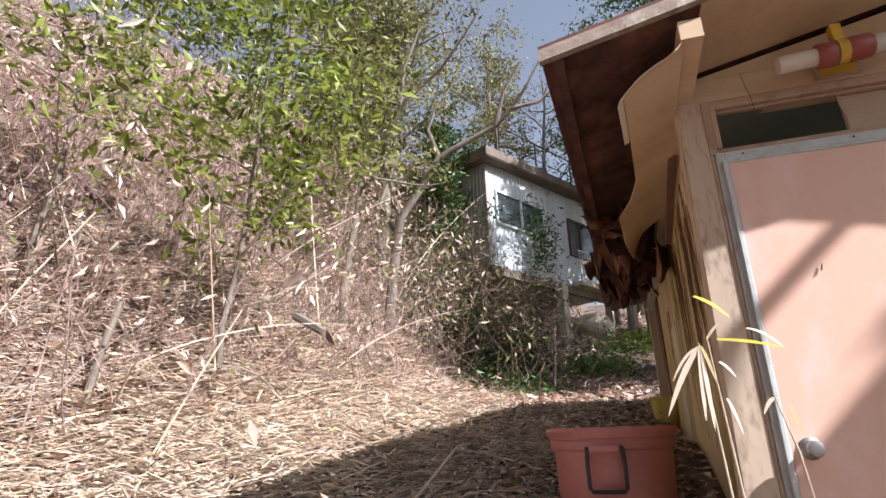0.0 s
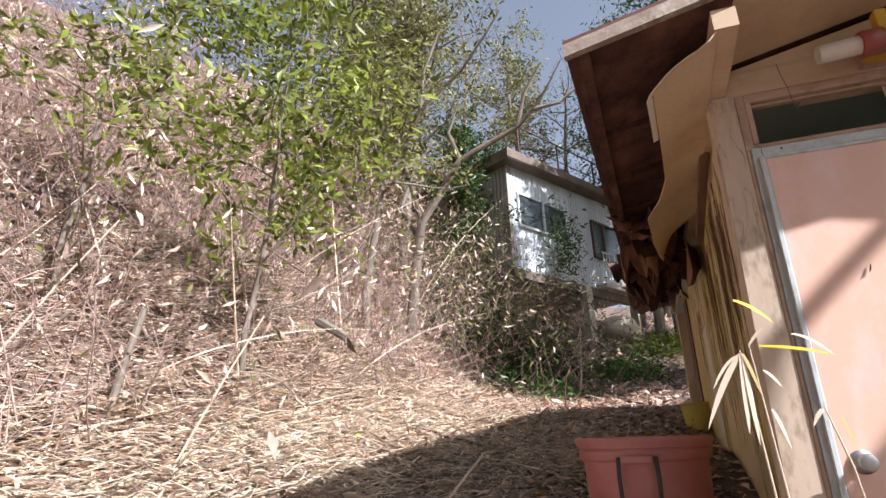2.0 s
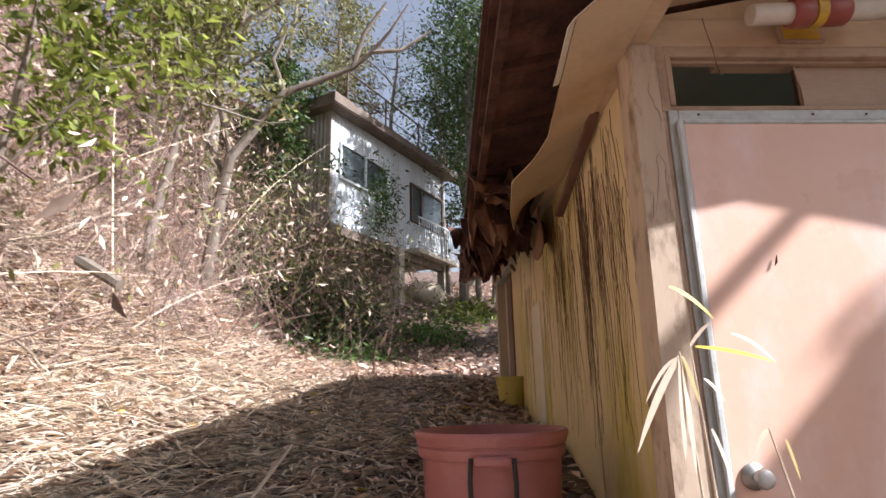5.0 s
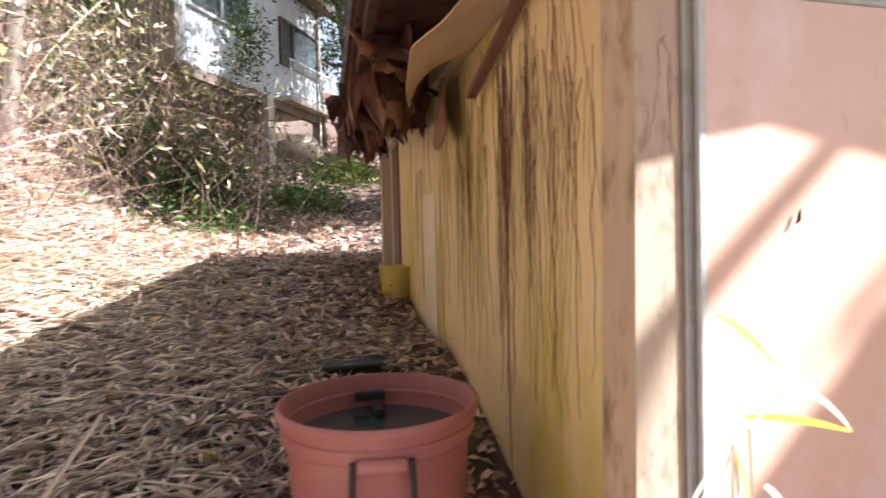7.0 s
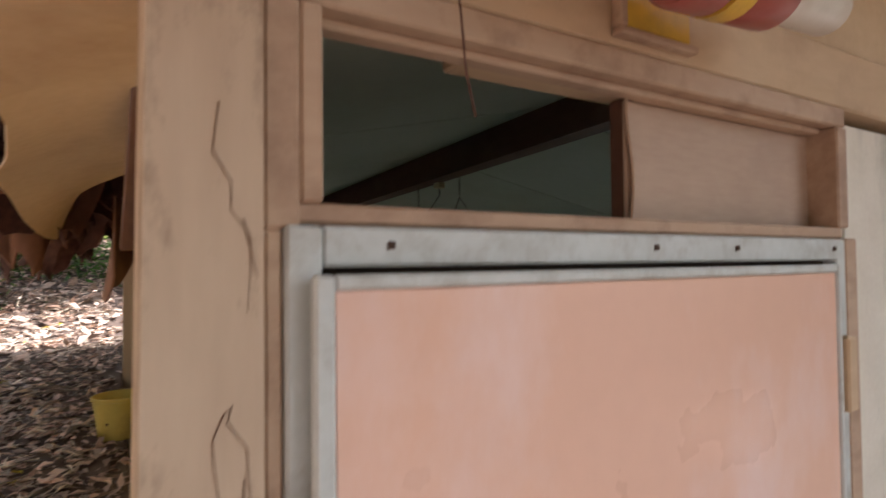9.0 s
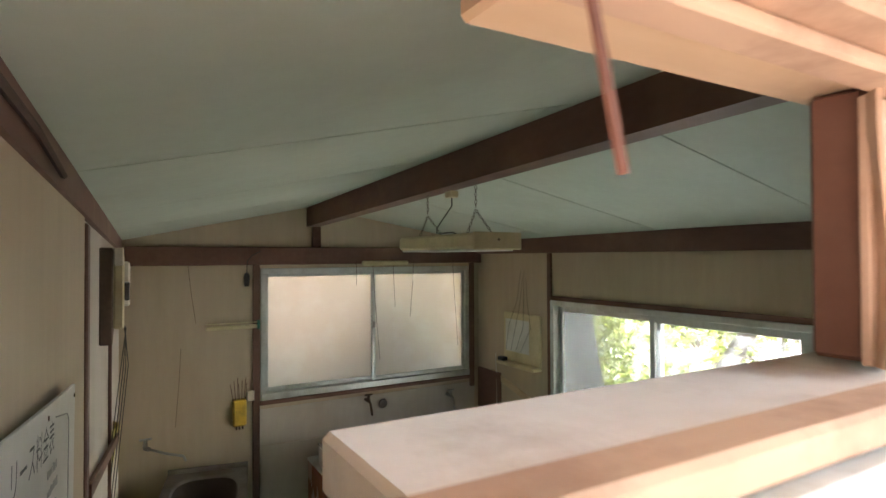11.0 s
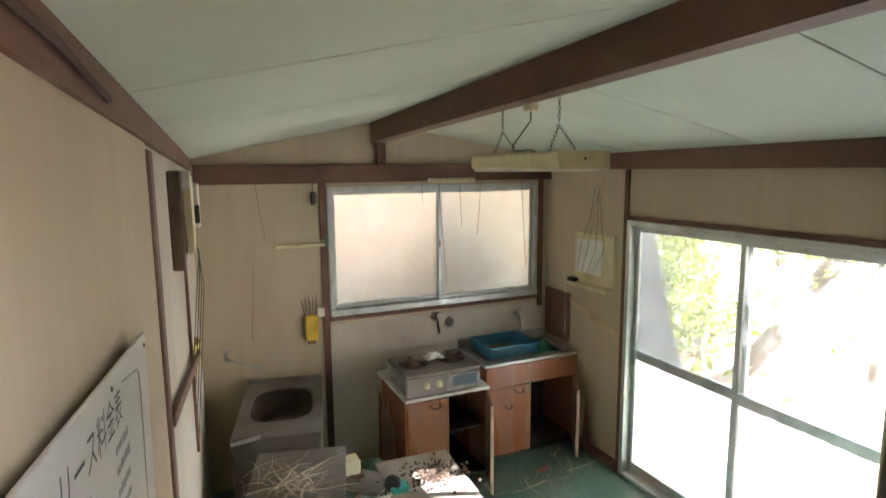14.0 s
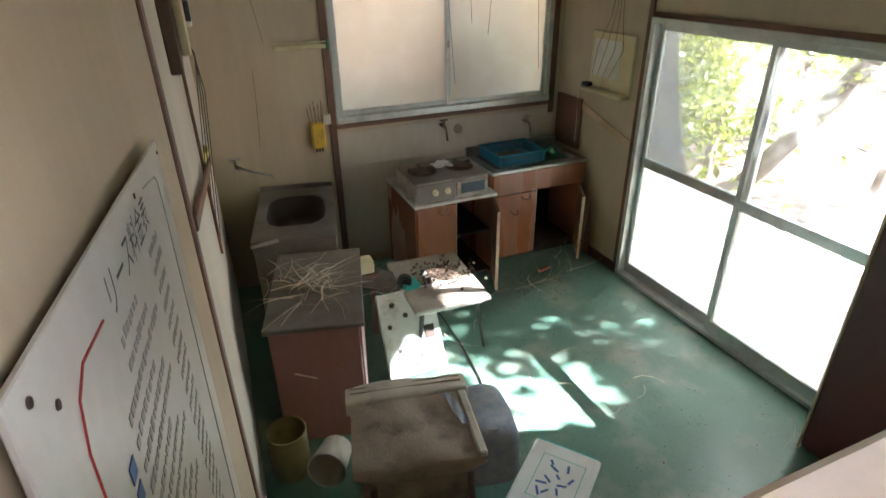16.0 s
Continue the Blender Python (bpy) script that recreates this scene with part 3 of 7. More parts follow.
# door frame and door
df = thing("door_frame", (0.2, 0.0, 0.0), "pale grey metal door frame, scratched", "door frame", kind="structure")
part("jamb", Shape().box((0.2045, -0.026, -0.04), (0.236, 0.012, 1.9985), 0.003), "jamb", df)
part("header", Shape().box((0.2365, -0.024, 1.963), (1.118, 0.012, 1.9985), 0.003), "jamb", df)
part("jamb", Shape().box((1.118, -0.02, -0.04), (1.149, 0.012, 1.9985), 0.003), "jamb", df)
# near-black strip added to draw the shade in the gap over the door
part("gap_shade", Shape().box((0.2365, 0.0, 1.93), (1.118, 0.011, 1.9625), 0.001), "dark_inside", df, "dark strip added for the shade behind the gap")
part("threshold", Shape().box((0.236, -0.03, -0.06), (1.118, 0.012, 0.0), 0.004), "jamb", df)
for x in (0.3, 0.66, 0.83, 1.1):
    part("screw", Shape().lathe((x, -0.0245, 1.982), [(0.0035, -0.0035), (0.004, 0.0), (0.0035, 0.0035)], 8), "iron", df)
AJAR = Matrix.Translation((1.1, -0.03, 0)) @ Matrix.Rotation(radians(0.35), 4, "Z") @ Matrix.Translation((-1.1, 0.03, 0))
dr = thing("door", (1.1, -0.03, 0.0), "faded salmon pink door, slightly ajar, in a pale metal edge", "door", kind="structure")
part("leaf", Shape().box((0.24, -0.036, 0.03), (1.077, -0.0275, 1.944), 0.002, AJAR), "pink", dr, "salmon pink painted sheet with paler blotches")
for lo, hi in (((0.222, -0.04, 0.01), (0.24, -0.0265, 1.957)), ((1.077, -0.04, 0.01), (1.087, -0.0265, 1.957)), ((0.24, -0.04, 1.944), (1.077, -0.0265, 1.957)), ((0.24, -0.04, 0.01), (1.077, -0.0265, 0.03))):
    part("edge_trim", Shape().box(lo, hi, 0.003, AJAR), "jamb", dr, "pale grey metal edge")
kn = part("knob_plate", Shape().lathe((0, 0, 0), [(0.0, 0.0), (0.034, 0.0), (0.034, 0.004), (0.026, 0.01), (0.012, 0.014), (0.012, 0.03), (0.022, 0.036), (0.026, 0.048), (0.022, 0.058), (0.012, 0.061), (0.0, 0.06)], 20), "steel", None, smooth=True, at=(0, 0, 0))
kn.name = "knob"
kn.parent = dr
kn.matrix_local = Matrix.Translation(-Vector(dr.location)) @ AJAR @ Matrix.Translation((0.296, -0.037, 0.945)) @ Matrix.Rotation(radians(90), 4, "X")
tagged(kn, "round dull steel knob")
part("hinge", Shape().box((1.094, -0.045, 1.72), (1.122, -0.021, 1.84), 0.003), "plate", dr, "bare wood hinge pad")
part("hinge", Shape().box((1.1, -0.05, 0.25), (1.128, -0.024, 0.37), 0.003), "plate", dr)
# flake in the paint
part("paint_flake", Shape().prism([(0.444, -0.042, 1.5), (0.449, -0.049, 1.508), (0.454, -0.044, 1.532), (0.45, -0.0415, 1.52)], (0, 0.002, 0), AJAR), "rotten", dr, "dark curled flake")

# back wall with the window opening
WX0, WX1, WZ0, WZ1 = 1.13, 2.845, 1.09, 2.01
bk = structure("wall_back", Shape().box((X0 + 0.02, YB, -0.1), (WX0, YB + 0.1, 2.2), 0).box((WX1, YB, -0.1), (3.06, YB + 0.1, 2.2), 0).box((WX0, YB, -0.1), (WX1, YB + 0.1, WZ0), 0).box((WX0, YB, WZ1), (WX1, YB + 0.1, 2.2), 0), "inner", "beige ribbed board wall, water-stained")
structure("wall_gable_back", Shape().prism([(0.15, YB, 2.2), (3.06, YB, 2.2), (3.06, YB, 2.26), (1.5, YB, 2.56), (0.15, YB, 2.28)], (0, 0.09, 0)), "inner", "beige ribbed board in the gable over the tie beam")
# right wall with the sliding door opening
SY0, SY1, SZ1 = 1.18, 2.945, 1.775
structure("wall_east", Shape().box((XR, SY1, -0.1), (XR + 0.1, YB, 2.24), 0).box((XR, 0.09, -0.1), (XR + 0.1, SY0, 2.24), 0).box((XR, SY0, SZ1), (XR + 0.1, SY1, 2.24), 0).box((XR, SY0, -0.1), (XR + 0.1, SY1, -0.03), 0), "inner", "beige ribbed board wall, stained")
structure("wall_front_lining", Shape().box((1.18, 0.0901, FLOOR), (2.95, 0.1, 2.24), 0), "inner", "beige board lining of the front wall")
# ceiling, two slopes of large boards with open joints
def ceiling_slope(name, xa, xb):
    sh = Shape()
    ys = [0.045, 1.09, 2.0, 2.91, YB]
    def cz(x, y):
        return roof_z(x) - 0.032 * y / YB + 0.09 * (1 - y / YB) * (1 - min(1, abs(x - RIDGE_X) / 1.35) * (0.45 if x < RIDGE_X else 1))
    for a, b in zip(ys, ys[1:]):
        c = [(x, y, cz(x, y)) for x, y in ((xa, a + 0.0035), (xb, a + 0.0035), (xb, b - 0.0035), (xa, b - 0.0035))]
        sh.add(c + [(x, y, z + 0.012) for x, y, z in c], [(0, 1, 2, 3), (7, 6, 5, 4), (0, 4, 5, 1), (1, 5, 6, 2), (2, 6, 7, 3), (3, 7, 4, 0)])
    structure(name, sh, "ceil", "greenish grey sloping ceiling boards with open joints", "ceiling")


ceiling_slope("ceiling_west", 0.165, RIDGE_X)
ceiling_slope("ceiling_east", RIDGE_X, XR + 0.02)

# brown timbers inside
structure("ridge_beam", Shape().prism([(1.455, YB - 0.002, 2.31), (1.545, YB - 0.002, 2.31), (1.545, YB - 0.002, 2.47), (1.455, YB - 0.002, 2.47)], (0, 0.09 - YB, 0.125)), "brown", "dark brown ridge beam", "beam")
structure("tie_beam", Shape().box((0.3, YB - 0.05, 2.035), (2.95, YB - 0.001, 2.16), 0.005), "brown", "dark brown tie beam over the window", "beam")
structure("king_post", Shape().box((1.49, YB - 0.045, 2.16), (1.55, YB - 0.003, 2.309), 0.004), "brown", "short brown post under the ridge beam", "post")
structure("wall_plate_east", Shape().box((XR - 0.05, 0.1, 2.11), (XR - 0.001, YB - 0.051, 2.235), 0.005), "brown", "dark brown wall plate", "beam")
structure("wall_plate_west", Shape().add([(left_x(y) + d, y, z) for y, zs in ((0.1, (2.203, 2.33)), (3.84, (2.125, 2.23))) for z in zs for d in (0.001, 0.016)], [(0, 1, 3, 2), (4, 6, 7, 5), (0, 4, 5, 1), (2, 3, 7, 6), (0, 2, 6, 4), (1, 5, 7, 3)]), "brown", "brown wall plate along the sloping ceiling", "beam")
structure("plate_lath_west", Shape().tube([(left_x(0.3) + 0.02, 0.3, 2.226), (left_x(0.6) + 0.021, 0.6, 2.222), (left_x(0.85) + 0.02, 0.85, 2.205)], 0.005, 6), "iron", "thin dark pipe along the wall plate", "pipe")
structure("wall_post_west", Shape().box((left_x(1.4) - 0.004, 1.36, FLOOR), (left_x(1.4) + 0.014, 1.46, 2.164), 0.004), "brown", "dark brown post between wall boards", "post")
structure("wall_board_west", Shape().prism([(left_x(0.1) + 0.001, 0.1, FLOOR), (left_x(0.1) + 0.008, 0.1, FLOOR), (left_x(1.36) + 0.008, 1.36, FLOOR), (left_x(1.36) + 0.001, 1.36, FLOOR)], (0, 0, 2.24)), "inner", "beige wall board with brown spots")
structure("window_stud", Shape().box((WX0 - 0.055, YB - 0.018, FLOOR), (WX0 - 0.008, YB - 0.001, 2.034), 0.003), "brown", "brown cover strip beside the window", "trim")
structure("window_stud_end", Shape().box((2.85, YB - 0.02, 0.99), (2.895, YB - 0.001, 2.034), 0.003), "brown", "brown cover strip in the corner", "trim")
structure("window_sill", Shape().box((WX0 - 0.008, YB - 0.03, WZ0 - 0.03), (2.85, YB - 0.001, WZ0), 0.003), "brown", "brown strip under the window", "trim")
structure("door_strip", Shape().box((XR - 0.018, SY1, FLOOR), (XR - 0.001, SY1 + 0.04, 2.109), 0.003).box((XR - 0.018, SY0 - 0.03, SZ1), (XR - 0.001, SY1, SZ1 + 0.03), 0.003).box((XR - 0.03, SY0 - 0.09, FLOOR), (XR - 0.001, SY0 - 0.03, 2.109), 0.003), "brown", "brown strips around the sliding door", "trim")
structure("baseboard", Shape().box((XR - 0.015, SY1 + 0.04, FLOOR), (XR - 0.001, YB - 0.002, 0.04), 0.002), "brown", "brown baseboard", "baseboard")
structure("splash_board", Shape().box((1.11, YB - 0.006, 0.04), (2.9, YB - 0.001, 0.77), 0.001).box((1.11, YB - 0.006, 0.774), (2.9, YB - 0.001, 1.028), 0.001), "inner_pale", "pale boards behind the stove and sink", "trim")

# ---- back window ----
wb = thing("window_back", (WX0, YB, WZ0), "aluminium sliding window with dirty frosted panes", "window", kind="structure")
for lo, hi in (((WX0, YB - 0.012, WZ1 - 0.04), (WX1, YB + 0.07, WZ1)), ((WX0, YB - 0.022, WZ0), (WX1, YB + 0.07, WZ0 + 0.045)), ((WX0, YB - 0.012, WZ0 + 0.045), (WX0 + 0.035, YB + 0.07, WZ1 - 0.04)), ((WX1 - 0.035, YB - 0.012, WZ0 + 0.045), (WX1, YB + 0.07, WZ1 - 0.04))):
    part("window_frame", Shape().box(lo, hi, 0.003), "alu", wb)
for xa, xb, yy in ((WX0 + 0.035, 2.0, YB + 0.04), (1.975, WX1 - 0.035, YB + 0.012)):
    sa = part("sash", Shape().box((xa, yy, WZ0 + 0.045), (xa + 0.025, yy + 0.022, WZ1 - 0.04), 0.002).box((xb - 0.025, yy, WZ0 + 0.045), (xb, yy + 0.022, WZ1 - 0.04), 0.002).box((xa + 0.025, yy, WZ0 + 0.045), (xb - 0.025, yy + 0.022, WZ0 + 0.075), 0.002).box((xa + 0.025, yy, WZ1 - 0.06), (xb - 0.025, yy + 0.022, WZ1 - 0.04), 0.002), "alu", wb)
    p = part("pane", Shape().box((xa + 0.025, yy + 0.009, WZ0 + 0.075), (xb - 0.025, yy + 0.013, WZ1 - 0.06), 0), "frost_back", sa, "frosted pane spotted with dirt")
    p.visible_shadow = False
part("latch", Shape().box((1.975, YB - 0.006, 1.54), (1.99, YB + 0.012, 1.59), 0.002), "steel", wb)

# ---- sliding door ----
sd = thing("sliding_door", (XR, SY0, -0.03), "aluminium sliding door, clear panes above and frosted below", "sliding door", kind="structure")
for lo, hi in (((XR - 0.025, SY0, SZ1 - 0.035), (XR + 0.08, SY1, SZ1)), ((XR - 0.025, SY0, -0.03), (XR + 0.08, SY1, 0.0)), ((XR - 0.025, SY1 - 0.035, 0.0), (XR + 0.08, SY1, SZ1 - 0.035)), ((XR - 0.025, SY0, 0.0), (XR + 0.08, SY0 + 0.035, SZ1 - 0.035))):
    part("frame", Shape().box(lo, hi, 0.003), "alu", sd)
for ya, yb, xx in ((2.045, SY1 - 0.035, XR + 0.03), (SY0 + 0.035, 2.1, XR - 0.002)):
    lf = part("sash", Shape().box((xx, ya, 0.0), (xx + 0.026, ya + 0.05, SZ1 - 0.035), 0.003).box((xx, yb - 0.035, 0.0), (xx + 0.026, yb, SZ1 - 0.035), 0.003).box((xx, ya + 0.05, 0.0), (xx + 0.026, yb - 0.035, 0.08), 0.003).box((xx, ya + 0.05, SZ1 - 0.075), (xx + 0.026, yb - 0.035, SZ1 - 0.035), 0.003).box((xx, ya + 0.05, 0.825), (xx + 0.026, yb - 0.035, 0.89), 0.003), "alu", sd)
    p = part("pane", Shape().box((xx + 0.011, ya + 0.05, 0.89), (xx + 0.015, yb - 0.035, SZ1 - 0.075), 0), "glass", lf, "clear pane, whitish veil of dust and glare")
    p.visible_shadow = False
    p = part("pane", Shape().box((xx + 0.011, ya + 0.05, 0.08), (xx + 0.015, yb - 0.035, 0.825), 0), "frost", lf, "frosted pane")
    p.visible_shadow = False
part("pull", Shape().box((XR + 0.022, SY1 - 0.062, 0.78), (XR + 0.03, SY1 - 0.048, 0.89), 0.002), "steel", sd)

# ---- roof and eaves ----
def outer_z(x):
    return 2.245 + 0.215 * (x + 0.34) if x < RIDGE_X else 2.64 - 0.19 * (x - RIDGE_X)


rf = thing("shed_roof", (1.5, 2, 2.6), "low gable roof of rusty red sheet with rotting eaves", "roof", kind="structure")
for xa, xb in ((-0.38, RIDGE_X), (RIDGE_X, 3.4)):
    skew = 0.044 if xa < 0 else 0.0
    part("sheet", Shape().prism([(xa, -0.47, outer_z(xa) + 0.045), (xb, -0.47, outer_z(xb) + 0.045), (xb, -0.47, outer_z(xb) + 0.06), (xa, -0.47, outer_z(xa) + 0.06)], (4.7 * skew, 4.7, 0)), "roof_red", rf)
    part("deck", Shape().prism([(xa + (0.02 if xa < 0 else 0), -0.44, outer_z(xa) + 0.025), (xb, -0.44, outer_z(xb) + 0.025), (xb, -0.44, outer_z(xb) + 0.044), (xa + (0.02 if xa < 0 else 0), -0.44, outer_z(xa) + 0.044)], (4.6 * skew, 4.6, 0)), "rotten", rf, "bare reddish roof boards with dark rot")
    part("verge_board", Shape().prism([(xa, -0.475, outer_z(xa) - 0.005), (xb, -0.475, outer_z(xb) - 0.005), (xb, -0.475, outer_z(xb) + 0.043), (xa, -0.475, outer_z(xa) + 0.043)], (0, 0.028, 0)), "fascia", rf, "lichen-grey verge board")
# soffit under the front overhang
part("soffit_front", Shape().prism([(0.17, -0.445, outer_z(0.17) + 0.005), (RIDGE_X, -0.445, outer_z(RIDGE_X) + 0.005), (RIDGE_X, -0.445, outer_z(RIDGE_X) + 0.02), (0.17, -0.445, outer_z(0.17) + 0.02)], (0, 0.44, 0)), "soffit", rf, "stained beige soffit board")
part("soffit_front", Shape().prism([(RIDGE_X, -0.445, outer_z(RIDGE_X) + 0.005), (3.3, -0.445, outer_z(3.3) + 0.005), (3.3, -0.445, outer_z(3.3) + 0.02), (RIDGE_X, -0.445, outer_z(RIDGE_X) + 0.02)], (0, 0.44, 0)), "soffit", rf)
structure("eave_beam", Shape().prism([(0.08, -0.445, 2.226), (0.152, -0.445, 2.226), (0.152, -0.445, 2.298), (0.08, -0.445, 2.298)], (0.11, 4.32, 0)), "plate", "squared timber plate projecting under the eave, pale end", "beam")

# ---- rotting eave on the west side ----
ev = thing("peeling_soffit", (0.0, 0.4, 2.2), "cream soffit board peeling and curling down from the eave", "soffit")


def curl(u, v):
    """Peeled sheet beside the eave beam: lifts at the front, juts out and hangs to a point at the back."""
    y = -0.44 + 1.88 * u
    w = float(np.interp(u, [0, 0.05, 0.14, 0.3, 0.5, 0.6, 0.74, 0.88, 1], [0.03, 0.12, 0.2, 0.185, 0.17, 0.2, 0.27, 0.25, 0.2]))
    inner = 0.088 + 0.044 * (y + 0.44) - 0.15 * smooth01(0.8, 1, u)
    x = inner - (w - 0.14 * smooth01(0.8, 1, u)) * v
    z = 2.226 - 0.06 * v * v * smooth01(0.3, 0.7, u) - 0.03 * math.sin(3.3 * u) * v - 0.035 * smooth01(0.14, 0, u) * v - 0.13 * smooth01(0.72, 1, u) * (0.3 + 0.7 * v)
    return (x, y, z + 0.008 * noise.noise((x * 6, y * 6, 1)))


part("sheet", Shape().sheet(curl, 44, 10, 0.004), "soffit", ev, smooth=True)
part("torn_edge", Shape().sheet(lambda u, v: Vector(curl(0.02 + 0.3 * u, 1)) + Vector((-0.004 - 0.02 * v, 0.01 * v, -0.012 * math.sin(u * 3.1) * v - 0.004 * v)), 14, 2, 0.003), "soffit_in", ev, "pale torn edge", smooth=True)


rot = thing("rotten_boards", (-0.1, 1.7, 2.0), "dark rotten roof boards hanging from the eave", "rotten boards")
_r = random.Random(11)
for i in range(42):
    y = _r.uniform(1.15, 3.3)
    x = _r.uniform(-0.34, 0.0)
    z = outer_z(x)
    x += 0.035 * (y + 0.47)
    ln, wd = _r.uniform(0.12, 0.34) * (1.2 if 1.3 < y < 2.6 else 0.6), _r.uniform(0.12, 0.36)
    a, b, c = _r.uniform(-0.5, 0.5), _r.uniform(-0.6, 0.5), _r.uniform(0, 9)
    ang = _r.gauss(0.9, 0.5)

    def shred(u, v, x=x, y=y, z=z, ln=ln, wd=wd, a=a, b=b, c=c, ang=ang):
        s = wd * (u - 0.5) * (1 - 0.35 * v)
        drop = ln * v * (0.7 + 0.5 * noise.noise((u * 4, c, 0)) + 0.1 * noise.noise((u * 11, c, 3)))
        fold = 0.05 * math.sin(5 * u + c) * (0.3 + v) + 0.05 * math.sin(2.6 * v + c) * v
        return (x + s * math.cos(ang) - fold * math.sin(ang) + a * 0.25 * v * ln, y + s * math.sin(ang) + fold * math.cos(ang) + b * 0.3 * v * ln, z - drop)

    part("board_shred", Shape().sheet(shred, 12, 8, 0.005), _r.choice(("rotten", "rotten", "rotten", "rotten", "flap")), rot, smooth=True)


def flap(u, v):
    """Warm brown warped sheet hanging against the wall head."""
    yy = 1.4 + 0.34 * u - 0.06 * v
    bulge = 0.05 * math.sin(3.1 * u) * (0.4 + v)
    return (0.1 + 0.1 * u - bulge, yy, 2.17 - v * (0.32 - 0.12 * abs(u - 0.35) * 2 + 0.03 * math.sin(11 * u)))


part("hanging_flap", Shape().sheet(flap, 16, 10, 0.005), "flap", rot, "warm brown curled sheet", smooth=True)
part("eave_lath", Shape().prism([(-0.335, -0.44, 2.215), (-0.3, -0.44, 2.222), (-0.3, -0.44, 2.262), (-0.335, -0.44, 2.255)], (0.19, 4.4, 0)), "rotten", rot, "dark wet eave lath")
for y in (0.15, 0.62, 1.05):
    part("rafter", Shape().prism([(-0.3, y, outer_z(-0.3) - 0.015), (0.085, y, outer_z(0.085) - 0.015), (0.085, y, outer_z(0.085) + 0.024), (-0.3, y, outer_z(-0.3) + 0.024)], (0, 0.035, 0)), "rotten", rot, "rotten rafter foot")
part("hanging_batten", Shape().box((-0.02, -0.01, -0.35), (0.02, 0.012, 0.35), 0.003, Matrix.Translation((0.13, 0.75, 2.12)) @ Matrix.Rotation(radians(72), 4, "X")), "brown", rot, "loose batten along the wall head")

# ---- pipe under the front eave ----
pp = thing("eave_pipe", (0.65, -0.12, 2.275), "white plastic pipe with dull red collars on a yellow bracket", "pipe")
ax = Vector((1, 0.0, 0.06)).normalized()
pc = Vector((0.65, -0.12, 2.275))
part("pipe", Shape().tube([pc - ax * 0.2, pc - ax * 0.19, pc + ax * 0.23, pc + ax * 0.235], [0.03, 0.032, 0.032, 0.028], 24), "pvc", pp, "white pipe", smooth=True)
for a, b in ((-0.075, -0.012), (0.022, 0.1)):
    part("collar", Shape().tube([pc + ax * a, pc + ax * (a + 0.006), pc + ax * (b - 0.006), pc + ax * b], [0.042, 0.045, 0.045, 0.041], 24), "red_plastic", pp, "dull red collar", smooth=True)
part("bracket", Shape().tube([pc - ax * 0.011, pc + ax * 0.021], 0.0455, 24).box(pc + Vector((-0.014, -0.02, 0.03)), pc + Vector((0.022, 0.02, 0.11)), 0.003), "yellow_plastic", pp, "yellow strap", smooth=True)
mb = thing("mount_board", (0.66, -0.02, 2.27), "small yellow board in a timber rim on the wall plate", "board")
part("board", Shape().box((0.612, -0.026, 2.245), (0.735, -0.013, 2.318), 0.003), "yellow_plastic", mb)
part("rim", Shape().box((0.6, -0.03, 2.236), (0.747, -0.0125, 2.2455), 0.002).box((0.6, -0.03, 2.2455), (0.612, -0.0125, 2.33), 0.002), "pinkwood", mb)
wire = thing("dangling_wire", (0.36, -0.05, 2.2), "thin rusty wire dangling before the transom", "wire")
part("strand", Shape().tube([(0.345, -0.045, 2.31), (0.35, -0.05, 2.25), (0.36, -0.05, 2.2), (0.362, -0.055, 2.14), (0.372, -0.055, 2.1)], 0.0012, 5), "rotten", wire)

# ---- bucket, pail, planter outside ----
bx, by = -0.305, 0.645
bz = ground_z(bx, by) - 0.01
BH = 1.035 - bz
bu = thing("plastic_bucket", (bx, by, bz), "tall dull red plastic bucket with black grip handles", "bucket")
part("body", Shape().lathe((bx, by, bz), [(r * 1.06, z) for r, z in [(0.0, 0.0), (0.2, 0.0), (0.21, 0.01), (0.238, BH - 0.11), (0.24, BH - 0.096), (0.252, BH - 0.092), (0.257, BH - 0.085), (0.259, BH - 0.055), (0.255, BH - 0.052), (0.255, BH - 0.046), (0.263, BH - 0.042), (0.266, BH - 0.026), (0.27, BH - 0.02), (0.271, BH - 0.008), (0.267, BH), (0.259, BH), (0.254, BH - 0.012), (0.25, BH - 0.05), (0.244, BH - 0.055), (0.228, 0.08), (0.2, 0.03), (0.0, 0.03)]], 64), "bucket_pink", bu, smooth=True)
part("water", Shape().lathe((bx, by, bz), [(0.0, BH - 0.1), (0.25, BH - 0.1)], 40), "dark_glass", bu, "dark still water")
for side in (0, 1):
    rz = Matrix.Translation((bx, by, bz)) @ Matrix.Rotation(radians(-96 + 180 * side), 4, "Z")
    h = part("grip", Shape().tube([rz @ Vector((0.277, s, z)) for s, z in ((-0.07, BH - 0.075), (-0.074, BH - 0.15), (-0.072, BH - 0.235), (-0.062, BH - 0.248), (0.062, BH - 0.248), (0.072, BH - 0.235), (0.074, BH - 0.15), (0.07, BH - 0.075))], 0.0085, 8), "black_plastic", bu, "black grip handle", smooth=True)
    part("clip", Shape().box((0.262, -0.062, BH - 0.102), (0.294, 0.062, BH - 0.07), 0.007, rz), "bucket_pink", h, "pinkish handle clip")
    rib = Shape()
    for k in range(10):
        rib.box((0.225 - 0.002 * k, -0.075, BH - 0.302 - 0.021 * k), (0.2545 - 0.0012 * k, 0.075, BH - 0.291 - 0.021 * k), 0.003, rz)
    part("rib_panel", rib, "bucket_pink", bu, "moulded grip ribs")
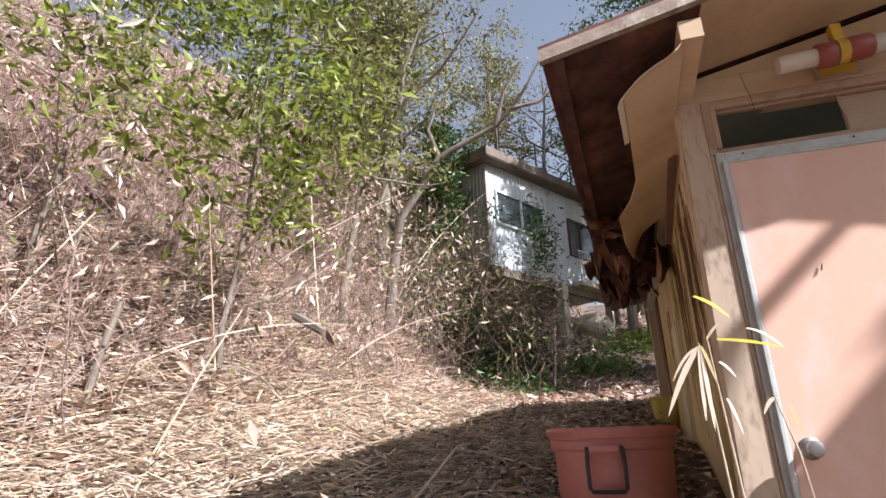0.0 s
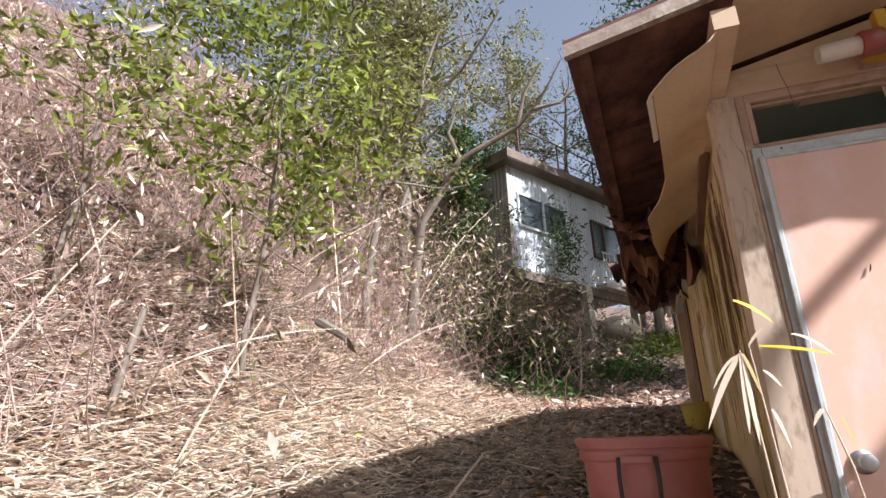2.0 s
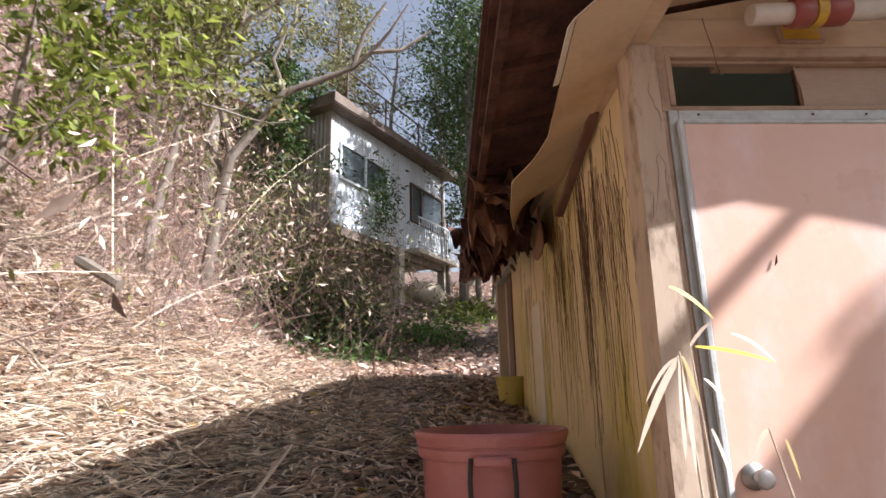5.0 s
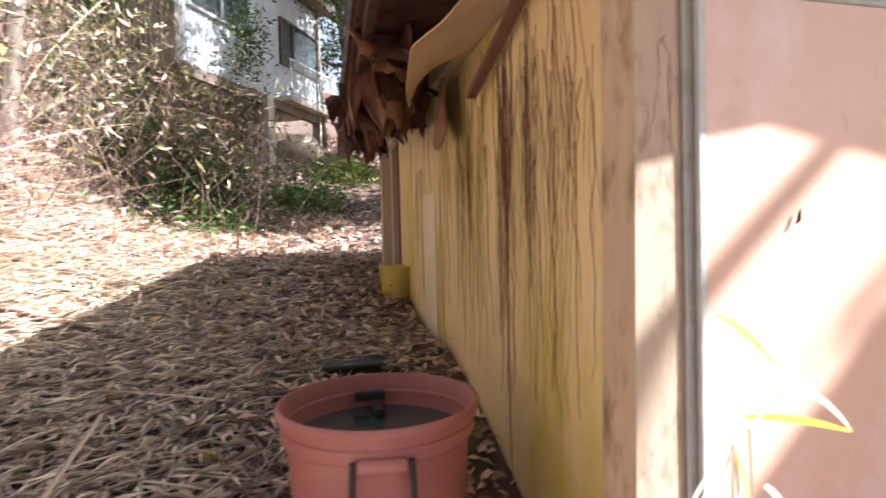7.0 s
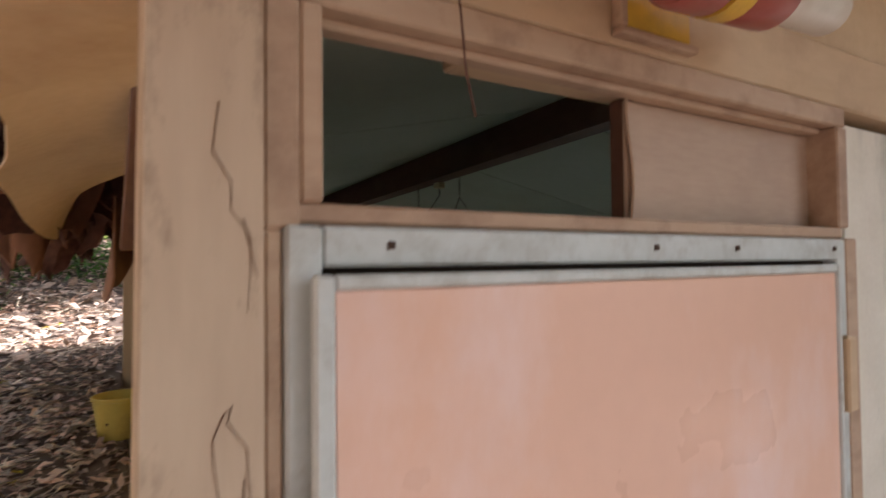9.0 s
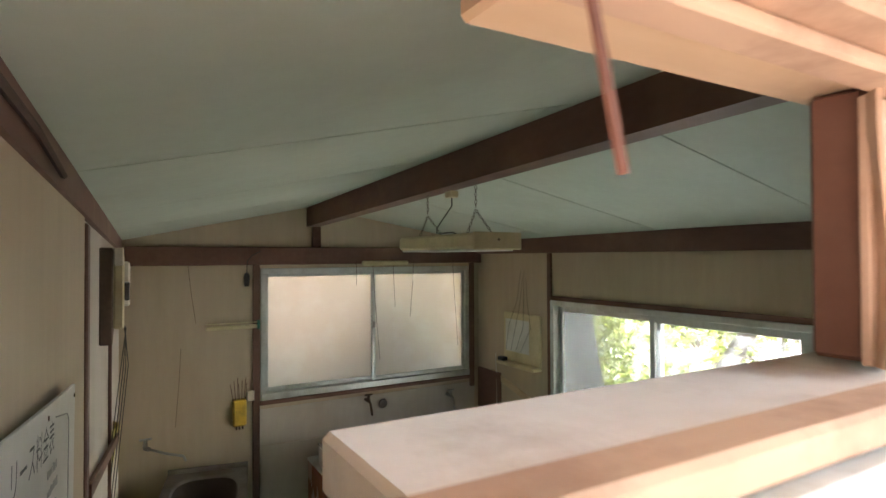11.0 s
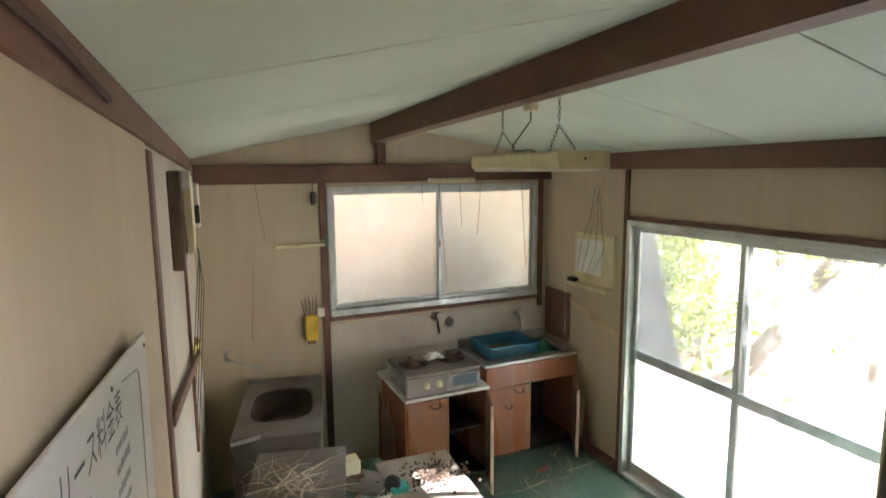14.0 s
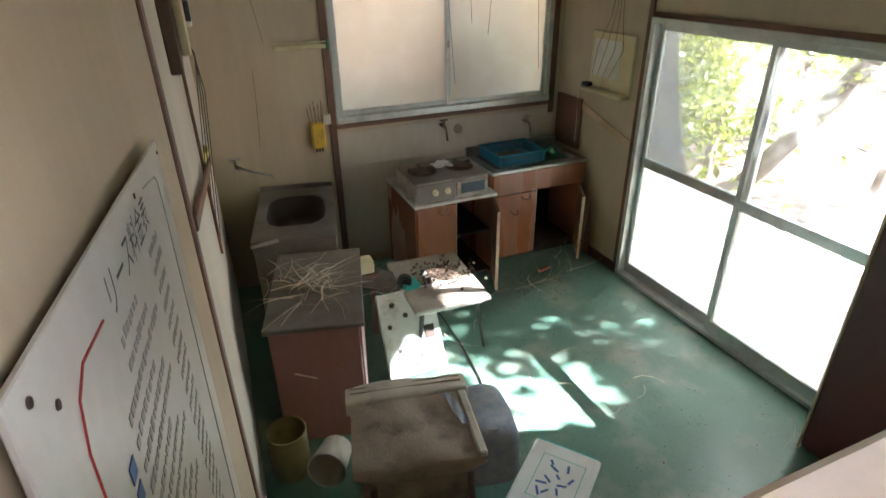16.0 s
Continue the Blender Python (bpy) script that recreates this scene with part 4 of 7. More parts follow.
part("lid_latch", Shape().box((-0.05, -0.014, -0.012), (0.05, 0.016, 0.016), 0.004, Matrix.Translation((bx + 0.0, by + 0.225, bz + BH - 0.06))).box((-0.01, -0.11, -0.03), (0.018, 0.0, -0.008), 0.005, Matrix.Translation((bx + 0.01, by + 0.215, bz + BH - 0.06))), "black_plastic", bu, "black latch inside the rim")
px_, py_ = 0.15, 3.02
pz = ground_z(px_, py_)
pl = thing("yellow_pail", (px_, py_, pz), "small faded yellow plastic pail standing by the wall", "pail")
part("body", Shape().lathe((px_, py_, pz - 0.01), [(0.0, 0.0), (0.1, 0.0), (0.128, 0.2), (0.136, 0.203), (0.136, 0.22), (0.127, 0.221), (0.122, 0.21), (0.098, 0.02), (0.0, 0.02)], 32), "pail_yellow", pl, smooth=True)
part("hole", Shape().lathe((px_ - 0.06, py_ - 0.098, pz + 0.08), [(0.0, -0.008), (0.008, 0.0), (0.0, 0.008)], 10), "rotten", pl, "dark spot")
qx, qy = -0.3, 1.62
qz = ground_z(qx, qy) - 0.075
bxx = thing("black_planter", (qx, qy, qz), "small black plastic planter half sunk in leaves", "planter")
part("body", Shape().box((qx - 0.13, qy - 0.09, qz - 0.02), (qx + 0.13, qy + 0.09, qz + 0.1), 0.012).box((qx - 0.14, qy - 0.1, qz + 0.1), (qx + 0.14, qy + 0.1, qz + 0.115), 0.005), "black_plastic", bxx)

# ---- house on the hillside ----
U, N = Vector((0.5, 0.866, 0)), Vector((0.866, -0.5, 0))
HP = Vector((-2.3, 8.55, 0))


def hp(u, z, out=0.0):
    return HP + U * u + N * out + Vector((0, 0, z))


def corrugated(a, b, z0, z1, out_dir, pitch=0.076, depth=0.009, tilt0=0.0, tilt1=0.0):
    """A ribbed sheet wall from a to b."""
    a, b = Vector(a), Vector(b)
    ln = (b - a).length
    n = int(ln / pitch) * 4
    sh = Shape()
    vs, fs = [], []
    for i in range(n + 1):
        p = a.lerp(b, i / n) + out_dir * (depth * (0, 1, 1, 0)[i % 4])
        for z in (z0 + (tilt0 * i / n), z1 + (tilt1 * i / n)):
            vs.append((p.x, p.y, z))
    for i in range(n):
        fs.append((2 * i, 2 * i + 2, 2 * i + 3, 2 * i + 1))
    return sh.add(vs, fs)


hs = thing("hillside_house", (-2.42, 9.07, 3.2), "white corrugated cabin on concrete posts on the hillside, roof terrace above", "house")
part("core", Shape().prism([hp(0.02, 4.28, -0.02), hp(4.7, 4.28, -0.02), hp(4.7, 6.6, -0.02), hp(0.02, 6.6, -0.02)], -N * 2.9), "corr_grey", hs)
part("front_wall", corrugated(hp(0, 0), hp(4.72, 0), 4.2, 6.6, N, 0.1, 0.016, 0.08, 0.05), "corr", hs, "white ribbed metal front with grey runs")
part("side_wall", corrugated(hp(0, 0) - N * 2.9, hp(0, 0), 4.25, 6.6, -U, 0.1, 0.016), "corr_grey", hs, "darker grey ribbed side")
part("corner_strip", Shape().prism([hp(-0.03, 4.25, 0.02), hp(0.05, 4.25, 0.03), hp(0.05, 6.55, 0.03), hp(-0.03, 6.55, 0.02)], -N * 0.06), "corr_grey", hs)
rfh = part("roof", Shape().prism([hp(-0.25, 6.58, 0.28), hp(4.9, 6.72, 0.28), hp(4.9, 6.9, 0.28), hp(-0.25, 6.82, 0.28)], -N * 3.5), "slab", hs, "stained flat roof slab with leaf litter")
part("fascia", Shape().prism([hp(-0.28, 6.6, 0.3), hp(4.95, 6.74, 0.3), hp(4.95, 6.86, 0.3), hp(-0.28, 6.76, 0.3)], -N * 0.03), "slab", rfh)


def far_window(u0, u1, z0, z1, split, frame_mat):
    w = part("window", Shape().prism([hp(u0, z0, 0.03), hp(u1, z0, 0.03), hp(u1, z1, 0.03), hp(u0, z1, 0.03)], -N * 0.02), "dark_glass", hs, "dark window reflecting trees")
    fr = Shape()
    for a, b, c, d in ((u0 - 0.05, u1 + 0.05, z0 - 0.05, z0), (u0 - 0.05, u1 + 0.05, z1, z1 + 0.05), (u0 - 0.05, u0, z0, z1), (u1, u1 + 0.05, z0, z1), (split - 0.03, split + 0.03, z0, z1)):
        fr.prism([hp(a, c, 0.065), hp(b, c, 0.065), hp(b, d, 0.065), hp(a, d, 0.065)], -N * 0.06)
    part("frame", fr, frame_mat, w)
    return w


far_window(0.28, 1.86, 5.29, 5.97, 1.08, "jamb")
far_window(2.97, 4.46, 5.12, 5.98, 3.4, "iron")
bal = part("balcony", Shape().prism([hp(2.85, 4.28, 0.3), hp(4.85, 4.28, 0.3), hp(4.85, 4.38, 0.3), hp(2.85, 4.38, 0.3)], -N * 0.29), "conc", hs, "narrow concrete balcony slab")
for u in np.arange(2.9, 4.86, 0.115):
    part("rail_bar", Shape().tube([hp(u, 4.36, 0.28), hp(u, 5.12, 0.28)], 0.012, 5), "jamb", bal)
part("top_rail", Shape().tube([hp(2.86, 5.12, 0.28), hp(4.85, 5.16, 0.28)], 0.022, 6), "jamb", bal, "pale grey handrail")
part("bottom_rail", Shape().tube([hp(2.86, 4.46, 0.28), hp(4.85, 4.46, 0.28)], 0.016, 6), "jamb", bal)
for u, out in ((4.52, 0.1), (2.42, 0.1), (4.4, -2.4), (2.4, -2.4)):
    p = hp(u, 0, out)
    g = ground_z(p.x, p.y)
    part("post", Shape().prism([hp(u - 0.11, g - 0.1, out), hp(u + 0.11, g - 0.1, out), hp(u + 0.11, 4.28, out), hp(u - 0.11, 4.28, out)], -N * 0.2), "conc", hs, "weathered concrete post")
part("floor_beam", Shape().prism([hp(-0.05, 4.1, 0.06), hp(4.76, 4.1, 0.06), hp(4.76, 4.285, 0.06), hp(-0.05, 4.285, 0.06)], -N * 0.14), "slab", hs)
rr = Shape()
for u in (0.35, 1.75, 3.2, 4.6):
    rr.tube([hp(u, 6.8, 0.1), hp(u, 7.62, 0.1)], 0.022, 6)
rr.tube([hp(0.35, 7.62, 0.1), hp(4.6, 7.66, 0.1)], 0.018, 6)
rr.tube([hp(0.35, 7.2, 0.1), hp(4.6, 7.22, 0.1)], 0.012, 6)
rr.tube([hp(0.35, 7.62, 0.1), hp(0.3, 7.6, -2.8)], 0.018, 6)
rr.tube([hp(3.2, 7.6, 0.1), hp(2.95, 6.85, -0.3)], 0.015, 6)
part("terrace_rail", rr, "iron", rfh, "thin rusty iron railing")
sp = hp(3.5, 0, 0.1)
sz = ground_z(sp.x, sp.y)
stn = Shape()
st = bmesh.new()
bmesh.ops.create_icosphere(st, subdivisions=3, radius=1)
for v in st.verts:
    v.co = v.co * (1 + 0.25 * noise.noise(v.co * 1.3))
stn.add([(sp.x + v.co.x * 0.5, sp.y + v.co.y * 0.45, sz + 0.12 + v.co.z * 0.34) for v in st.verts], [[q.index for q in f.verts] for f in st.faces])
st.free()
single("boulder", stn, "stone", (sp.x, sp.y, sz), "pale sunlit boulder under the cabin", "boulder", smooth=True)
# house further up
h2 = thing("upper_house", (-6, 12, 5.5), "pinkish white house with a dark red roof higher up the slope", "house")
part("wall", Shape().box((-8.0, 11.3, 5.0), (-4.7, 14, 7.9), 0.01), "stucco", h2)
part("roof", Shape().prism([(-8.4, 10.9, 9.6), (-4.4, 10.9, 7.75), (-4.4, 10.9, 7.9), (-8.4, 10.9, 9.75)], (0, 4, 0)), "roof_red", h2, "dark red roof edge")
part("gable", Shape().prism([(-8.0, 11.29, 7.9), (-4.72, 11.29, 7.9), (-8.0, 11.29, 9.35)], (0, 2.7, 0)), "stucco", h2)
wn = part("window", Shape().box((-5.5, 11.24, 6.8), (-4.9, 11.3, 7.5), 0.005), "dark_glass", h2, "bluish window")
part("frame", Shape().box((-5.55, 11.2, 6.75), (-4.85, 11.24, 6.8), 0.004).box((-5.55, 11.2, 7.5), (-4.85, 11.24, 7.55), 0.004).box((-5.22, 11.2, 6.8), (-5.17, 11.24, 7.5), 0.004), "jamb", wn)

# ---- things in the room ----
F = FLOOR


def handle(parent, x, y, z, w=0.07):
    part("handle", Shape().tube([(x - w / 2, y, z + 0.012), (x - w / 2, y - 0.02, z + 0.006), (x - w / 4, y - 0.028, z - 0.006), (x + w / 4, y - 0.028, z - 0.006), (x + w / 2, y - 0.02, z + 0.006), (x + w / 2, y, z + 0.012)], 0.0045, 6), "iron", parent, "dark bow handle", smooth=True)


def door_leaf(parent, hinge, width, z0, z1, angle, label=""):
    """A cabinet door turned about its hinge by angle degrees (0: closed, to +x)."""
    m = Matrix.Translation(hinge) @ Matrix.Rotation(radians(angle), 4, "Z")
    d = part("door", Shape().box((0.0, -0.018, z0), (width, 0.0, z1), 0.003, m), "veneer", parent, label)
    e = part("edge_band", Shape().box((width, -0.019, z0), (width + 0.003, 0.001, z1), 0.001, m), "pinkwood", d, "peeling pale edge band")
    return d


# sink cabinet
KX0, KX1, KY, KT = 2.12, 2.93, 3.45, 0.705
sc = thing("sink_cabinet", (2.5, 3.7, F), "orange-brown veneer sink cabinet with one door hanging open", "kitchen cabinet")
part("side", Shape().box((KX0, KY, F), (KX0 + 0.016, 3.885, KT), 0.002), "veneer", sc)
part("side", Shape().box((KX1 - 0.016, KY, F), (KX1, 3.885, KT), 0.002), "veneer", sc)
# back, bottom and plinth near black: shade of the void painted in
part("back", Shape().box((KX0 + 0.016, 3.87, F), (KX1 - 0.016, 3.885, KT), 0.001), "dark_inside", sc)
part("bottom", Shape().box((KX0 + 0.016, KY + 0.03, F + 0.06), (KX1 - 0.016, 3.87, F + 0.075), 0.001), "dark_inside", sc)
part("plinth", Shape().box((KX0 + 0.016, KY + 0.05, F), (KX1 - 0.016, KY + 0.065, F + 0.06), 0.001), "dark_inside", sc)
part("drawer_front", Shape().box((KX0 + 0.01, KY - 0.018, KT - 0.165), (2.5, KY - 0.001, KT - 0.005), 0.003), "veneer", sc, "veneer drawer front, peeling")
part("drawer_front", Shape().box((2.503, KY - 0.018, KT - 0.165), (KX1 - 0.005, KY - 0.001, KT - 0.005), 0.003), "veneer", sc)
part("loose_veneer", Shape().sheet(lambda u, v: (2.42 + 0.2 * u, KY - 0.02 - 0.012 * math.sin(u * 3.1) * v, KT - 0.012 - 0.12 * v - 0.02 * u), 8, 5, 0.001), "veneer", sc, "loose flap of veneer")
d = door_leaf(sc, (KX0 + 0.012, KY, 0), 0.37, F + 0.06, KT - 0.17, 0, "closed veneer door")
handle(d, 2.4, KY - 0.018, KT - 0.21)
d = door_leaf(sc, (KX1 - 0.012, KY, 0), 0.3, F + 0.05, KT - 0.18, 240, "open splitting veneer door")
part("split_sheet", Shape().sheet(lambda u, v: (2.83 + 0.06 * v * u + 0.03 * v, KY - 0.26 + 0.16 * v * u, KT - 0.2 - 0.5 * v), 5, 8, 0.002), "veneer", d, "delaminating sheet of veneer")
sk = thing("kitchen_sink", (2.5, 3.7, KT), "stained steel sink top with a raised back edge", "sink")
part("rim", Shape().box((KX0 - 0.005, KY - 0.025, KT), (KX1 + 0.003, KY + 0.05, KT + 0.025), 0.004).box((KX0 - 0.005, 3.82, KT), (KX1 + 0.003, 3.86, KT + 0.025), 0.003).box((KX0 - 0.005, KY + 0.05, KT), (KX0 + 0.06, 3.82, KT + 0.025), 0.003).box((KX1 - 0.05, KY + 0.05, KT), (KX1 + 0.003, 3.82, KT + 0.025), 0.003), "steel", sk)
part("back_edge", Shape().box((KX0 - 0.005, 3.86, KT), (KX1 + 0.003, 3.888, KT + 0.09), 0.004), "steel", sk)
part("basin", Shape().sheet(lambda u, v: (KX0 + 0.06 + (KX1 - KX0 - 0.11) * u, KY + 0.05 + 0.3 * v, KT + 0.02 - 0.15 * min(1, 9 * min(u, 1 - u, v, 1 - v))), 18, 14, 0.0015), "steel", sk, smooth=True)
# stove cabinet
SX0, SX1, SYF, ST = 1.46, 2.075, 3.29, 0.622
sv = thing("stove_cabinet", (1.77, 3.5, F), "low orange-brown veneer cabinet under the stove, one door open", "kitchen cabinet")
part("side", Shape().box((SX0, SYF, F), (SX0 + 0.016, 3.885, ST), 0.002), "veneer", sv)
part("side", Shape().box((SX1 - 0.016, SYF, F), (SX1, 3.885, ST), 0.002), "veneer", sv)
# back and shelves painted near black for the shaded void
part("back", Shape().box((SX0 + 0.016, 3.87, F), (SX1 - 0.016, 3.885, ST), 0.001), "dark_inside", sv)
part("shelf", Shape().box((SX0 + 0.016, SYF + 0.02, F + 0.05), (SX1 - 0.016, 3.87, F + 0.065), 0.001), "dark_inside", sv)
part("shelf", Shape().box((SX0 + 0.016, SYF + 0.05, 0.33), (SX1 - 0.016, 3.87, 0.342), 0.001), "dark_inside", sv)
part("top", Shape().box((SX0 - 0.004, SYF - 0.015, ST), (SX1 + 0.002, 3.888, ST + 0.022), 0.003), "white_enamel", sv, "pale worn top edge")
d = door_leaf(sv, (SX0 + 0.01, SYF, 0), 0.29, F + 0.05, ST - 0.005, 0, "closed veneer door")
handle(d, 1.66, SYF - 0.018, ST - 0.05)
d = door_leaf(sv, (SX1 - 0.008, SYF, 0), 0.28, F + 0.05, ST - 0.005, 249, "open veneer door")
handle(d, SX1 + 0.03, SYF - 0.2, ST - 0.06, 0.05)
# stove
gs = thing("gas_stove", (1.73, 3.45, ST + 0.022), "grimy two-burner gas stove with a grill drawer", "stove")
GZ = ST + 0.022
part("body", Shape().box((1.465, 3.275, GZ + 0.012), (2.0, 3.66, GZ + 0.15), 0.008), "grimy_enamel", gs, "grimy grey enamel body, rusted")
part("top_plate", Shape().box((1.462, 3.272, GZ + 0.151), (2.003, 3.663, GZ + 0.162), 0.004), "dusty_steel", gs)
cpn = part("control_panel", Shape().box((1.47, 3.262, GZ + 0.02), (1.745, 3.274, GZ + 0.145), 0.003), "dusty_steel", gs, "grey control panel")
for x in (1.6, 1.69):
    m = Matrix.Translation((x, 3.262, GZ + 0.085)) @ Matrix.Rotation(radians(90), 4, "X")
    kb = Shape().lathe((0, 0, 0), [(0.0, 0.0), (0.022, 0.0), (0.022, 0.006), (0.016, 0.008), (0.015, 0.026), (0.0, 0.028)], 18)
    kb.v = [m @ Vector(p) for p in kb.v]
    part("knob", kb, "cream_plastic", cpn, "cream knob", smooth=True)
gd = part("grill_door", Shape().box((1.755, 3.258, GZ + 0.03), (1.99, 3.274, GZ + 0.14), 0.004), "grimy_enamel", gs, "grill drawer front")
part("grill_window", Shape().box((1.785, 3.2545, GZ + 0.05), (1.965, 3.259, GZ + 0.125), 0.002), "oven_glass", gd, "dull blue-grey grill window")
part("grill_handle", Shape().box((1.77, 3.24, GZ + 0.128), (1.98, 3.258, GZ + 0.138), 0.003), "steel", gd)
for x in (1.59, 1.87):
    b = part("burner", Shape().lathe((x, 3.47, GZ + 0.162), [(0.0, 0.002), (0.095, 0.002), (0.1, 0.006), (0.06, 0.01), (0.055, 0.022), (0.035, 0.024), (0.0, 0.02)], 24), "iron", gs, "rusty burner", smooth=True)
    for k in range(5):
        a = k * 2 * math.pi / 5 + 0.3
        tv = Shape().box((0.035, -0.004, 0.01), (0.1, 0.004, 0.032), 0.001, Matrix.Translation((x, 3.47, GZ + 0.162)) @ Matrix.Rotation(a, 4, "Z"))
        part("trivet_finger", tv, "iron", b)
_r = random.Random(3)


def rag(name, c, sx, sy, sz, material, label, category, seed):
    def fn(u, v):
        r = (u - 0.5) ** 2 + (v - 0.5) ** 2
        nz = noise.noise((u * 4 + seed, v * 4, seed)) + 0.5 * noise.noise((u * 9, v * 9 + seed, 2))
        k = 1 + 0.25 * noise.noise((u * 3, seed, v * 3))
        return (c[0] + (u - 0.5) * sx * k, c[1] + (v - 0.5) * sy * k, c[2] + sz * max(0.02, (1 - 3.2 * r)) * (0.55 + 0.5 * nz))
    return single(name, Shape().sheet(fn, 16, 16, 0.003), material, c, label, category, smooth=True)


rag("rag", (1.75, 3.5, GZ + 0.185), 0.14, 0.1, 0.045, "white_board", "crumpled dirty white rag on the stove", "cloth", 4)
# baskets in the sink
dk = thing("dish_rack", (2.4, 3.66, KT + 0.025), "blue plastic dish basket with slotted sides", "basket")
B0, B1, C0, C1, Z0, Z1 = 2.2, 2.62, 3.5, 3.84, KT + 0.026, KT + 0.115
part("base", Shape().box((B0 + 0.02, C0 + 0.02, Z0), (B1 - 0.02, C1 - 0.02, Z0 + 0.008), 0.002), "blue_plastic", dk)
part("rim", Shape().box((B0, C0, Z1 - 0.012), (B1, C0 + 0.016, Z1), 0.003).box((B0, C1 - 0.016, Z1 - 0.012), (B1, C1, Z1), 0.003).box((B0, C0 + 0.016, Z1 - 0.012), (B0 + 0.016, C1 - 0.016, Z1), 0.003).box((B1 - 0.016, C0 + 0.016, Z1 - 0.012), (B1, C1 - 0.016, Z1), 0.003), "blue_plastic", dk)
for k in range(22):
    x = B0 + 0.02 + k * (B1 - B0 - 0.04) / 21
    for y in (C0 + 0.014, C1 - 0.014):
        part("slat", Shape().box((x - 0.005, y - 0.002, Z0 + 0.004), (x + 0.005, y + 0.002, Z1 - 0.012), 0), "blue_plastic", dk)
for k in range(16):
    y = C0 + 0.025 + k * (C1 - C0 - 0.05) / 15
    for x in (B0 + 0.014, B1 - 0.014):
        part("slat", Shape().box((x - 0.002, y - 0.005, Z0 + 0.004), (x + 0.002, y + 0.005, Z1 - 0.012), 0), "blue_plastic", dk)
rag("sodden_rubbish", (2.4, 3.68, Z0 + 0.012), 0.3, 0.2, 0.06, "dirt", "dark rubbish in the blue basket", "rubbish", 9)
rag("green_netting", (2.74, 3.68, KT + 0.0), 0.24, 0.24, 0.09, "green_plastic", "crumpled green plastic netting in the sink", "netting", 7)
# wash basin
WZ = 0.715
BM = Matrix.Translation((0.86, 2.93, 0)) @ Matrix.Rotation(radians(-11), 4, "Z") @ Matrix.Translation((-0.91, -3.02, 0))
wbn = thing("wash_basin", (0.66, 3.4, F), "grey stained steel wash basin on a plain box", "wash basin")
bs = Shape()
nx, ny = 26, 30
def basin_z(u, v):
    du, dv = (u - 0.5) / 0.37, (v - 0.55) / 0.3
    r = (abs(du) ** 3.2 + abs(dv) ** 3.2) ** (1 / 3.2)
    return WZ - 0.16 * smooth01(1.05, 0.8, r)
part("top", bs.sheet(lambda u, v: BM @ Vector((0.43 + 0.48 * u, 3.02 + 0.82 * v, basin_z(u, v))), 36, 46, 0.002), "dusty_steel", wbn, smooth=True)
def bowl(u, v):
    t, r = 2 * math.pi * u, 1.0 * v
    c, s = math.cos(t), math.sin(t)
    k = r / (abs(c) ** 3.2 + abs(s) ** 3.2) ** (1 / 3.2)
    uu, vv = 0.5 + 0.37 * k * c, 0.55 + 0.3 * k * s
    return BM @ Vector((0.43 + 0.48 * uu, 3.02 + 0.82 * vv, basin_z(uu, vv) + 0.004 + 0.012 * smooth01(0.6, 0.8, r) * smooth01(1.02, 0.9, r)))
part("bowl_lining", Shape().sheet(bowl, 48, 10), "dark_inside", wbn, "dark brown bowl lining", smooth=True)
part("box", Shape().box((0.44, 3.03, F), (0.9, 3.045, WZ - 0.003), 0.003, BM).box((0.885, 3.045, F), (0.9, 3.83, WZ - 0.003), 0.003, BM).box((0.44, 3.045, F), (0.455, 3.83, WZ - 0.003), 0.003, BM), "dusty_steel", wbn, "grey front panel")
part("back_edge", Shape().box((0.43, 3.825, WZ), (0.91, 3.84, WZ + 0.03), 0.003, BM), "dusty_steel", wbn)
wt = thing("wall_tap", (0.42, 3.86, 0.92), "old chrome wall tap over the basin", "tap")
part("body", Shape().tube([(0.42, 3.895, 0.9), (0.42, 3.83, 0.9), (0.44, 3.8, 0.9)], 0.014, 10).tube([(0.42, 3.83, 0.9), (0.42, 3.83, 0.95)], 0.012, 10).tube([(0.385, 3.83, 0.955), (0.455, 3.83, 0.955)], 0.008, 8), "steel", wt, smooth=True)
part("spout", Shape().tube([(0.44, 3.8, 0.9), (0.52, 3.74, 0.88), (0.62, 3.66, 0.87), (0.635, 3.65, 0.84)], 0.008, 8), "steel", wt, smooth=True)
# pink cabinet in front of it
pk = thing("low_cabinet", (0.57, 2.4, F), "low cabinet with dusky pink front and grey dusty top", "cabinet")
PM = Matrix.Translation((0.775, 2.105, 0)) @ Matrix.Rotation(radians(-14), 4, "Z") @ Matrix.Translation((-0.8, -2.125, 0))
part("carcass", Shape().box((0.365, 2.16, F), (0.785, 2.87, 0.637), 0.004, PM), "dusky_pink", pk)
part("door", Shape().box((0.375, 2.142, F + 0.03), (0.775, 2.158, 0.628), 0.003, PM), "dusky_pink", pk, "dusky pink front, scratched")
part("top", Shape().box((0.35, 2.125, 0.638), (0.8, 2.87, 0.662), 0.004, PM), "dusty_steel", pk, "grey dusty top")
part("scratch", Shape().prism([(0.46, 2.1405, 0.4), (0.56, 2.1405, 0.36), (0.56, 2.1405, 0.364), (0.46, 2.1405, 0.406)], (0, 0.002, 0), PM), "straw", pk, "pale scratch")
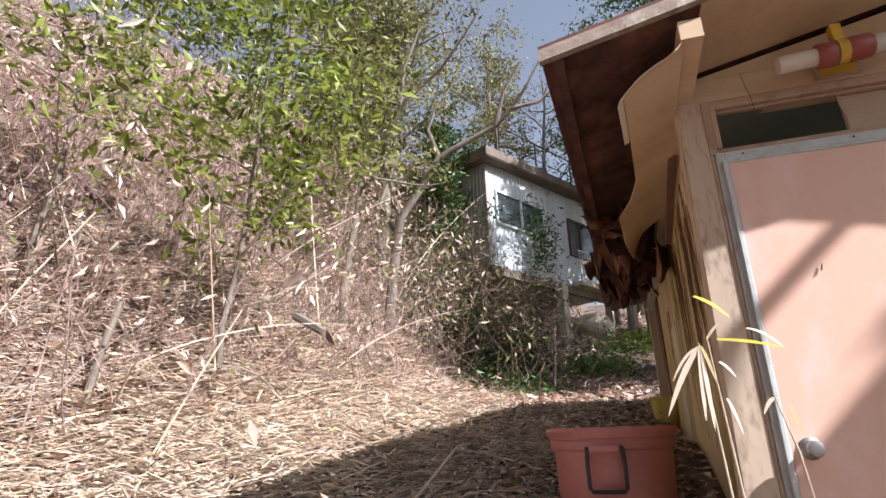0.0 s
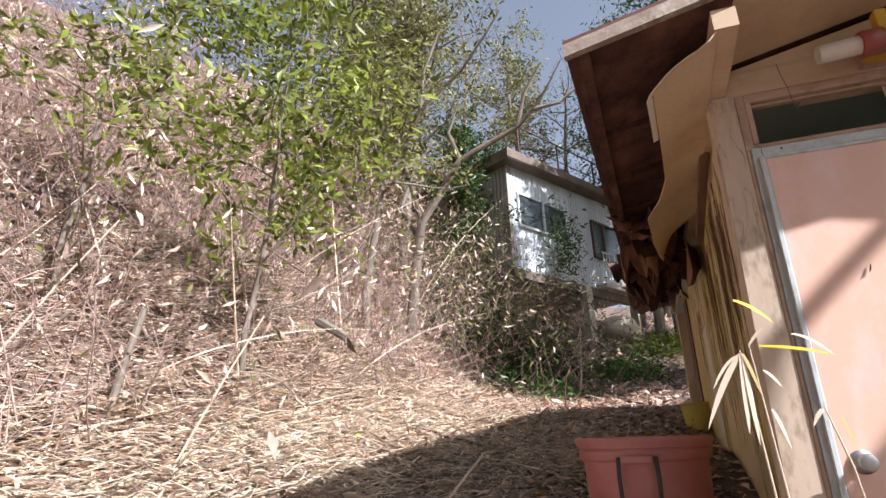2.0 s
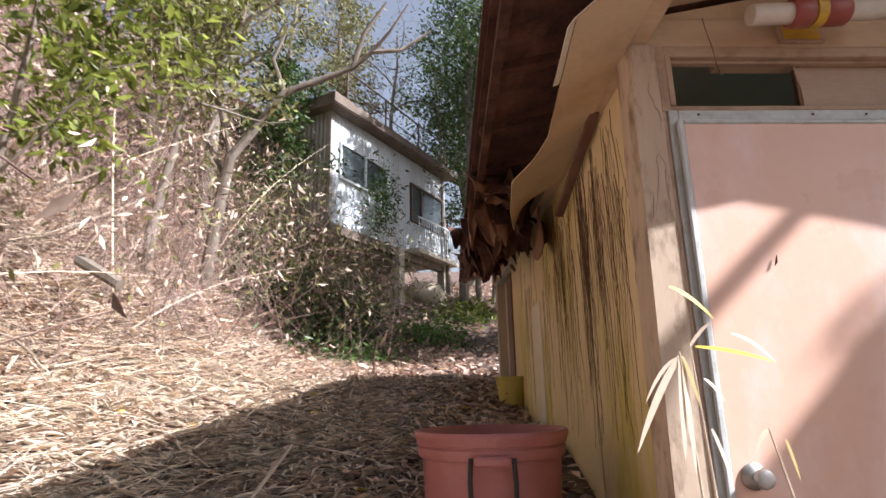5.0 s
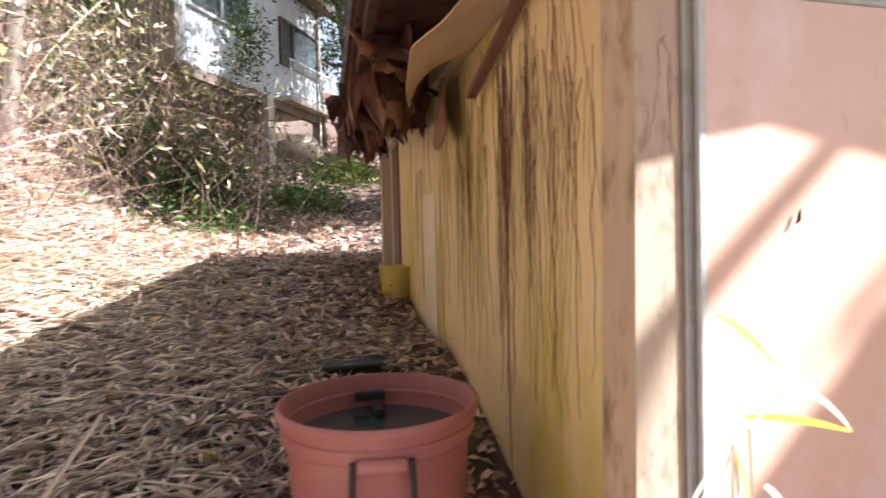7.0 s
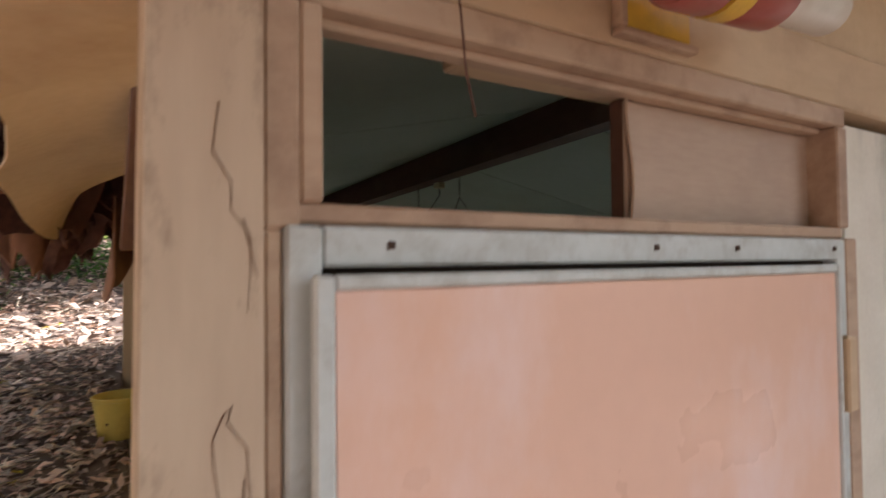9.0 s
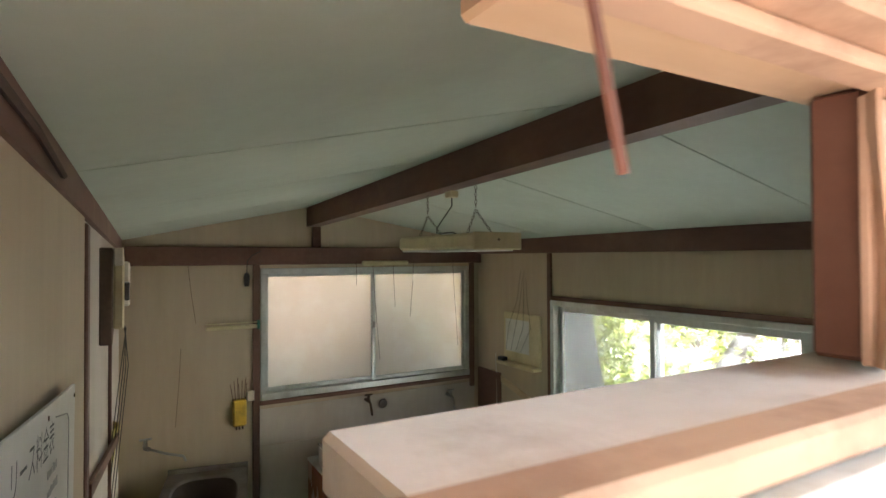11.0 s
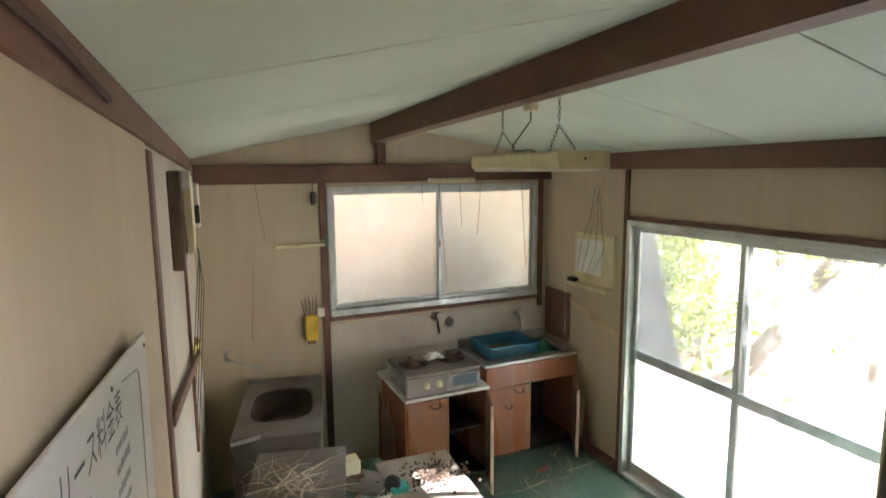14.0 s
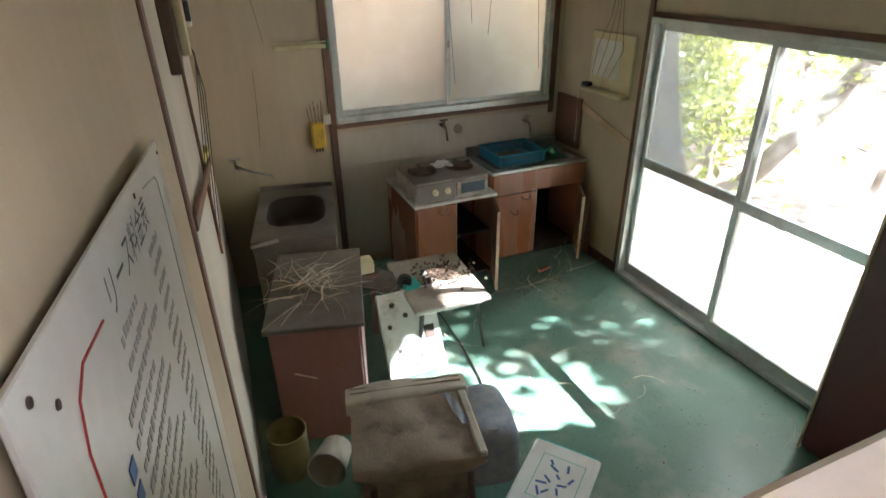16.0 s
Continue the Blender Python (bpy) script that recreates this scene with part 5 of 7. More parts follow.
# low table
tb = thing("low_table", (1.45, 2.9, F), "small low table with dirty top and black splayed legs", "table")
TM = Matrix.Translation((1.42, 2.83, 0)) @ Matrix.Rotation(radians(-3), 4, "Z")
part("tabletop", Shape().box((-0.235, -0.31, 0.318), (0.235, 0.31, 0.342), 0.008, TM), "table_top", tb, "stained laminate top")
part("apron", Shape().box((-0.2, -0.27, 0.285), (0.2, 0.27, 0.317), 0.003, TM), "white_board", tb)
for sx in (-1, 1):
    for sy in (-1, 1):
        part("leg", Shape().tube([TM @ Vector((sx * 0.17, sy * 0.23, 0.3)), TM @ Vector((sx * 0.21, sy * 0.27, F))], [0.016, 0.008], 10), "black_plastic", tb, "black tapered leg", smooth=True)
heap = Shape()
for i in range(420):
    a, rr_ = _r.uniform(0, 6.3), abs(_r.gauss(0, 0.085))
    c = TM @ Vector((0.06 + rr_ * math.cos(a) * 1.2, 0.05 + rr_ * math.sin(a), 0.3425))
    heap.box((c.x - 0.005, c.y - 0.004, c.z), (c.x + 0.005 + _r.random() * 0.005, c.y + 0.004, c.z + 0.004 + 0.012 * _r.random()), 0)
single("droppings", heap, "dirt", (1.5, 2.95, 0.343), "scatter of dark droppings on the table", "droppings", kind="stuff")
tp = thing("tape_dispenser", (1.2, 2.83, 0.345), "teal and black plastic tape reel on the table edge", "tape reel")
part("reel", Shape().tube([(1.2, 2.8, 0.385), (1.215, 2.83, 0.385)], 0.045, 22).tube([(1.205, 2.785, 0.385), (1.21, 2.79, 0.385)], 0.03, 18), "black_plastic", tp, smooth=True)
part("case", Shape().box((1.19, 2.76, 0.344), (1.29, 2.86, 0.38), 0.012), "teal_plastic", tp, "teal case")
single("grey_lid", Shape().box((-0.17, -0.11, -0.012), (0.17, 0.11, 0.012), 0.004, Matrix.Translation((1.05, 2.98, 0.36)) @ Matrix.Rotation(radians(-24), 4, "Z") @ Matrix.Rotation(radians(14), 4, "Y")), "dusty_steel", (1.05, 2.98, 0.35), "flat grey lid leaning on the table", "lid")
cb = thing("cream_box", (0.95, 3.0, 0.5), "small cream plastic box on a stool beside the basin", "box")
part("tray", Shape().box((0.9, 2.93, 0.42), (1.06, 3.03, 0.5), 0.006), "cream_plastic", cb)
part("stool", Shape().box((0.88, 2.92, 0.395), (1.08, 3.06, 0.418), 0.004).box((0.9, 2.94, F), (0.93, 2.97, 0.395), 0.002).box((1.03, 2.94, F), (1.06, 2.97, 0.395), 0.002).box((0.96, 3.02, F), (0.99, 3.05, 0.395), 0.002), "brown", cb)
# white perforated sheet leaning on the table
ws = thing("perforated_sheet", (1.15, 2.6, F), "white dented metal panel full of holes, leaning on the table", "metal panel")
A0, AU, AV = Vector((0.975, 2.46, F + 0.01)), Vector((0.352, 0.0, 0.0)), Vector((0.035, 0.33, 0.37))
AN = AU.cross(AV).normalized()
holes = [(0.25, 0.85, 0.05), (0.55, 0.88, 0.04), (0.75, 0.9, 0.055), (0.45, 0.7, 0.045), (0.82, 0.45, 0.0), (0.25, 0.3, 0.04), (0.6, 0.2, 0.045), (0.85, 0.75, 0.04), (0.15, 0.6, 0.04), (0.5, 0.1, 0.03)]
part("panel", Shape().prism([A0, A0 + AU, A0 + AU + AV, A0 + AV], AN * 0.012), "white_enamel", ws, "white enamelled steel")
# near-black discs and patch draw the shaded holes
for u, v, r in holes:
    if r:
        c = A0 + AU * u + AV * v + AN * 0.0125
        part("hole", Shape().tube([c - AN * 0.002, c + AN * 0.0015], r * 0.35, 14), "dark_inside", ws, "dark round hole")
    else:
        part("slot", Shape().prism([A0 + AU * (u - 0.1) + AV * (v - 0.08) + AN * 0.0122, A0 + AU * (u + 0.08) + AV * (v - 0.08) + AN * 0.0122, A0 + AU * (u + 0.08) + AV * (v + 0.08) + AN * 0.0122, A0 + AU * (u - 0.1) + AV * (v + 0.08) + AN * 0.0122], AN * 0.002), "dark_inside", ws, "dark square cut-out")
part("flange", Shape().prism([A0, A0 + AU * 0.04, A0 + AU * 0.04 + AV, A0 + AV], AN * 0.035), "white_enamel", ws, "turned-up edge")
# overturned chair
ch = thing("fallen_chair", (0.8, 1.7, F), "worn brown upholstered chair fallen over, stained fabric", "chair")
CM = Matrix.Translation((0.86, 1.69, 0.385)) @ Matrix.Rotation(radians(-13), 4, "Z") @ Matrix.Rotation(radians(-9), 4, "X")


def pad(name, lo, hi, m, material, seed, puff, label, parent):
    """A soft slab with swelling faces."""
    def fn(u, v):
        # wraps the slab: u round the section, v along x
        a = u * 2 * math.pi
        cx, cy = math.cos(a), math.sin(a)
        k = (abs(cx) ** 6 + abs(cy) ** 6) ** (-1 / 6)
        e = 1 - 0.12 * (abs(2 * v - 1) ** 6)
        hy, hz = (hi[1] - lo[1]) / 2, (hi[2] - lo[2]) / 2
        p = Vector((lo[0] + (hi[0] - lo[0]) * v, (lo[1] + hi[1]) / 2 + hy * cx * k * e, (lo[2] + hi[2]) / 2 + hz * cy * k * e + puff * (1 - (2 * v - 1) ** 2) * cy))
        p.z += 0.012 * noise.noise((p.x * 7 + seed, p.y * 7, p.z * 7))
        return m @ p
    sh = Shape().sheet(fn, 40, 20)
    n = len(sh.v)
    sh.f.append(tuple(range(0, 21 * 40, 21)))
    sh.f.append(tuple(range(20, 21 * 40, 21))[::-1])
    return part(name, sh, material, parent, label, smooth=True)


pad("backrest", (-0.27, -0.28, -0.04), (0.24, 0.18, 0.03), CM, "fabric", 1, 0.015, "brown woven backrest, stained and torn", ch)
pad("head_roll", (-0.29, 0.15, -0.035), (0.25, 0.29, 0.055), CM, "fabric_pale", 5, 0.005, "paler head roll with seams", ch)
part("seam", Shape().tube([CM @ Vector((x, 0.21 + 0.004 * math.sin(x * 9), 0.058)) for x in np.linspace(-0.27, 0.23, 12)], 0.004, 5), "fabric", ch)
part("seam", Shape().tube([CM @ Vector((x, 0.25 + 0.004 * math.sin(x * 9), 0.056)) for x in np.linspace(-0.27, 0.23, 12)], 0.004, 5), "fabric", ch)
part("side_band", Shape().box((0.2, -0.28, 0.02), (0.235, 0.15, 0.048), 0.008, CM), "fabric_pale", ch, "pale side band")
part("tear", Shape().sheet(lambda u, v: CM @ Vector((0.13 + 0.035 * u + 0.04 * v, 0.12 - 0.22 * v, 0.052 + 0.004 * math.sin(9 * v + 5 * u))), 5, 12, 0.003), "fabric_blue", ch, "torn cover showing blue cloth")
pad("seat", (-0.25, -0.05, -0.42), (0.22, 0.22, -0.06), CM, "fabric", 3, 0.02, "seat cushion on its side", ch)
pad("cushion", (0.2, -0.1, -0.3), (0.42, 0.3, -0.02), CM, "fabric_blue", 8, 0.02, "grey-blue patterned cushion", ch)
for sx in (-0.2, 0.17):
    part("leg", Shape().tube([CM @ Vector((sx, -0.26, -0.06)), CM @ Vector((sx, -0.3, -0.42))], 0.014, 8), "iron", ch, "dark metal leg")
# round tin, tub
tn = thing("round_tin", (0.36, 2.07, F), "yellowed round tin, open, on the floor", "tin")
part("body", Shape().lathe((0.36, 2.07, F), [(0.0, 0.0), (0.085, 0.0), (0.088, 0.005), (0.088, 0.24), (0.091, 0.243), (0.091, 0.25), (0.084, 0.25), (0.082, 0.01), (0.0, 0.01)], 32), "tin_gold", tn, smooth=True)
tub = thing("lying_tub", (0.56, 1.98, F), "dirty cream plastic tub lying on its side", "tub")
ts = Shape().lathe((0, 0, 0), [(0.0, 0.0), (0.07, 0.0), (0.085, 0.16), (0.09, 0.165), (0.082, 0.166), (0.066, 0.01), (0.0, 0.01)], 28)
tm = Matrix.Translation((0.57, 2.02, F + 0.1)) @ Matrix.Rotation(radians(-30), 4, "Z") @ Matrix.Rotation(radians(80), 4, "X")
ts.v = [tm @ Vector(p) for p in ts.v]
part("body", ts, "fabric_pale", tub, smooth=True)
# white foam lid with blue writing
lid = thing("foam_lid", (1.45, 1.55, F), "white foam box lid with blue handwriting and a green side", "box lid")
LM = Matrix.Translation((1.47, 1.5, F)) @ Matrix.Rotation(radians(38), 4, "Z")
part("slab", Shape().box((-0.27, -0.15, 0.0), (0.17, 0.17, 0.05), 0.012, LM), "paper", lid)
part("green_side", Shape().box((0.171, -0.14, 0.004), (0.176, 0.16, 0.042), 0.001, LM), "teal_plastic", lid, "pale green side")
part("border", Shape().box((-0.17, -0.1, 0.0503), (0.09, -0.097, 0.0512), 0, LM).box((-0.17, 0.1, 0.0503), (0.09, 0.103, 0.0512), 0, LM).box((-0.17, -0.097, 0.0503), (-0.167, 0.1, 0.0512), 0, LM).box((0.087, -0.097, 0.0503), (0.09, 0.1, 0.0512), 0, LM), "teal_plastic", lid, "thin green border")
for x, y, w, h, a in ((-0.13, 0.06, 0.05, 0.012, 0.5), (-0.12, 0.03, 0.04, 0.011, -0.7), (-0.08, 0.06, 0.012, 0.05, 0.2), (-0.05, 0.04, 0.045, 0.011, 0.9), (-0.1, -0.02, 0.04, 0.011, 0.4), (-0.06, -0.03, 0.012, 0.045, 0.3), (-0.02, 0.0, 0.03, 0.012, 0.8), (0.02, 0.03, 0.012, 0.05, -0.5), (0.04, -0.03, 0.045, 0.012, 0.2), (-0.02, -0.06, 0.04, 0.012, -0.4), (0.05, 0.05, 0.03, 0.012, 0.6)):
    part("brush_stroke", Shape().box((-w / 2, -h / 2, 0.0503), (w / 2, h / 2, 0.0513), 0, LM @ Matrix.Translation((x, y, 0)) @ Matrix.Rotation(a, 4, "Z")), "ink_blue", lid, "blue brush stroke")
# cable over the floor
single("floor_cable", Shape().tube([(1.36, 3.1, 0.3), (1.42, 3.0, 0.1), (1.5, 2.9, F + 0.01), (1.49, 2.6, F + 0.006), (1.46, 2.3, F + 0.006), (1.4, 2.0, F + 0.006), (1.36, 1.75, F + 0.006), (1.33, 1.55, F + 0.006), (1.2, 1.3, F + 0.006)], 0.006, 8), "rope", (1.46, 2.3, F), "black electric cable snaking over the floor", "cable", smooth=True)
# brown locker in the front corner
lk = thing("tall_locker", (2.8, 0.9, F), "tall dark reddish brown locker beside the sliding door", "locker")
part("carcass", Shape().box((2.68, 0.62, F), (2.93, 1.205, 1.62), 0.004), "locker_red", lk)
part("door", Shape().box((2.662, 0.63, F + 0.03), (2.678, 1.2, 1.6), 0.003), "locker_red", lk)
part("trim", Shape().box((2.656, 1.2, F), (2.672, 1.212, 1.625), 0.002), "cream_plastic", lk, "pale edge trim")
# hanging fluorescent lamp
lp = thing("hanging_lamp", (1.52, 1.9, 2.15), "yellowed fluorescent lamp box on chains under the beam, unlit", "ceiling lamp")
part("housing", Shape().box((1.42, 1.615, 2.115), (1.63, 2.26, 2.175), 0.01), "cream_plastic", lp, "yellowed plastic housing")
part("end_cap", Shape().box((1.415, 1.602, 2.112), (1.635, 1.6145, 2.178), 0.006), "cream_plastic", lp)
part("knob", Shape().lathe((1.525, 1.6, 2.15), [(0.0, -0.006), (0.006, 0.0), (0.0, 0.006)], 8), "iron", lp)
part("diffuser", Shape().box((1.435, 1.63, 2.107), (1.615, 2.25, 2.1148), 0.003), "white_board", lp)


def chain(parent, a, b, seed):
    sh = Shape()
    a, b = Vector(a), Vector(b)
    n = int((b - a).length / 0.014)
    d = (b - a).normalized()
    s = d.orthogonal().normalized()
    for i in range(n):
        c = a + d * (0.014 * (i + 0.5))
        q = s if i % 2 else d.cross(s)
        sh.tube([c - d * 0.008 - q * 0.003, c - d * 0.008 + q * 0.003, c + q * 0.005, c + d * 0.008 + q * 0.003, c + d * 0.008 - q * 0.003, c - q * 0.005, c - d * 0.008 - q * 0.003], 0.0011, 4)
    part("chain", sh, "iron", parent, "thin dark chain")


for y in (1.72, 2.12):
    chain(lp, (1.5, y, 2.365), (1.5, y, 2.27), 0)
    chain(lp, (1.5, y, 2.27), (1.46, y, 2.177), 1)
    chain(lp, (1.5, y, 2.27), (1.58, y, 2.177), 2)
part("plug", Shape().box((1.48, 1.88, 2.335), (1.52, 1.93, 2.364), 0.004), "cream_plastic", lp, "cream ceiling plug")
part("cord", Shape().tube([(1.5, 1.905, 2.335), (1.5, 1.905, 2.3), (1.49, 1.96, 2.25), (1.48, 2.0, 2.21), (1.49, 2.02, 2.19), (1.5, 1.98, 2.188), (1.52, 1.93, 2.19), (1.53, 1.9, 2.177)], 0.003, 6), "rope", lp, "black cord", smooth=True)
# small lamp over the window
wl = thing("window_lamp", (2.0, 3.86, 2.08), "small yellowed lamp strip above the window", "wall lamp")
part("body", Shape().box((1.86, 3.81, 2.022), (2.24, 3.849, 2.058), 0.008), "cream_plastic", wl)
# meter board on the west wall
mbd = thing("meter_board", (left_x(2.4), 2.4, 1.9), "dark board with a cream fuse panel and loose wires", "fuse board")
LX = left_x(2.4)
part("board", Shape().box((LX - 0.01, 2.0, 1.8), (LX + 0.028, 2.8, 2.12), 0.004), "meter_dark", mbd)
part("fuse_panel", Shape().box((LX + 0.029, 2.1, 1.84), (LX + 0.062, 2.6, 2.1), 0.006), "cream_plastic", mbd, "cream fuse panel")
part("breaker", Shape().box((LX + 0.063, 2.38, 1.92), (LX + 0.082, 2.47, 1.99), 0.003), "black_plastic", mbd, "black breaker")
part("cover", Shape().box((LX + 0.03, 2.62, 1.88), (LX + 0.085, 2.78, 2.07), 0.008), "pvc", mbd, "white cover box")
part("hook", Shape().box((LX + 0.03, 2.02, 2.06), (LX + 0.06, 2.08, 2.12), 0.004), "pvc", mbd)
for k in range(4):
    part("wire", Shape().tube([(LX + 0.04 + 0.004 * k, 2.45 + 0.09 * k, 1.86), (LX + 0.07, 2.5 + 0.06 * k, 1.8 - 0.02 * k), (LX + 0.05 + 0.01 * k, 2.52 + 0.05 * k, 1.62), (left_x(2.6) + 0.012, 2.55 + 0.03 * k, 1.3 - 0.12 * k)], 0.002, 5), "rope", mbd, "loose wire")
structure("cover_strip_west", Shape().box((left_x(2.6) + 0.001, 2.58, 0.9), (left_x(2.6) + 0.014, 2.62, 1.8), 0.002), "brown", "thin brown cover strip on the west wall", "trim")
structure("shelf_batten_west", Shape().box((0, 0, 0), (0.014, 1.3, 0.035), 0.002, Matrix.Translation((left_x(1.48) + 0.002, 1.48, 1.5)) @ Matrix.Rotation(radians(-2.5), 4, "Z") @ Matrix.Rotation(radians(-10), 4, "X")), "brown", "slanting brown batten on the west wall", "trim")
part("pipe", Shape().tube([(0.38, 2.75, 0.82), (0.52, 2.78, 0.82)], 0.01, 8), "steel", wbn, "short grey pipe")
# price sign
sg = thing("price_sign", (0.22, 0.75, 1.6), "white acrylic price sign with faded lettering hung askew on the wall", "sign")
SM = Matrix.Translation((left_x(0.755) + 0.022, 0.755, 1.626)) @ Matrix.Rotation(radians(-2.5), 4, "Z") @ Matrix.Rotation(radians(-5.5), 4, "X") @ Matrix.Scale(1.15, 4)
part("board", Shape().box((0.0, -0.438, -0.45), (0.004, 0.12, 0.241), 0.001, SM), "sign", sg, "glossy white board")
def sline(pts, w, material, label):
    part("border_line", Shape().tube([SM @ Vector((0.0044, y, z)) for y, z in pts], w, 4), material, sg, label)
sline([(-0.295, 0.202), (-0.35, 0.205), (-0.37, 0.195), (-0.38, 0.17), (-0.383, -0.42)], 0.0011, "ink_red", "thin red border line")
sline([(-0.05, 0.222), (0.04, 0.213), (0.052, 0.205), (0.056, 0.185), (0.05, -0.42)], 0.001, "ink_grey", "thin grey border line")
fc = bpy.data.curves.new("title", "FONT")
fc.body, fc.size, fc.align_x = "リース料金表", 0.036, "CENTER"
fo = bpy.data.objects.new("title", fc)
me = bpy.data.meshes.new_from_object(fo)
bpy.data.objects.remove(fo)
me.materials.append(M["ink"])
to = new("title", me)
to.parent = sg
to.matrix_local = Matrix.Translation(-Vector(sg.location)) @ SM @ Matrix.Translation((0.0048, -0.17, 0.192)) @ Matrix(((0, 0, 1, 0), (1, 0, 0, 0), (0, 1, 0, 0), (0, 0, 0, 1)))
tagged(to, "black lettering")
_r = random.Random(8)
for k in range(24):
    z = 0.172 - 0.0195 * k
    spans = [(-0.305 if k > 1 else -0.27, -0.2 + 0.03 * (k % 3), 0.01), (-0.1, -0.04, 0.008)]
    for y0, y1, w0 in spans:
        y = y0
        while y < y1:
            w = _r.uniform(0.5, 1.0) * w0
            part("text_mark", Shape().box((0.0042, y, z - 0.005 * _r.uniform(0.5, 1)), (0.0047, y + w, z + 0.005 * _r.uniform(0.4, 1)), 0, SM), "ink_grey", sg)
            y += w + _r.uniform(0.003, 0.006)
    if k > 2:
        part("marker", Shape().box((0.0042, -0.335, z - 0.0065), (0.0049, -0.321, z + 0.0065), 0, SM), "ink_blue", sg, "small blue square")
for y, z in ((-0.418, 0.228), (0.108, 0.227), (-0.394, 0.21), (-0.1, 0.228)):
    m = SM @ Matrix.Translation((0.004, y, z)) @ Matrix.Rotation(radians(90), 4, "Y")
    sc_ = Shape().lathe((0, 0, 0), [(0.0028, 0.0), (0.0026, 0.001), (0.0, 0.0014)], 10)
    sc_.v = [m @ Vector(p) for p in sc_.v]
    part("screw", sc_, "iron", sg)
# back wall bits
ph = thing("chopstick_holder", (1.0, 3.88, 1.05), "yellow plastic holder with sticks on the wall", "holder")
part("cup", Shape().box((0.94, 3.845, 0.945), (1.03, 3.895, 1.125), 0.014), "yellow_plastic", ph)
for k in range(7):
    part("stick", Shape().tube([(0.955 + k * 0.011, 3.87, 1.06), (0.925 + k * 0.018 + 0.006 * (k % 3), 3.872 - 0.004 * (k % 2), 1.23 + 0.02 * (k % 3))], 0.0025, 5), "brown", ph)
for k in range(3):
    part("foot", Shape().tube([(0.965 + k * 0.02, 3.87, 0.945), (0.965 + k * 0.02, 3.865, 0.92)], 0.006, 6), "iron", ph)
part("switch", Shape().box((1.035, 3.875, 1.1), (1.085, 3.9, 1.17), 0.004), "pvc", ph, "white switch plate")
tw = thing("towel_rail", (0.95, 3.87, 1.66), "yellowed plastic towel rail fixed to the wall", "towel rail")
part("rail", Shape().box((0.77, 3.86, 1.6), (1.1, 3.892, 1.627), 0.006).box((0.77, 3.85, 1.64), (1.1, 3.858, 1.647), 0.002), "cream_plastic", tw)
part("clip", Shape().box((1.1, 3.855, 1.593), (1.118, 3.895, 1.655), 0.003), "green_plastic", tw, "green end clip")
sw = thing("pull_switch", (1.05, 3.88, 2.0), "black hanging lamp socket on a cord", "socket")
part("socket", Shape().lathe((1.03, 3.86, 1.89), [(0.0, 0.0), (0.014, 0.0), (0.018, 0.02), (0.02, 0.07), (0.012, 0.09), (0.0, 0.092)], 14), "black_plastic", sw, smooth=True)
part("cord", Shape().tube([(1.03, 3.86, 1.98), (1.03, 3.845, 2.06), (1.06, 3.843, 2.1), (1.12, 3.843, 2.13)], 0.003, 6), "rope", sw)
for x, z, lab in ((1.91, 1.0, "rusty wall tap above the stove"), (2.63, 0.95, "grey wall tap above the sink")):
    t = thing("wall_tap", (x, 3.86, z), lab, "tap", group="wall taps")
    part("body", Shape().tube([(x, 3.892, z), (x, 3.83, z)], 0.014, 10).tube([(x, 3.84, z), (x, 3.835, z + 0.04)], 0.011, 10).tube([(x - 0.03, 3.835, z + 0.045), (x + 0.03, 3.835, z + 0.045)], 0.007, 8), "iron" if x < 2 else "steel", t, smooth=True)
    part("spout", Shape().tube([(x, 3.83, z), (x, 3.8, z - 0.01), (x + 0.004, 3.79, z - 0.06), (x + 0.01, 3.79, z - 0.1)], 0.009, 8), "iron" if x < 2 else "steel", t, smooth=True)
tmr = Shape().lathe((0, 0, 0), [(0.0, 0.0), (0.035, 0.0), (0.035, 0.008), (0.02, 0.012), (0.0, 0.012)], 20)
tmr.v = [Matrix.Translation((2.05, 3.892, 0.95)) @ Matrix.Rotation(radians(90), 4, "X") @ Vector(p) for p in tmr.v]
single("pipe_rosette", tmr, "dusty_steel", (2.05, 3.89, 0.95), "round grey rosette on the wall", "rosette", smooth=True)
# right wall bits
nb = thing("memo_holder", (2.93, 3.28, 1.45), "cream plastic memo holder with a small shelf and wires", "memo board")
part("back", Shape().box((2.925, 3.06, 1.27), (2.948, 3.5, 1.65), 0.006), "cream_plastic", nb)
part("paper", Shape().box((2.921, 3.18, 1.35), (2.924, 3.47, 1.6), 0.001), "paper", nb, "blank paper sheet")
part("shelf", Shape().box((2.86, 3.06, 1.245), (2.948, 3.52, 1.269), 0.005), "cream_plastic", nb)
part("pad", Shape().box((2.87, 3.44, 1.27), (2.92, 3.51, 1.3), 0.005), "black_plastic", nb, "black ink pad")
for k in range(4):
    part("wire", Shape().tube([(2.944, 3.3 - 0.02 * k, 1.98 - 0.06 * (k % 2)), (2.93, 3.33 - 0.04 * k, 1.75), (2.915, 3.42 - 0.09 * k, 1.55), (2.912, 3.45 - 0.06 * k, 1.36)], 0.0014, 5), "rope", nb, "thin wire")
single("slanting_batten", Shape().box((-0.006, -0.36, -0.025), (0.006, 0.36, 0.025), 0.003, Matrix.Translation((2.941, 3.34, 1.045)) @ Matrix.Rotation(radians(15), 4, "X")), "plate", (2.94, 3.34, 1.04), "slanting plain batten on the wall", "batten")
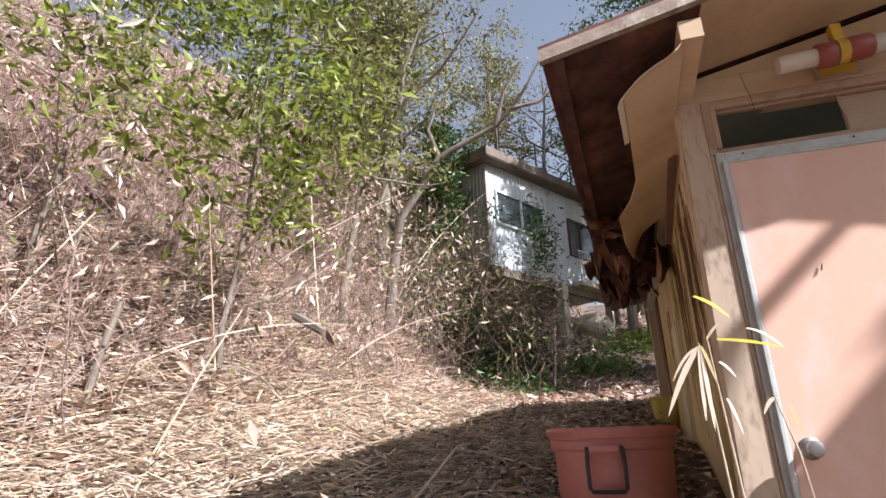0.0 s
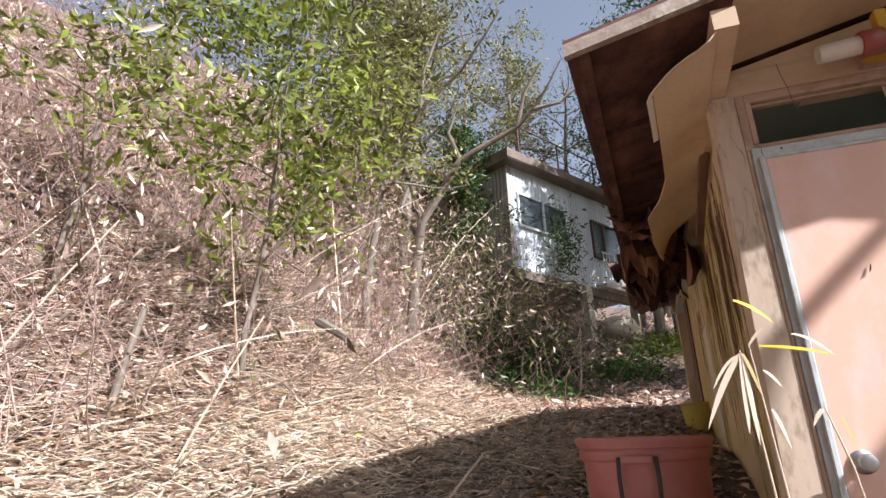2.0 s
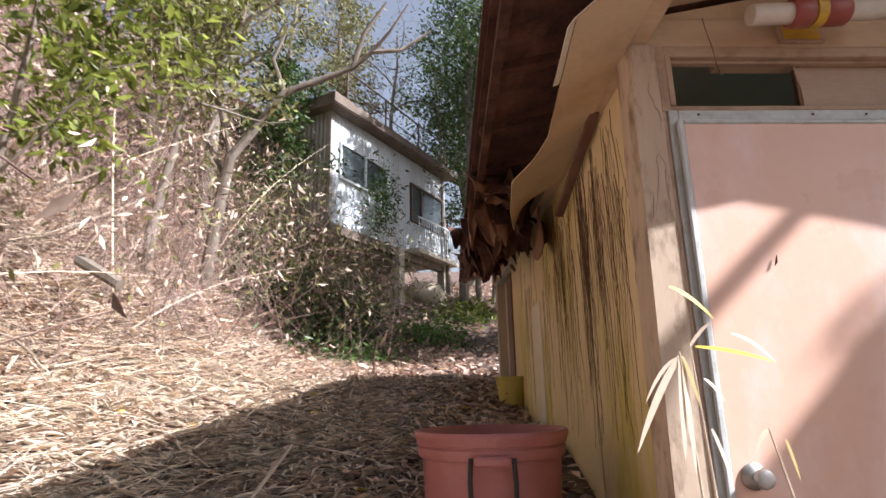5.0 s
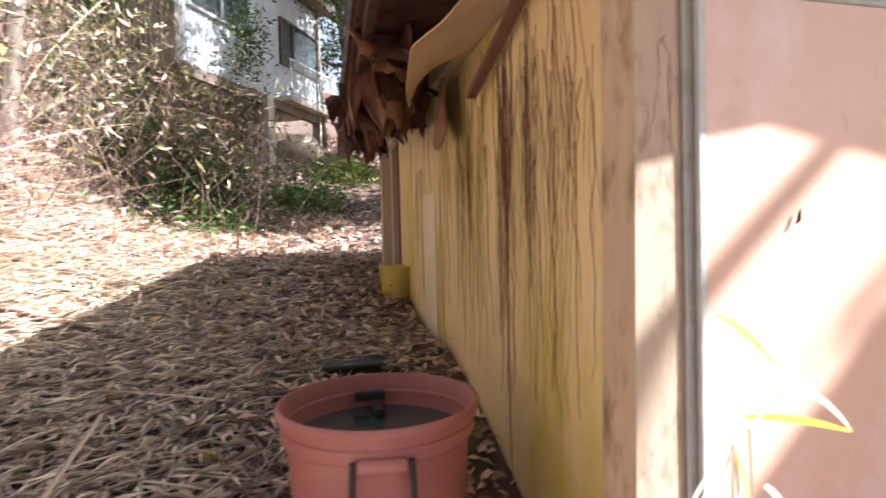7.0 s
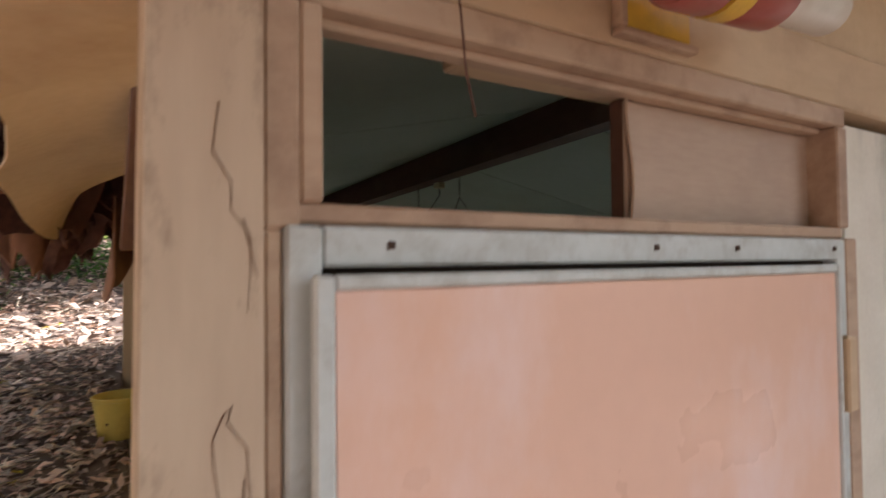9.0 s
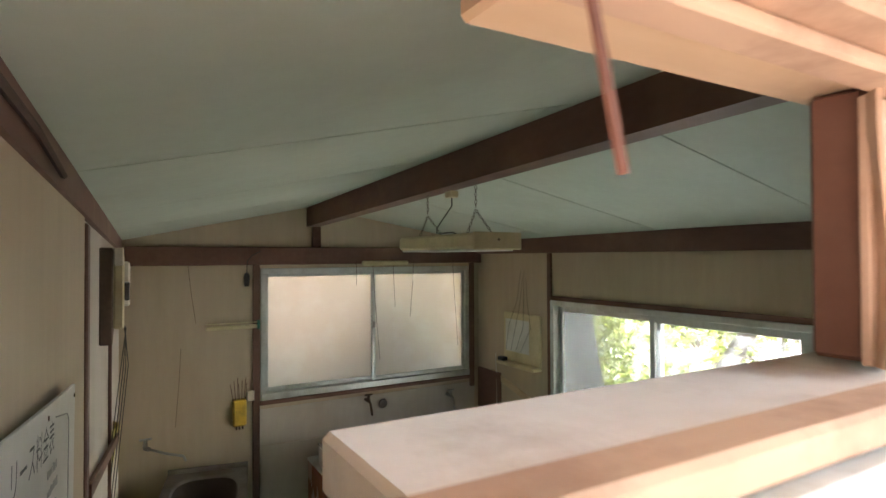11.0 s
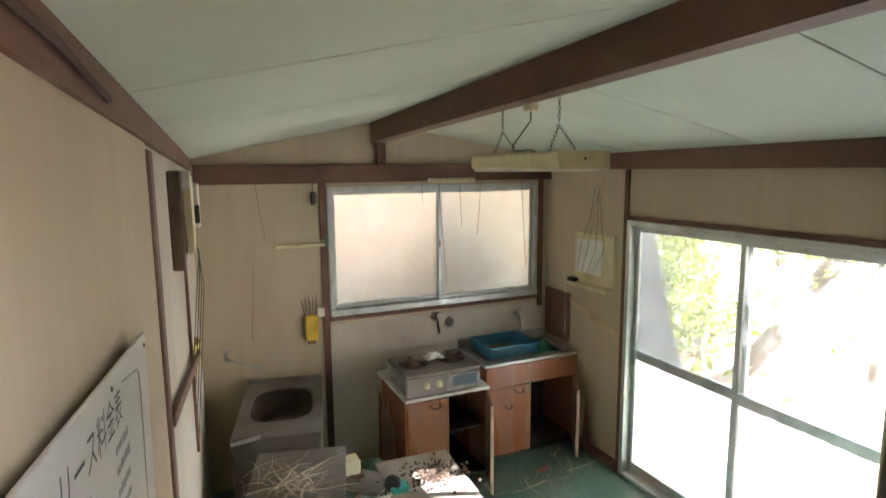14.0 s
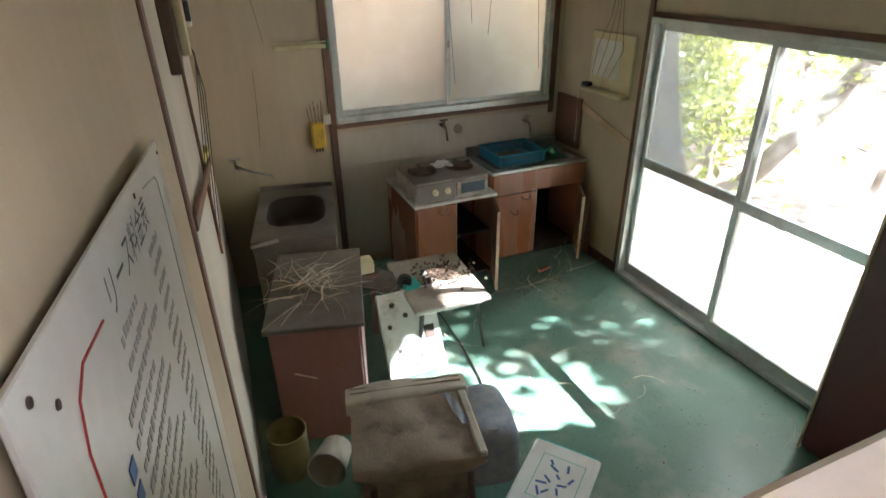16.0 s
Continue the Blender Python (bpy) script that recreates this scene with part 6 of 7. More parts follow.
single("hanging_string", Shape().tube([(2.93, 3.62, 1.3), (2.928, 3.6, 1.0), (2.926, 3.6, 0.82)], 0.004, 6), "pvc", (2.93, 3.6, 1.0), "white cord hanging in the corner", "string")
single("corner_board", Shape().box((2.925, 3.56, 0.76), (2.945, 3.88, 1.15), 0.003), "brown", (2.93, 3.7, 0.9), "dark brown splash board beside the sink", "board")
# loose wires and web strands before the window
for x, z0, z1, w in ((1.95, 2.07, 1.3, 0.06), (2.3, 2.06, 1.62, -0.03), (2.66, 2.1, 1.35, 0.05), (1.82, 2.06, 1.88, 0.0), (2.12, 2.06, 1.7, 0.02), (0.66, 2.05, 1.65, 0.05), (0.62, 1.5, 1.0, -0.03)):
    single("thin_strand", Shape().tube([(x, 3.85, z0), (x + w * 0.3, 3.845, z0 * 0.6 + z1 * 0.4), (x + w, 3.85, z1)], 0.0016, 4), "rotten", (x, 3.85, z1), "thin dry tendril hanging down", "tendril", group="dry tendrils")
# straw and stalks
def stalks(name, c, n, spread, ln, seed, label, z):
    r = random.Random(seed)
    sh = Shape()
    for i in range(n):
        a, l = r.uniform(0, 6.3), r.uniform(0.4, 1) * ln
        x, y = c[0] + r.gauss(0, spread), c[1] + r.gauss(0, spread)
        h = z + r.uniform(0.002, 0.03)
        b = r.uniform(-0.9, 0.9)
        pts = [(x + math.cos(a + b * t) * l * t, y + math.sin(a + b * t) * l * t, h + 0.06 * l * math.sin(3 * t) + r.uniform(0, 0.01)) for t in (0, 0.33, 0.66, 1)]
        k_ = 0.75 if ln > 0.25 else 0.6
        sh.tube(pts, [0.0024 * k_, 0.0022 * k_, 0.0016 * k_, 0.0008 * k_], 4)
    return single(name, sh, "straw", (c[0], c[1], z), label, "straw", kind="stuff")


stalks("straw_heap", (0.6, 2.5, 0.662), 75, 0.09, 0.3, 1, "dry straw on the cabinet top", 0.664)
stalks("floor_straw", (2.5, 3.05, F), 16, 0.22, 0.45, 2, "dry stalks scattered on the floor", F + 0.002)
stalks("floor_straw", (2.0, 2.3, F), 14, 0.4, 0.25, 3, "dry stalks scattered on the floor", F + 0.002)
stalks("panel_straw", (1.07, 2.75, 0.35), 18, 0.03, 0.16, 6, "nest of straw on the white panel", 0.33)
crumbs = Shape()
_r = random.Random(21)
for i in range(2600):
    x, y = (_r.uniform(1.1, 2.9), _r.uniform(1.0, 3.4)) if i % 3 == 0 else (_r.gauss(2.35, 0.25), _r.gauss(3.15, 0.12))
    if x > 2.92 or y > 3.44:
        continue
    s = _r.uniform(0.001, 0.0032) * (1.5 if i % 40 == 0 else 1)
    crumbs.box((x - s, y - s * 0.7, F), (x + s, y + s * 0.7, F + s * 0.8), 0)
single("floor_crumbs", crumbs, "dirt", (2, 2.2, F), "crumbs of dirt and plaster over the floor", "dirt", kind="stuff")
single("red_lighter", Shape().tube([(2.42, 3.2, F + 0.012), (2.52, 3.22, F + 0.012)], 0.012, 10), "red_plastic", (2.47, 3.21, F), "small pinkish red plastic tube on the floor", "tube", smooth=True)

# ---- vegetation ----
rng = np.random.default_rng(7)


def ground_many(x, y):
    return np.array([ground_z(a, b) for a, b in zip(x, y)])


def leaf_mesh(name, P, size, material, flat=0.0, narrow=0.45, droop=0.0, dirs=None):
    """Folded leaves, two faces each: P places, size lengths; flat 1 lays them down."""
    n = len(P)
    if dirs is None:
        d = rng.normal(size=(n, 3))
        d[:, 2] = d[:, 2] * (1 - flat) - droop
    else:
        d = dirs + rng.normal(size=(n, 3)) * 0.25
    d /= np.linalg.norm(d, axis=1)[:, None]
    u = rng.normal(size=(n, 3)) * (1 - 0.75 * flat)
    u[:, 2] += 2.2 * flat
    s = np.cross(d, u)
    s /= np.linalg.norm(s, axis=1)[:, None] + 1e-9
    nn = np.cross(s, d)
    L = size[:, None]
    a = P
    m = P + d * L * 0.45
    up = nn * L * 0.1 * rng.uniform(-0.6, 1.4, (n, 1))
    v = np.stack([a, m + s * L * narrow * 0.5 + up, P + d * L - nn * L * 0.08, m - s * L * narrow * 0.5 + up], 1).reshape(-1, 3)
    k = np.arange(n)[:, None] * 4
    f = np.concatenate([k + [0, 1, 2], k + [0, 2, 3]], 0)
    return fast_mesh(name, v, f, material)


def stem_mesh(name, A, D, length, bend, radius, material, seg=4, side=3):
    """Many thin tapered bent stems from A along D."""
    n = len(A)
    D = D / np.linalg.norm(D, axis=1)[:, None]
    b = np.cross(D, rng.normal(size=(n, 3)))
    b /= np.linalg.norm(b, axis=1)[:, None]
    c = np.cross(D, b)
    rows = []
    for i in range(seg + 1):
        t = i / seg
        ctr = A + D * (length * t)[:, None] + b * (bend * length * t * t)[:, None] - np.array([0, 0, 1]) * (0.25 * np.abs(bend) * length * t * t)[:, None]
        r = (radius * (1 - 0.85 * t))[:, None]
        for k in range(side):
            a = 2 * math.pi * k / side
            rows.append(ctr + (b * math.cos(a) + c * math.sin(a)) * r)
    V = np.stack(rows, 1)
    F = []
    for i in range(seg):
        for k in range(side):
            F.append((i * side + k, i * side + (k + 1) % side, (i + 1) * side + (k + 1) % side, (i + 1) * side + k))
    F = (np.arange(n)[:, None, None] * ((seg + 1) * side) + np.array(F)[None]).reshape(-1, 4)
    ends = A + D * length[:, None] + b * (bend * length)[:, None] - np.array([0, 0, 1]) * (0.25 * np.abs(bend) * length)[:, None]
    return fast_mesh(name, V.reshape(-1, 3), F, material), ends


def clear_of_shed(x, y):
    return ~((x > 0.1) & (y < 4.3) & (y > -0.6))


# leaf litter: near and far
n = 44000
x, y = rng.uniform(-4.6, 0.15, n), rng.uniform(-0.3, 8.5, n) ** 1.0
near = rng.uniform(0, 1, n) < 1.25 - 0.1 * y
x, y = x[near], y[near]
z = ground_many(x, y)
P = np.stack([x, y, z + rng.uniform(0.0, 0.03, len(x))], 1)
tagged(leaf_mesh("leaf_litter", P, rng.uniform(0.035, 0.095, len(x)), "leaf_dry", 0.75, 0.45), "brown curled fallen leaves covering the slope", "leaf litter", kind="stuff")
n = 26000
x, y = rng.uniform(-9, 3.0, n), rng.uniform(-2, 16, n)
k = clear_of_shed(x, y) & ~((x > -1.1) & (y < 0.1)) & ~((x > -4.2) & (y < 4.5))
x, y = x[k], y[k]
z = ground_many(x, y)
P = np.stack([x, y, z + rng.uniform(0.0, 0.05, len(x))], 1)
tagged(leaf_mesh("leaf_litter_far", P, rng.uniform(0.07, 0.17, len(x)), "leaf_dry", 0.7, 0.5), "dry leaves further up the bank", "leaf litter", kind="stuff")
# pale straw blades on the near slope
n = 19000
x, y = rng.uniform(-5.0, -0.2, n), rng.uniform(-0.4, 6.0, n)
k = rng.uniform(0, 1, n) < np.clip(0.1 + (-x - 0.4) * 0.33 - 0.05 * y + (y < 2.2) * 0.25, 0.04, 1)
x, y = x[k], y[k]
z = ground_many(x, y)
a = rng.uniform(0, 6.283, len(x))
D = np.stack([np.cos(a), np.sin(a), rng.uniform(0.0, 0.32, len(x))], 1)
o, _e = stem_mesh("dry_straw", np.stack([x, y, z + 0.012], 1), D, rng.uniform(0.12, 0.5, len(x)), rng.normal(0, 0.2, len(x)), rng.uniform(0.002, 0.006, len(x)), "straw", 3)
tagged(o, "pale dead bamboo-grass stalks matted on the slope", "straw", kind="stuff")

n = 20000
x, y = rng.uniform(-3.6, 0.0, n), rng.uniform(-0.4, 4.2, n)
k = rng.uniform(0, 1, n) < np.clip(0.3 + (-x - 0.4) * 0.6, 0.15, 1)
x, y = x[k], y[k]
P = np.stack([x, y, ground_many(x, y) + rng.uniform(0.01, 0.045, len(x))], 1)
tagged(leaf_mesh("bamboo_leaf_litter", P, rng.uniform(0.07, 0.17, len(x)), "straw", 0.85, 0.13), "pale dead bamboo-grass leaves strewn over the litter", "leaf litter", kind="stuff")
n = 60
x, y = rng.uniform(-2.6, -0.2, n), rng.uniform(0.2, 6, n)
P = np.stack([x, y, ground_many(x, y) + 0.04], 1)
tagged(leaf_mesh("yellow_fallen_leaves", P, rng.uniform(0.06, 0.1, n), "leaf_yellow", 0.85, 0.45), "fresh yellow fallen leaves", "leaves", kind="stuff")
# brush on the bank
def bank_points(n, d0, d1, y0, y1):
    y = rng.uniform(y0, y1, n)
    foot = -3.0 + 0.15 * np.clip(y, -3, 14)
    x = foot - rng.uniform(d0, d1, n) ** 1.0
    return x, y


x, y = bank_points(11500, 0.35, 7.5, -4, 14)
k = np.array([noise.noise((a * 0.9, b * 0.9, 5)) + 0.5 * noise.noise((a * 2.3, b * 2.3, 8)) for a, b in zip(x, y)]) > rng.uniform(-0.45, 0.25, len(x))
x, y = x[k], y[k]
z = ground_many(x, y)
D = np.stack([rng.normal(0.25, 0.45, len(x)), rng.normal(-0.1, 0.45, len(x)), rng.uniform(0.5, 1.3, len(x))], 1)
o, ends = stem_mesh("bank_brush", np.stack([x, y, z - 0.03], 1), D, rng.uniform(0.4, 2.0, len(x)), rng.normal(0, 0.35, len(x)), rng.uniform(0.003, 0.009, len(x)), "brush", 4)
tagged(o, "tangle of dead brown brush stems on the bank", "brush", kind="stuff")
xa, ya = bank_points(70, 0.3, 4.5, -2.5, 7)
o, _e = stem_mesh("arching_stems", np.stack([xa, ya, ground_many(xa, ya)], 1), np.stack([rng.normal(0.3, 0.4, 70), rng.normal(-0.1, 0.6, 70), rng.uniform(0.5, 1.1, 70)], 1), rng.uniform(1.2, 2.8, 70), rng.normal(0, 0.5, 70), rng.uniform(0.006, 0.012, 70), "straw", 8, 5)
tagged(o, "long pale arching dead canes over the brush", "canes", kind="stuff")
sub = rng.integers(0, len(ends), 9000)
o, e2 = stem_mesh("brush_twigs", ends[sub] + rng.normal(0, 0.12, (9000, 3)), rng.normal(0, 1, (9000, 3)) + [0, 0, 0.3], rng.uniform(0.2, 0.8, 9000), rng.normal(0, 0.4, 9000), rng.uniform(0.0015, 0.004, 9000), "brush_red", 3)
tagged(o, "fine dead twigs in the brush", "twigs", kind="stuff")
m = rng.integers(0, len(ends), 26000)
P = ends[m] + rng.normal(0, 0.3, (26000, 3))
tagged(leaf_mesh("brush_brown_leaves", P[:14000], rng.uniform(0.05, 0.13, 14000), "leaf_dry", 0, 0.3, 0.4), "withered brown leaves hanging in the brush", "dry leaves", kind="stuff")
P = P[14000:]
P = P[:7000]
tagged(leaf_mesh("brush_dry_leaves", P, rng.uniform(0.05, 0.15, len(P)), "straw", 0, 0.18, 0.4), "withered narrow leaves hanging in the brush", "dry leaves", kind="stuff")
m = rng.integers(0, len(ends), 9000)
P = ends[m] + rng.normal(0, 0.3, (9000, 3))
P = P[(P[:, 1] > 2.5) | (rng.uniform(0, 1, len(P)) < 0.35)]
tagged(leaf_mesh("brush_green_leaves", P, rng.uniform(0.05, 0.12, len(P)), "leaf_olive", 0, 0.4), "olive leaves scattered through the brush", "leaves", kind="stuff")


# trees
def tree(name, base, height, trunk_r, crown, n_leaf, leaf_size, leaf_material, label, seed, limbs=9, spread=0.5, lean=(0, 0), bare=False, twigs=5, narrow=0.4, crown_from=0.4):
    """A tapered leaning trunk, limbs that fork twice, and leaves clustered along the twigs."""
    r = random.Random(seed)
    b = Vector(base)
    b.z = ground_z(b.x, b.y) - 0.1
    t = thing(name, b, label, "tree")
    top = b + Vector((lean[0], lean[1], height))
    path = [b.lerp(top, k / 7) + Vector((math.sin(k * 1.3 + seed) * 0.05 * height / 3, math.cos(k * 1.7 + seed) * 0.05 * height / 3, 0)) * (k > 0) for k in range(8)]
    part("trunk", Shape().tube(path, [trunk_r * (1 - 0.75 * k / 7) for k in range(8)], 10), "bark", t, smooth=True)
    tips = []
    for i in range(limbs):
        f = crown_from + (0.98 - crown_from) * (i + r.random()) / limbs
        o = path[min(6, int(f * 7))].lerp(path[min(7, int(f * 7) + 1)], f * 7 % 1)
        a = i * 2.4 + r.uniform(-0.4, 0.4)
        ln = crown * r.uniform(0.6, 1.1) * (1.15 - 0.5 * f)
        d = Vector((math.cos(a), math.sin(a), r.uniform(0.15, 0.8))).normalized()
        pts, q = [o], o.copy()
        for k in range(5):
            d = (d + Vector((r.gauss(0, 0.22), r.gauss(0, 0.22), r.gauss(0.05, 0.18)))).normalized()
            q = q + d * ln / 5
            pts.append(q.copy())
        r0 = trunk_r * (1 - 0.75 * f) * 0.55
        lb = part("limb", Shape().tube(pts, [max(0.004, r0 * (1 - 0.16 * k)) for k in range(6)], 7), "bark", t, smooth=True)
        tw = Shape()
        for j in range(twigs):
            s = pts[r.randint(1, 5)]
            dd = Vector((r.gauss(0, 1), r.gauss(0, 1), r.gauss(0.3, 0.7))).normalized()
            w = [s]
            for k in range(4):
                dd = (dd + Vector((r.gauss(0, 0.3), r.gauss(0, 0.3), r.gauss(0, 0.3)))).normalized()
                w.append(w[-1] + dd * ln * 0.14)
                tips.append(w[-1])
            tw.tube(w, [max(0.0025, r0 * 0.3 * (1 - 0.2 * k)) for k in range(5)], 4)
            if bare:
                for k in range(3):
                    e = w[r.randint(1, 4)]
                    dd2 = Vector((r.gauss(0, 1), r.gauss(0, 1), r.gauss(0.5, 0.6))).normalized()
                    tw.tube([e, e + dd2 * ln * 0.12, e + dd2 * ln * 0.22 + Vector((r.gauss(0, 0.05), r.gauss(0, 0.05), 0.05))], [0.006, 0.004, 0.0015], 3)
        tagged(part("twig_spray", tw, "bark", lb), kind="stuff")
    if n_leaf:
        T = np.array([tuple(p) for p in tips])
        m = rng.integers(0, len(T), n_leaf)
        P = T[m] + rng.normal(0, crown * 0.085 * spread * 2, (n_leaf, 3))
        lo = leaf_mesh("crown", P - np.array(b), rng.uniform(0.6, 1.2, n_leaf) * leaf_size, leaf_material, 0.25, narrow, 0.2)
        lo.parent = t
    return t


tree("broadleaf_shrub", (-3.4, 1.9, 0), 3.4, 0.03, 1.5, 3000, 0.13, "leaf_green", "young broadleaf tree with glossy yellow-green leaves", 3, limbs=15, lean=(0.6, -0.4), crown_from=0.3, narrow=0.36)
tree("broadleaf_shrub", (-4.4, 0.9, 0), 3.4, 0.028, 1.3, 1100, 0.12, "leaf_green", "young broadleaf tree leaning over the brush", 9, limbs=10, lean=(0.5, -0.2), crown_from=0.35, narrow=0.36)
tree("evergreen_tree", (-5.2, 7.5, 0), 6.5, 0.16, 2.6, 11000, 0.13, "leaf_olive", "evergreen tree with an open crown on the ridge", 4, limbs=16)
tree("evergreen_tree", (-7.6, 4.5, 0), 6.0, 0.15, 2.6, 10000, 0.13, "leaf_green", "leafy evergreen high on the bank", 5, limbs=15)
tree("evergreen_tree", (-9.0, 0.5, 0), 5.5, 0.15, 2.6, 8000, 0.13, "leaf_olive", "evergreen among the brush high on the bank", 6, limbs=14)
tree("evergreen_tree", (0.9, 15.5, 0), 10.0, 0.2, 2.6, 12000, 0.16, "leaf_dark", "tall dark evergreen beyond the cabin", 7, limbs=22, crown_from=0.15)
tree("evergreen_tree", (2.6, 13.0, 0), 11.0, 0.2, 2.8, 12000, 0.16, "leaf_dark", "tall dark evergreen behind the shed", 8, limbs=20, crown_from=0.3)
tree("evergreen_tree", (-3.2, 15.5, 0), 8.5, 0.16, 2.2, 7000, 0.15, "leaf_olive", "olive evergreen behind the cabin", 10, limbs=14)
tree("evergreen_tree", (-4.3, 7.4, 0), 6.0, 0.12, 2.3, 6500, 0.12, "leaf_olive", "olive evergreen reaching over the cabin", 31, limbs=16, lean=(0.7, -0.5))
tree("evergreen_shrub", (-3.2, 8.5, 0), 4.3, 0.08, 1.3, 6500, 0.11, "leaf_dark", "evergreen shrub at the cabin corner", 32, limbs=13, crown_from=0.3)
tree("bare_tree", (-5.6, 6.0, 0), 6.5, 0.1, 2.6, 500, 0.09, "leaf_olive", "bare grey winter tree above the brush", 33, limbs=12, bare=True, twigs=7)
tree("bare_tree", (-1.4, 14.8, 0), 8.5, 0.11, 2.8, 500, 0.09, "leaf_olive", "bare winter tree against the sky", 12, limbs=12, bare=True, twigs=7)
tree("bare_tree", (-3.9, 11.5, 0), 7.5, 0.1, 2.6, 700, 0.09, "leaf_olive", "bare winter tree behind the cabin roof", 13, limbs=11, bare=True, twigs=7)
# pale crooked limb before the cabin
cl = thing("crooked_tree", (-3.3, 5.6, ground_z(-3.3, 5.6)), "pale crooked bare tree leaning over the bank before the cabin", "tree")
part("trunk", Shape().tube([(-3.4, 5.7, ground_z(-3.4, 5.7) - 0.1), (-3.2, 5.5, 3.6), (-3.06, 5.37, 4.22), (-2.7, 5.3, 4.65), (-2.36, 5.21, 5.06), (-2.05, 5.22, 5.2), (-1.74, 5.22, 5.32), (-1.45, 5.18, 5.42), (-1.19, 5.13, 5.63), (-0.95, 5.0, 5.85), (-0.7, 4.9, 6.2)], [0.09, 0.08, 0.07, 0.06, 0.05, 0.045, 0.04, 0.034, 0.028, 0.02, 0.01], 9), "bark", cl, smooth=True)
for pts in (((-3.06, 5.37, 4.22), (-3.17, 4.9, 5.1), (-2.8, 4.7, 5.75), (-2.12, 4.58, 6.15), (-1.7, 4.4, 6.5), (-1.45, 4.33, 6.8)), ((-2.8, 4.7, 5.75), (-2.7, 4.6, 6.3), (-2.4, 4.5, 6.9)), ((-1.45, 5.18, 5.42), (-1.3, 5.1, 5.9), (-1.0, 5.0, 6.3)), ((-2.36, 5.21, 5.06), (-2.5, 5.1, 5.5), (-2.3, 5.0, 5.9)), ((-3.1, 5.45, 3.9), (-3.5, 5.6, 4.6), (-3.3, 5.7, 5.3), (-3.0, 5.8, 5.8)), ((-1.19, 5.13, 5.63), (-0.8, 5.2, 5.7), (-0.4, 5.2, 6.0))):
    part("limb", Shape().tube(pts, [0.038 * (1 - 0.8 * k / len(pts)) for k in range(len(pts))], 7), "bark", cl, smooth=True)
# slim trunks between the cabin and the shed
for bx_, by_, tx, ty, r0 in ((0.35, 10.6, 0.75, 10.9, 0.1), (0.75, 11.4, 0.6, 11.8, 0.07), (1.1, 11.0, 1.5, 11.2, 0.06), (0.1, 12.4, -0.1, 12.6, 0.06)):
    g = ground_z(bx_, by_)
    st_ = thing("slim_tree", (bx_, by_, g), "slim dark evergreen trunk on the slope behind the shed", "tree")
    part("trunk", Shape().tube([(bx_ + (tx - bx_) * k / 5 + 0.05 * math.sin(k * 2 + bx_ * 9), by_ + (ty - by_) * k / 5, g - 0.1 + 1.3 * k) for k in range(6)], [r0 * (1.15 - 0.11 * k) for k in range(6)], 9), "bark", st_, smooth=True)
    P = np.array([tx, ty, g + 5.2]) + rng.normal(0, 1, (2200, 3)) * [0.6, 0.6, 1.3]
    lo = leaf_mesh("crown", P - np.array([bx_, by_, g]), rng.uniform(0.07, 0.16, 2200), "leaf_dark", 0.2, 0.35, 0.2)
    lo.parent = st_
# leafy crown beside it
tree("evergreen_shrub", (-3.6, 4.6, 0), 4.2, 0.07, 1.6, 4200, 0.11, "leaf_olive", "leafy evergreen shrub before the cabin", 15, limbs=12, lean=(0.3, 0.2), crown_from=0.45)
# unseen trees east of the shed, added to cast shadow on door and floor
tree("shade_tree", (8.2, -1.2, 0), 5.45, 0.12, 1.7, 22000, 0.15, "leaf_green", "unseen leafy tree added to shade the room floor", 21, limbs=14)
tree("shade_tree", (6.6, -2.3, 0), 6.32, 0.1, 0.9, 12000, 0.15, "leaf_green", "unseen dense tree added to shade the lower door", 22, limbs=16, crown_from=0.25)
# unseen fork; limbs set along the sun ray to band the door with shadow
fk = thing("shadow_fork_tree", (3.7, -2.4, ground_z(3.7, -2.4)), "unseen forked bare tree added to cast diagonal door shadows", "tree")
part("trunk", Shape().tube([(3.7, -2.4, ground_z(3.7, -2.4) - 0.1), (3.65, -2.1, 1.6), (3.68, -1.75, 2.9), (3.75, -1.6, 3.6)], [0.13, 0.11, 0.095, 0.085], 10), "bark", fk, smooth=True)
part("limb", Shape().tube([(3.75, -1.6, 3.58), (3.8, -1.53, 4.1), (3.92, -1.5, 4.46), (4.155, -1.5, 4.675), (4.335, -1.5, 4.835), (4.7, -1.5, 5.2)], [0.045, 0.04, 0.035, 0.032, 0.03, 0.02], 9), "bark", fk, smooth=True)
part("limb", Shape().tube([(3.75, -1.6, 3.55), (4.05, -1.52, 3.97), (4.365, -1.5, 4.285), (4.555, -1.5, 4.465), (4.835, -1.5, 4.735), (5.2, -1.5, 5.1)], [0.075, 0.075, 0.07, 0.068, 0.06, 0.04], 9), "bark", fk, smooth=True)
tree("shade_tree", (8.3, 0.9, 0), 7.6, 0.14, 2.2, 24000, 0.16, "leaf_green", "unseen leafy tree added to shade the room floor", 23, limbs=14)
# two evergreens added behind the shed to keep sun off cabin and thicket
tree("evergreen_tree", (3.9, 8.8, 0), 11.5, 0.2, 2.8, 20000, 0.19, "leaf_dark", "tall evergreen behind the shed, added to shade the cabin", 41, limbs=20, crown_from=0.45)
tree("evergreen_tree", (3.5, 5.7, 0), 9.0, 0.14, 2.0, 13000, 0.15, "leaf_dark", "dark evergreen behind the shed, added to shade the thicket", 51, limbs=20, crown_from=0.42)
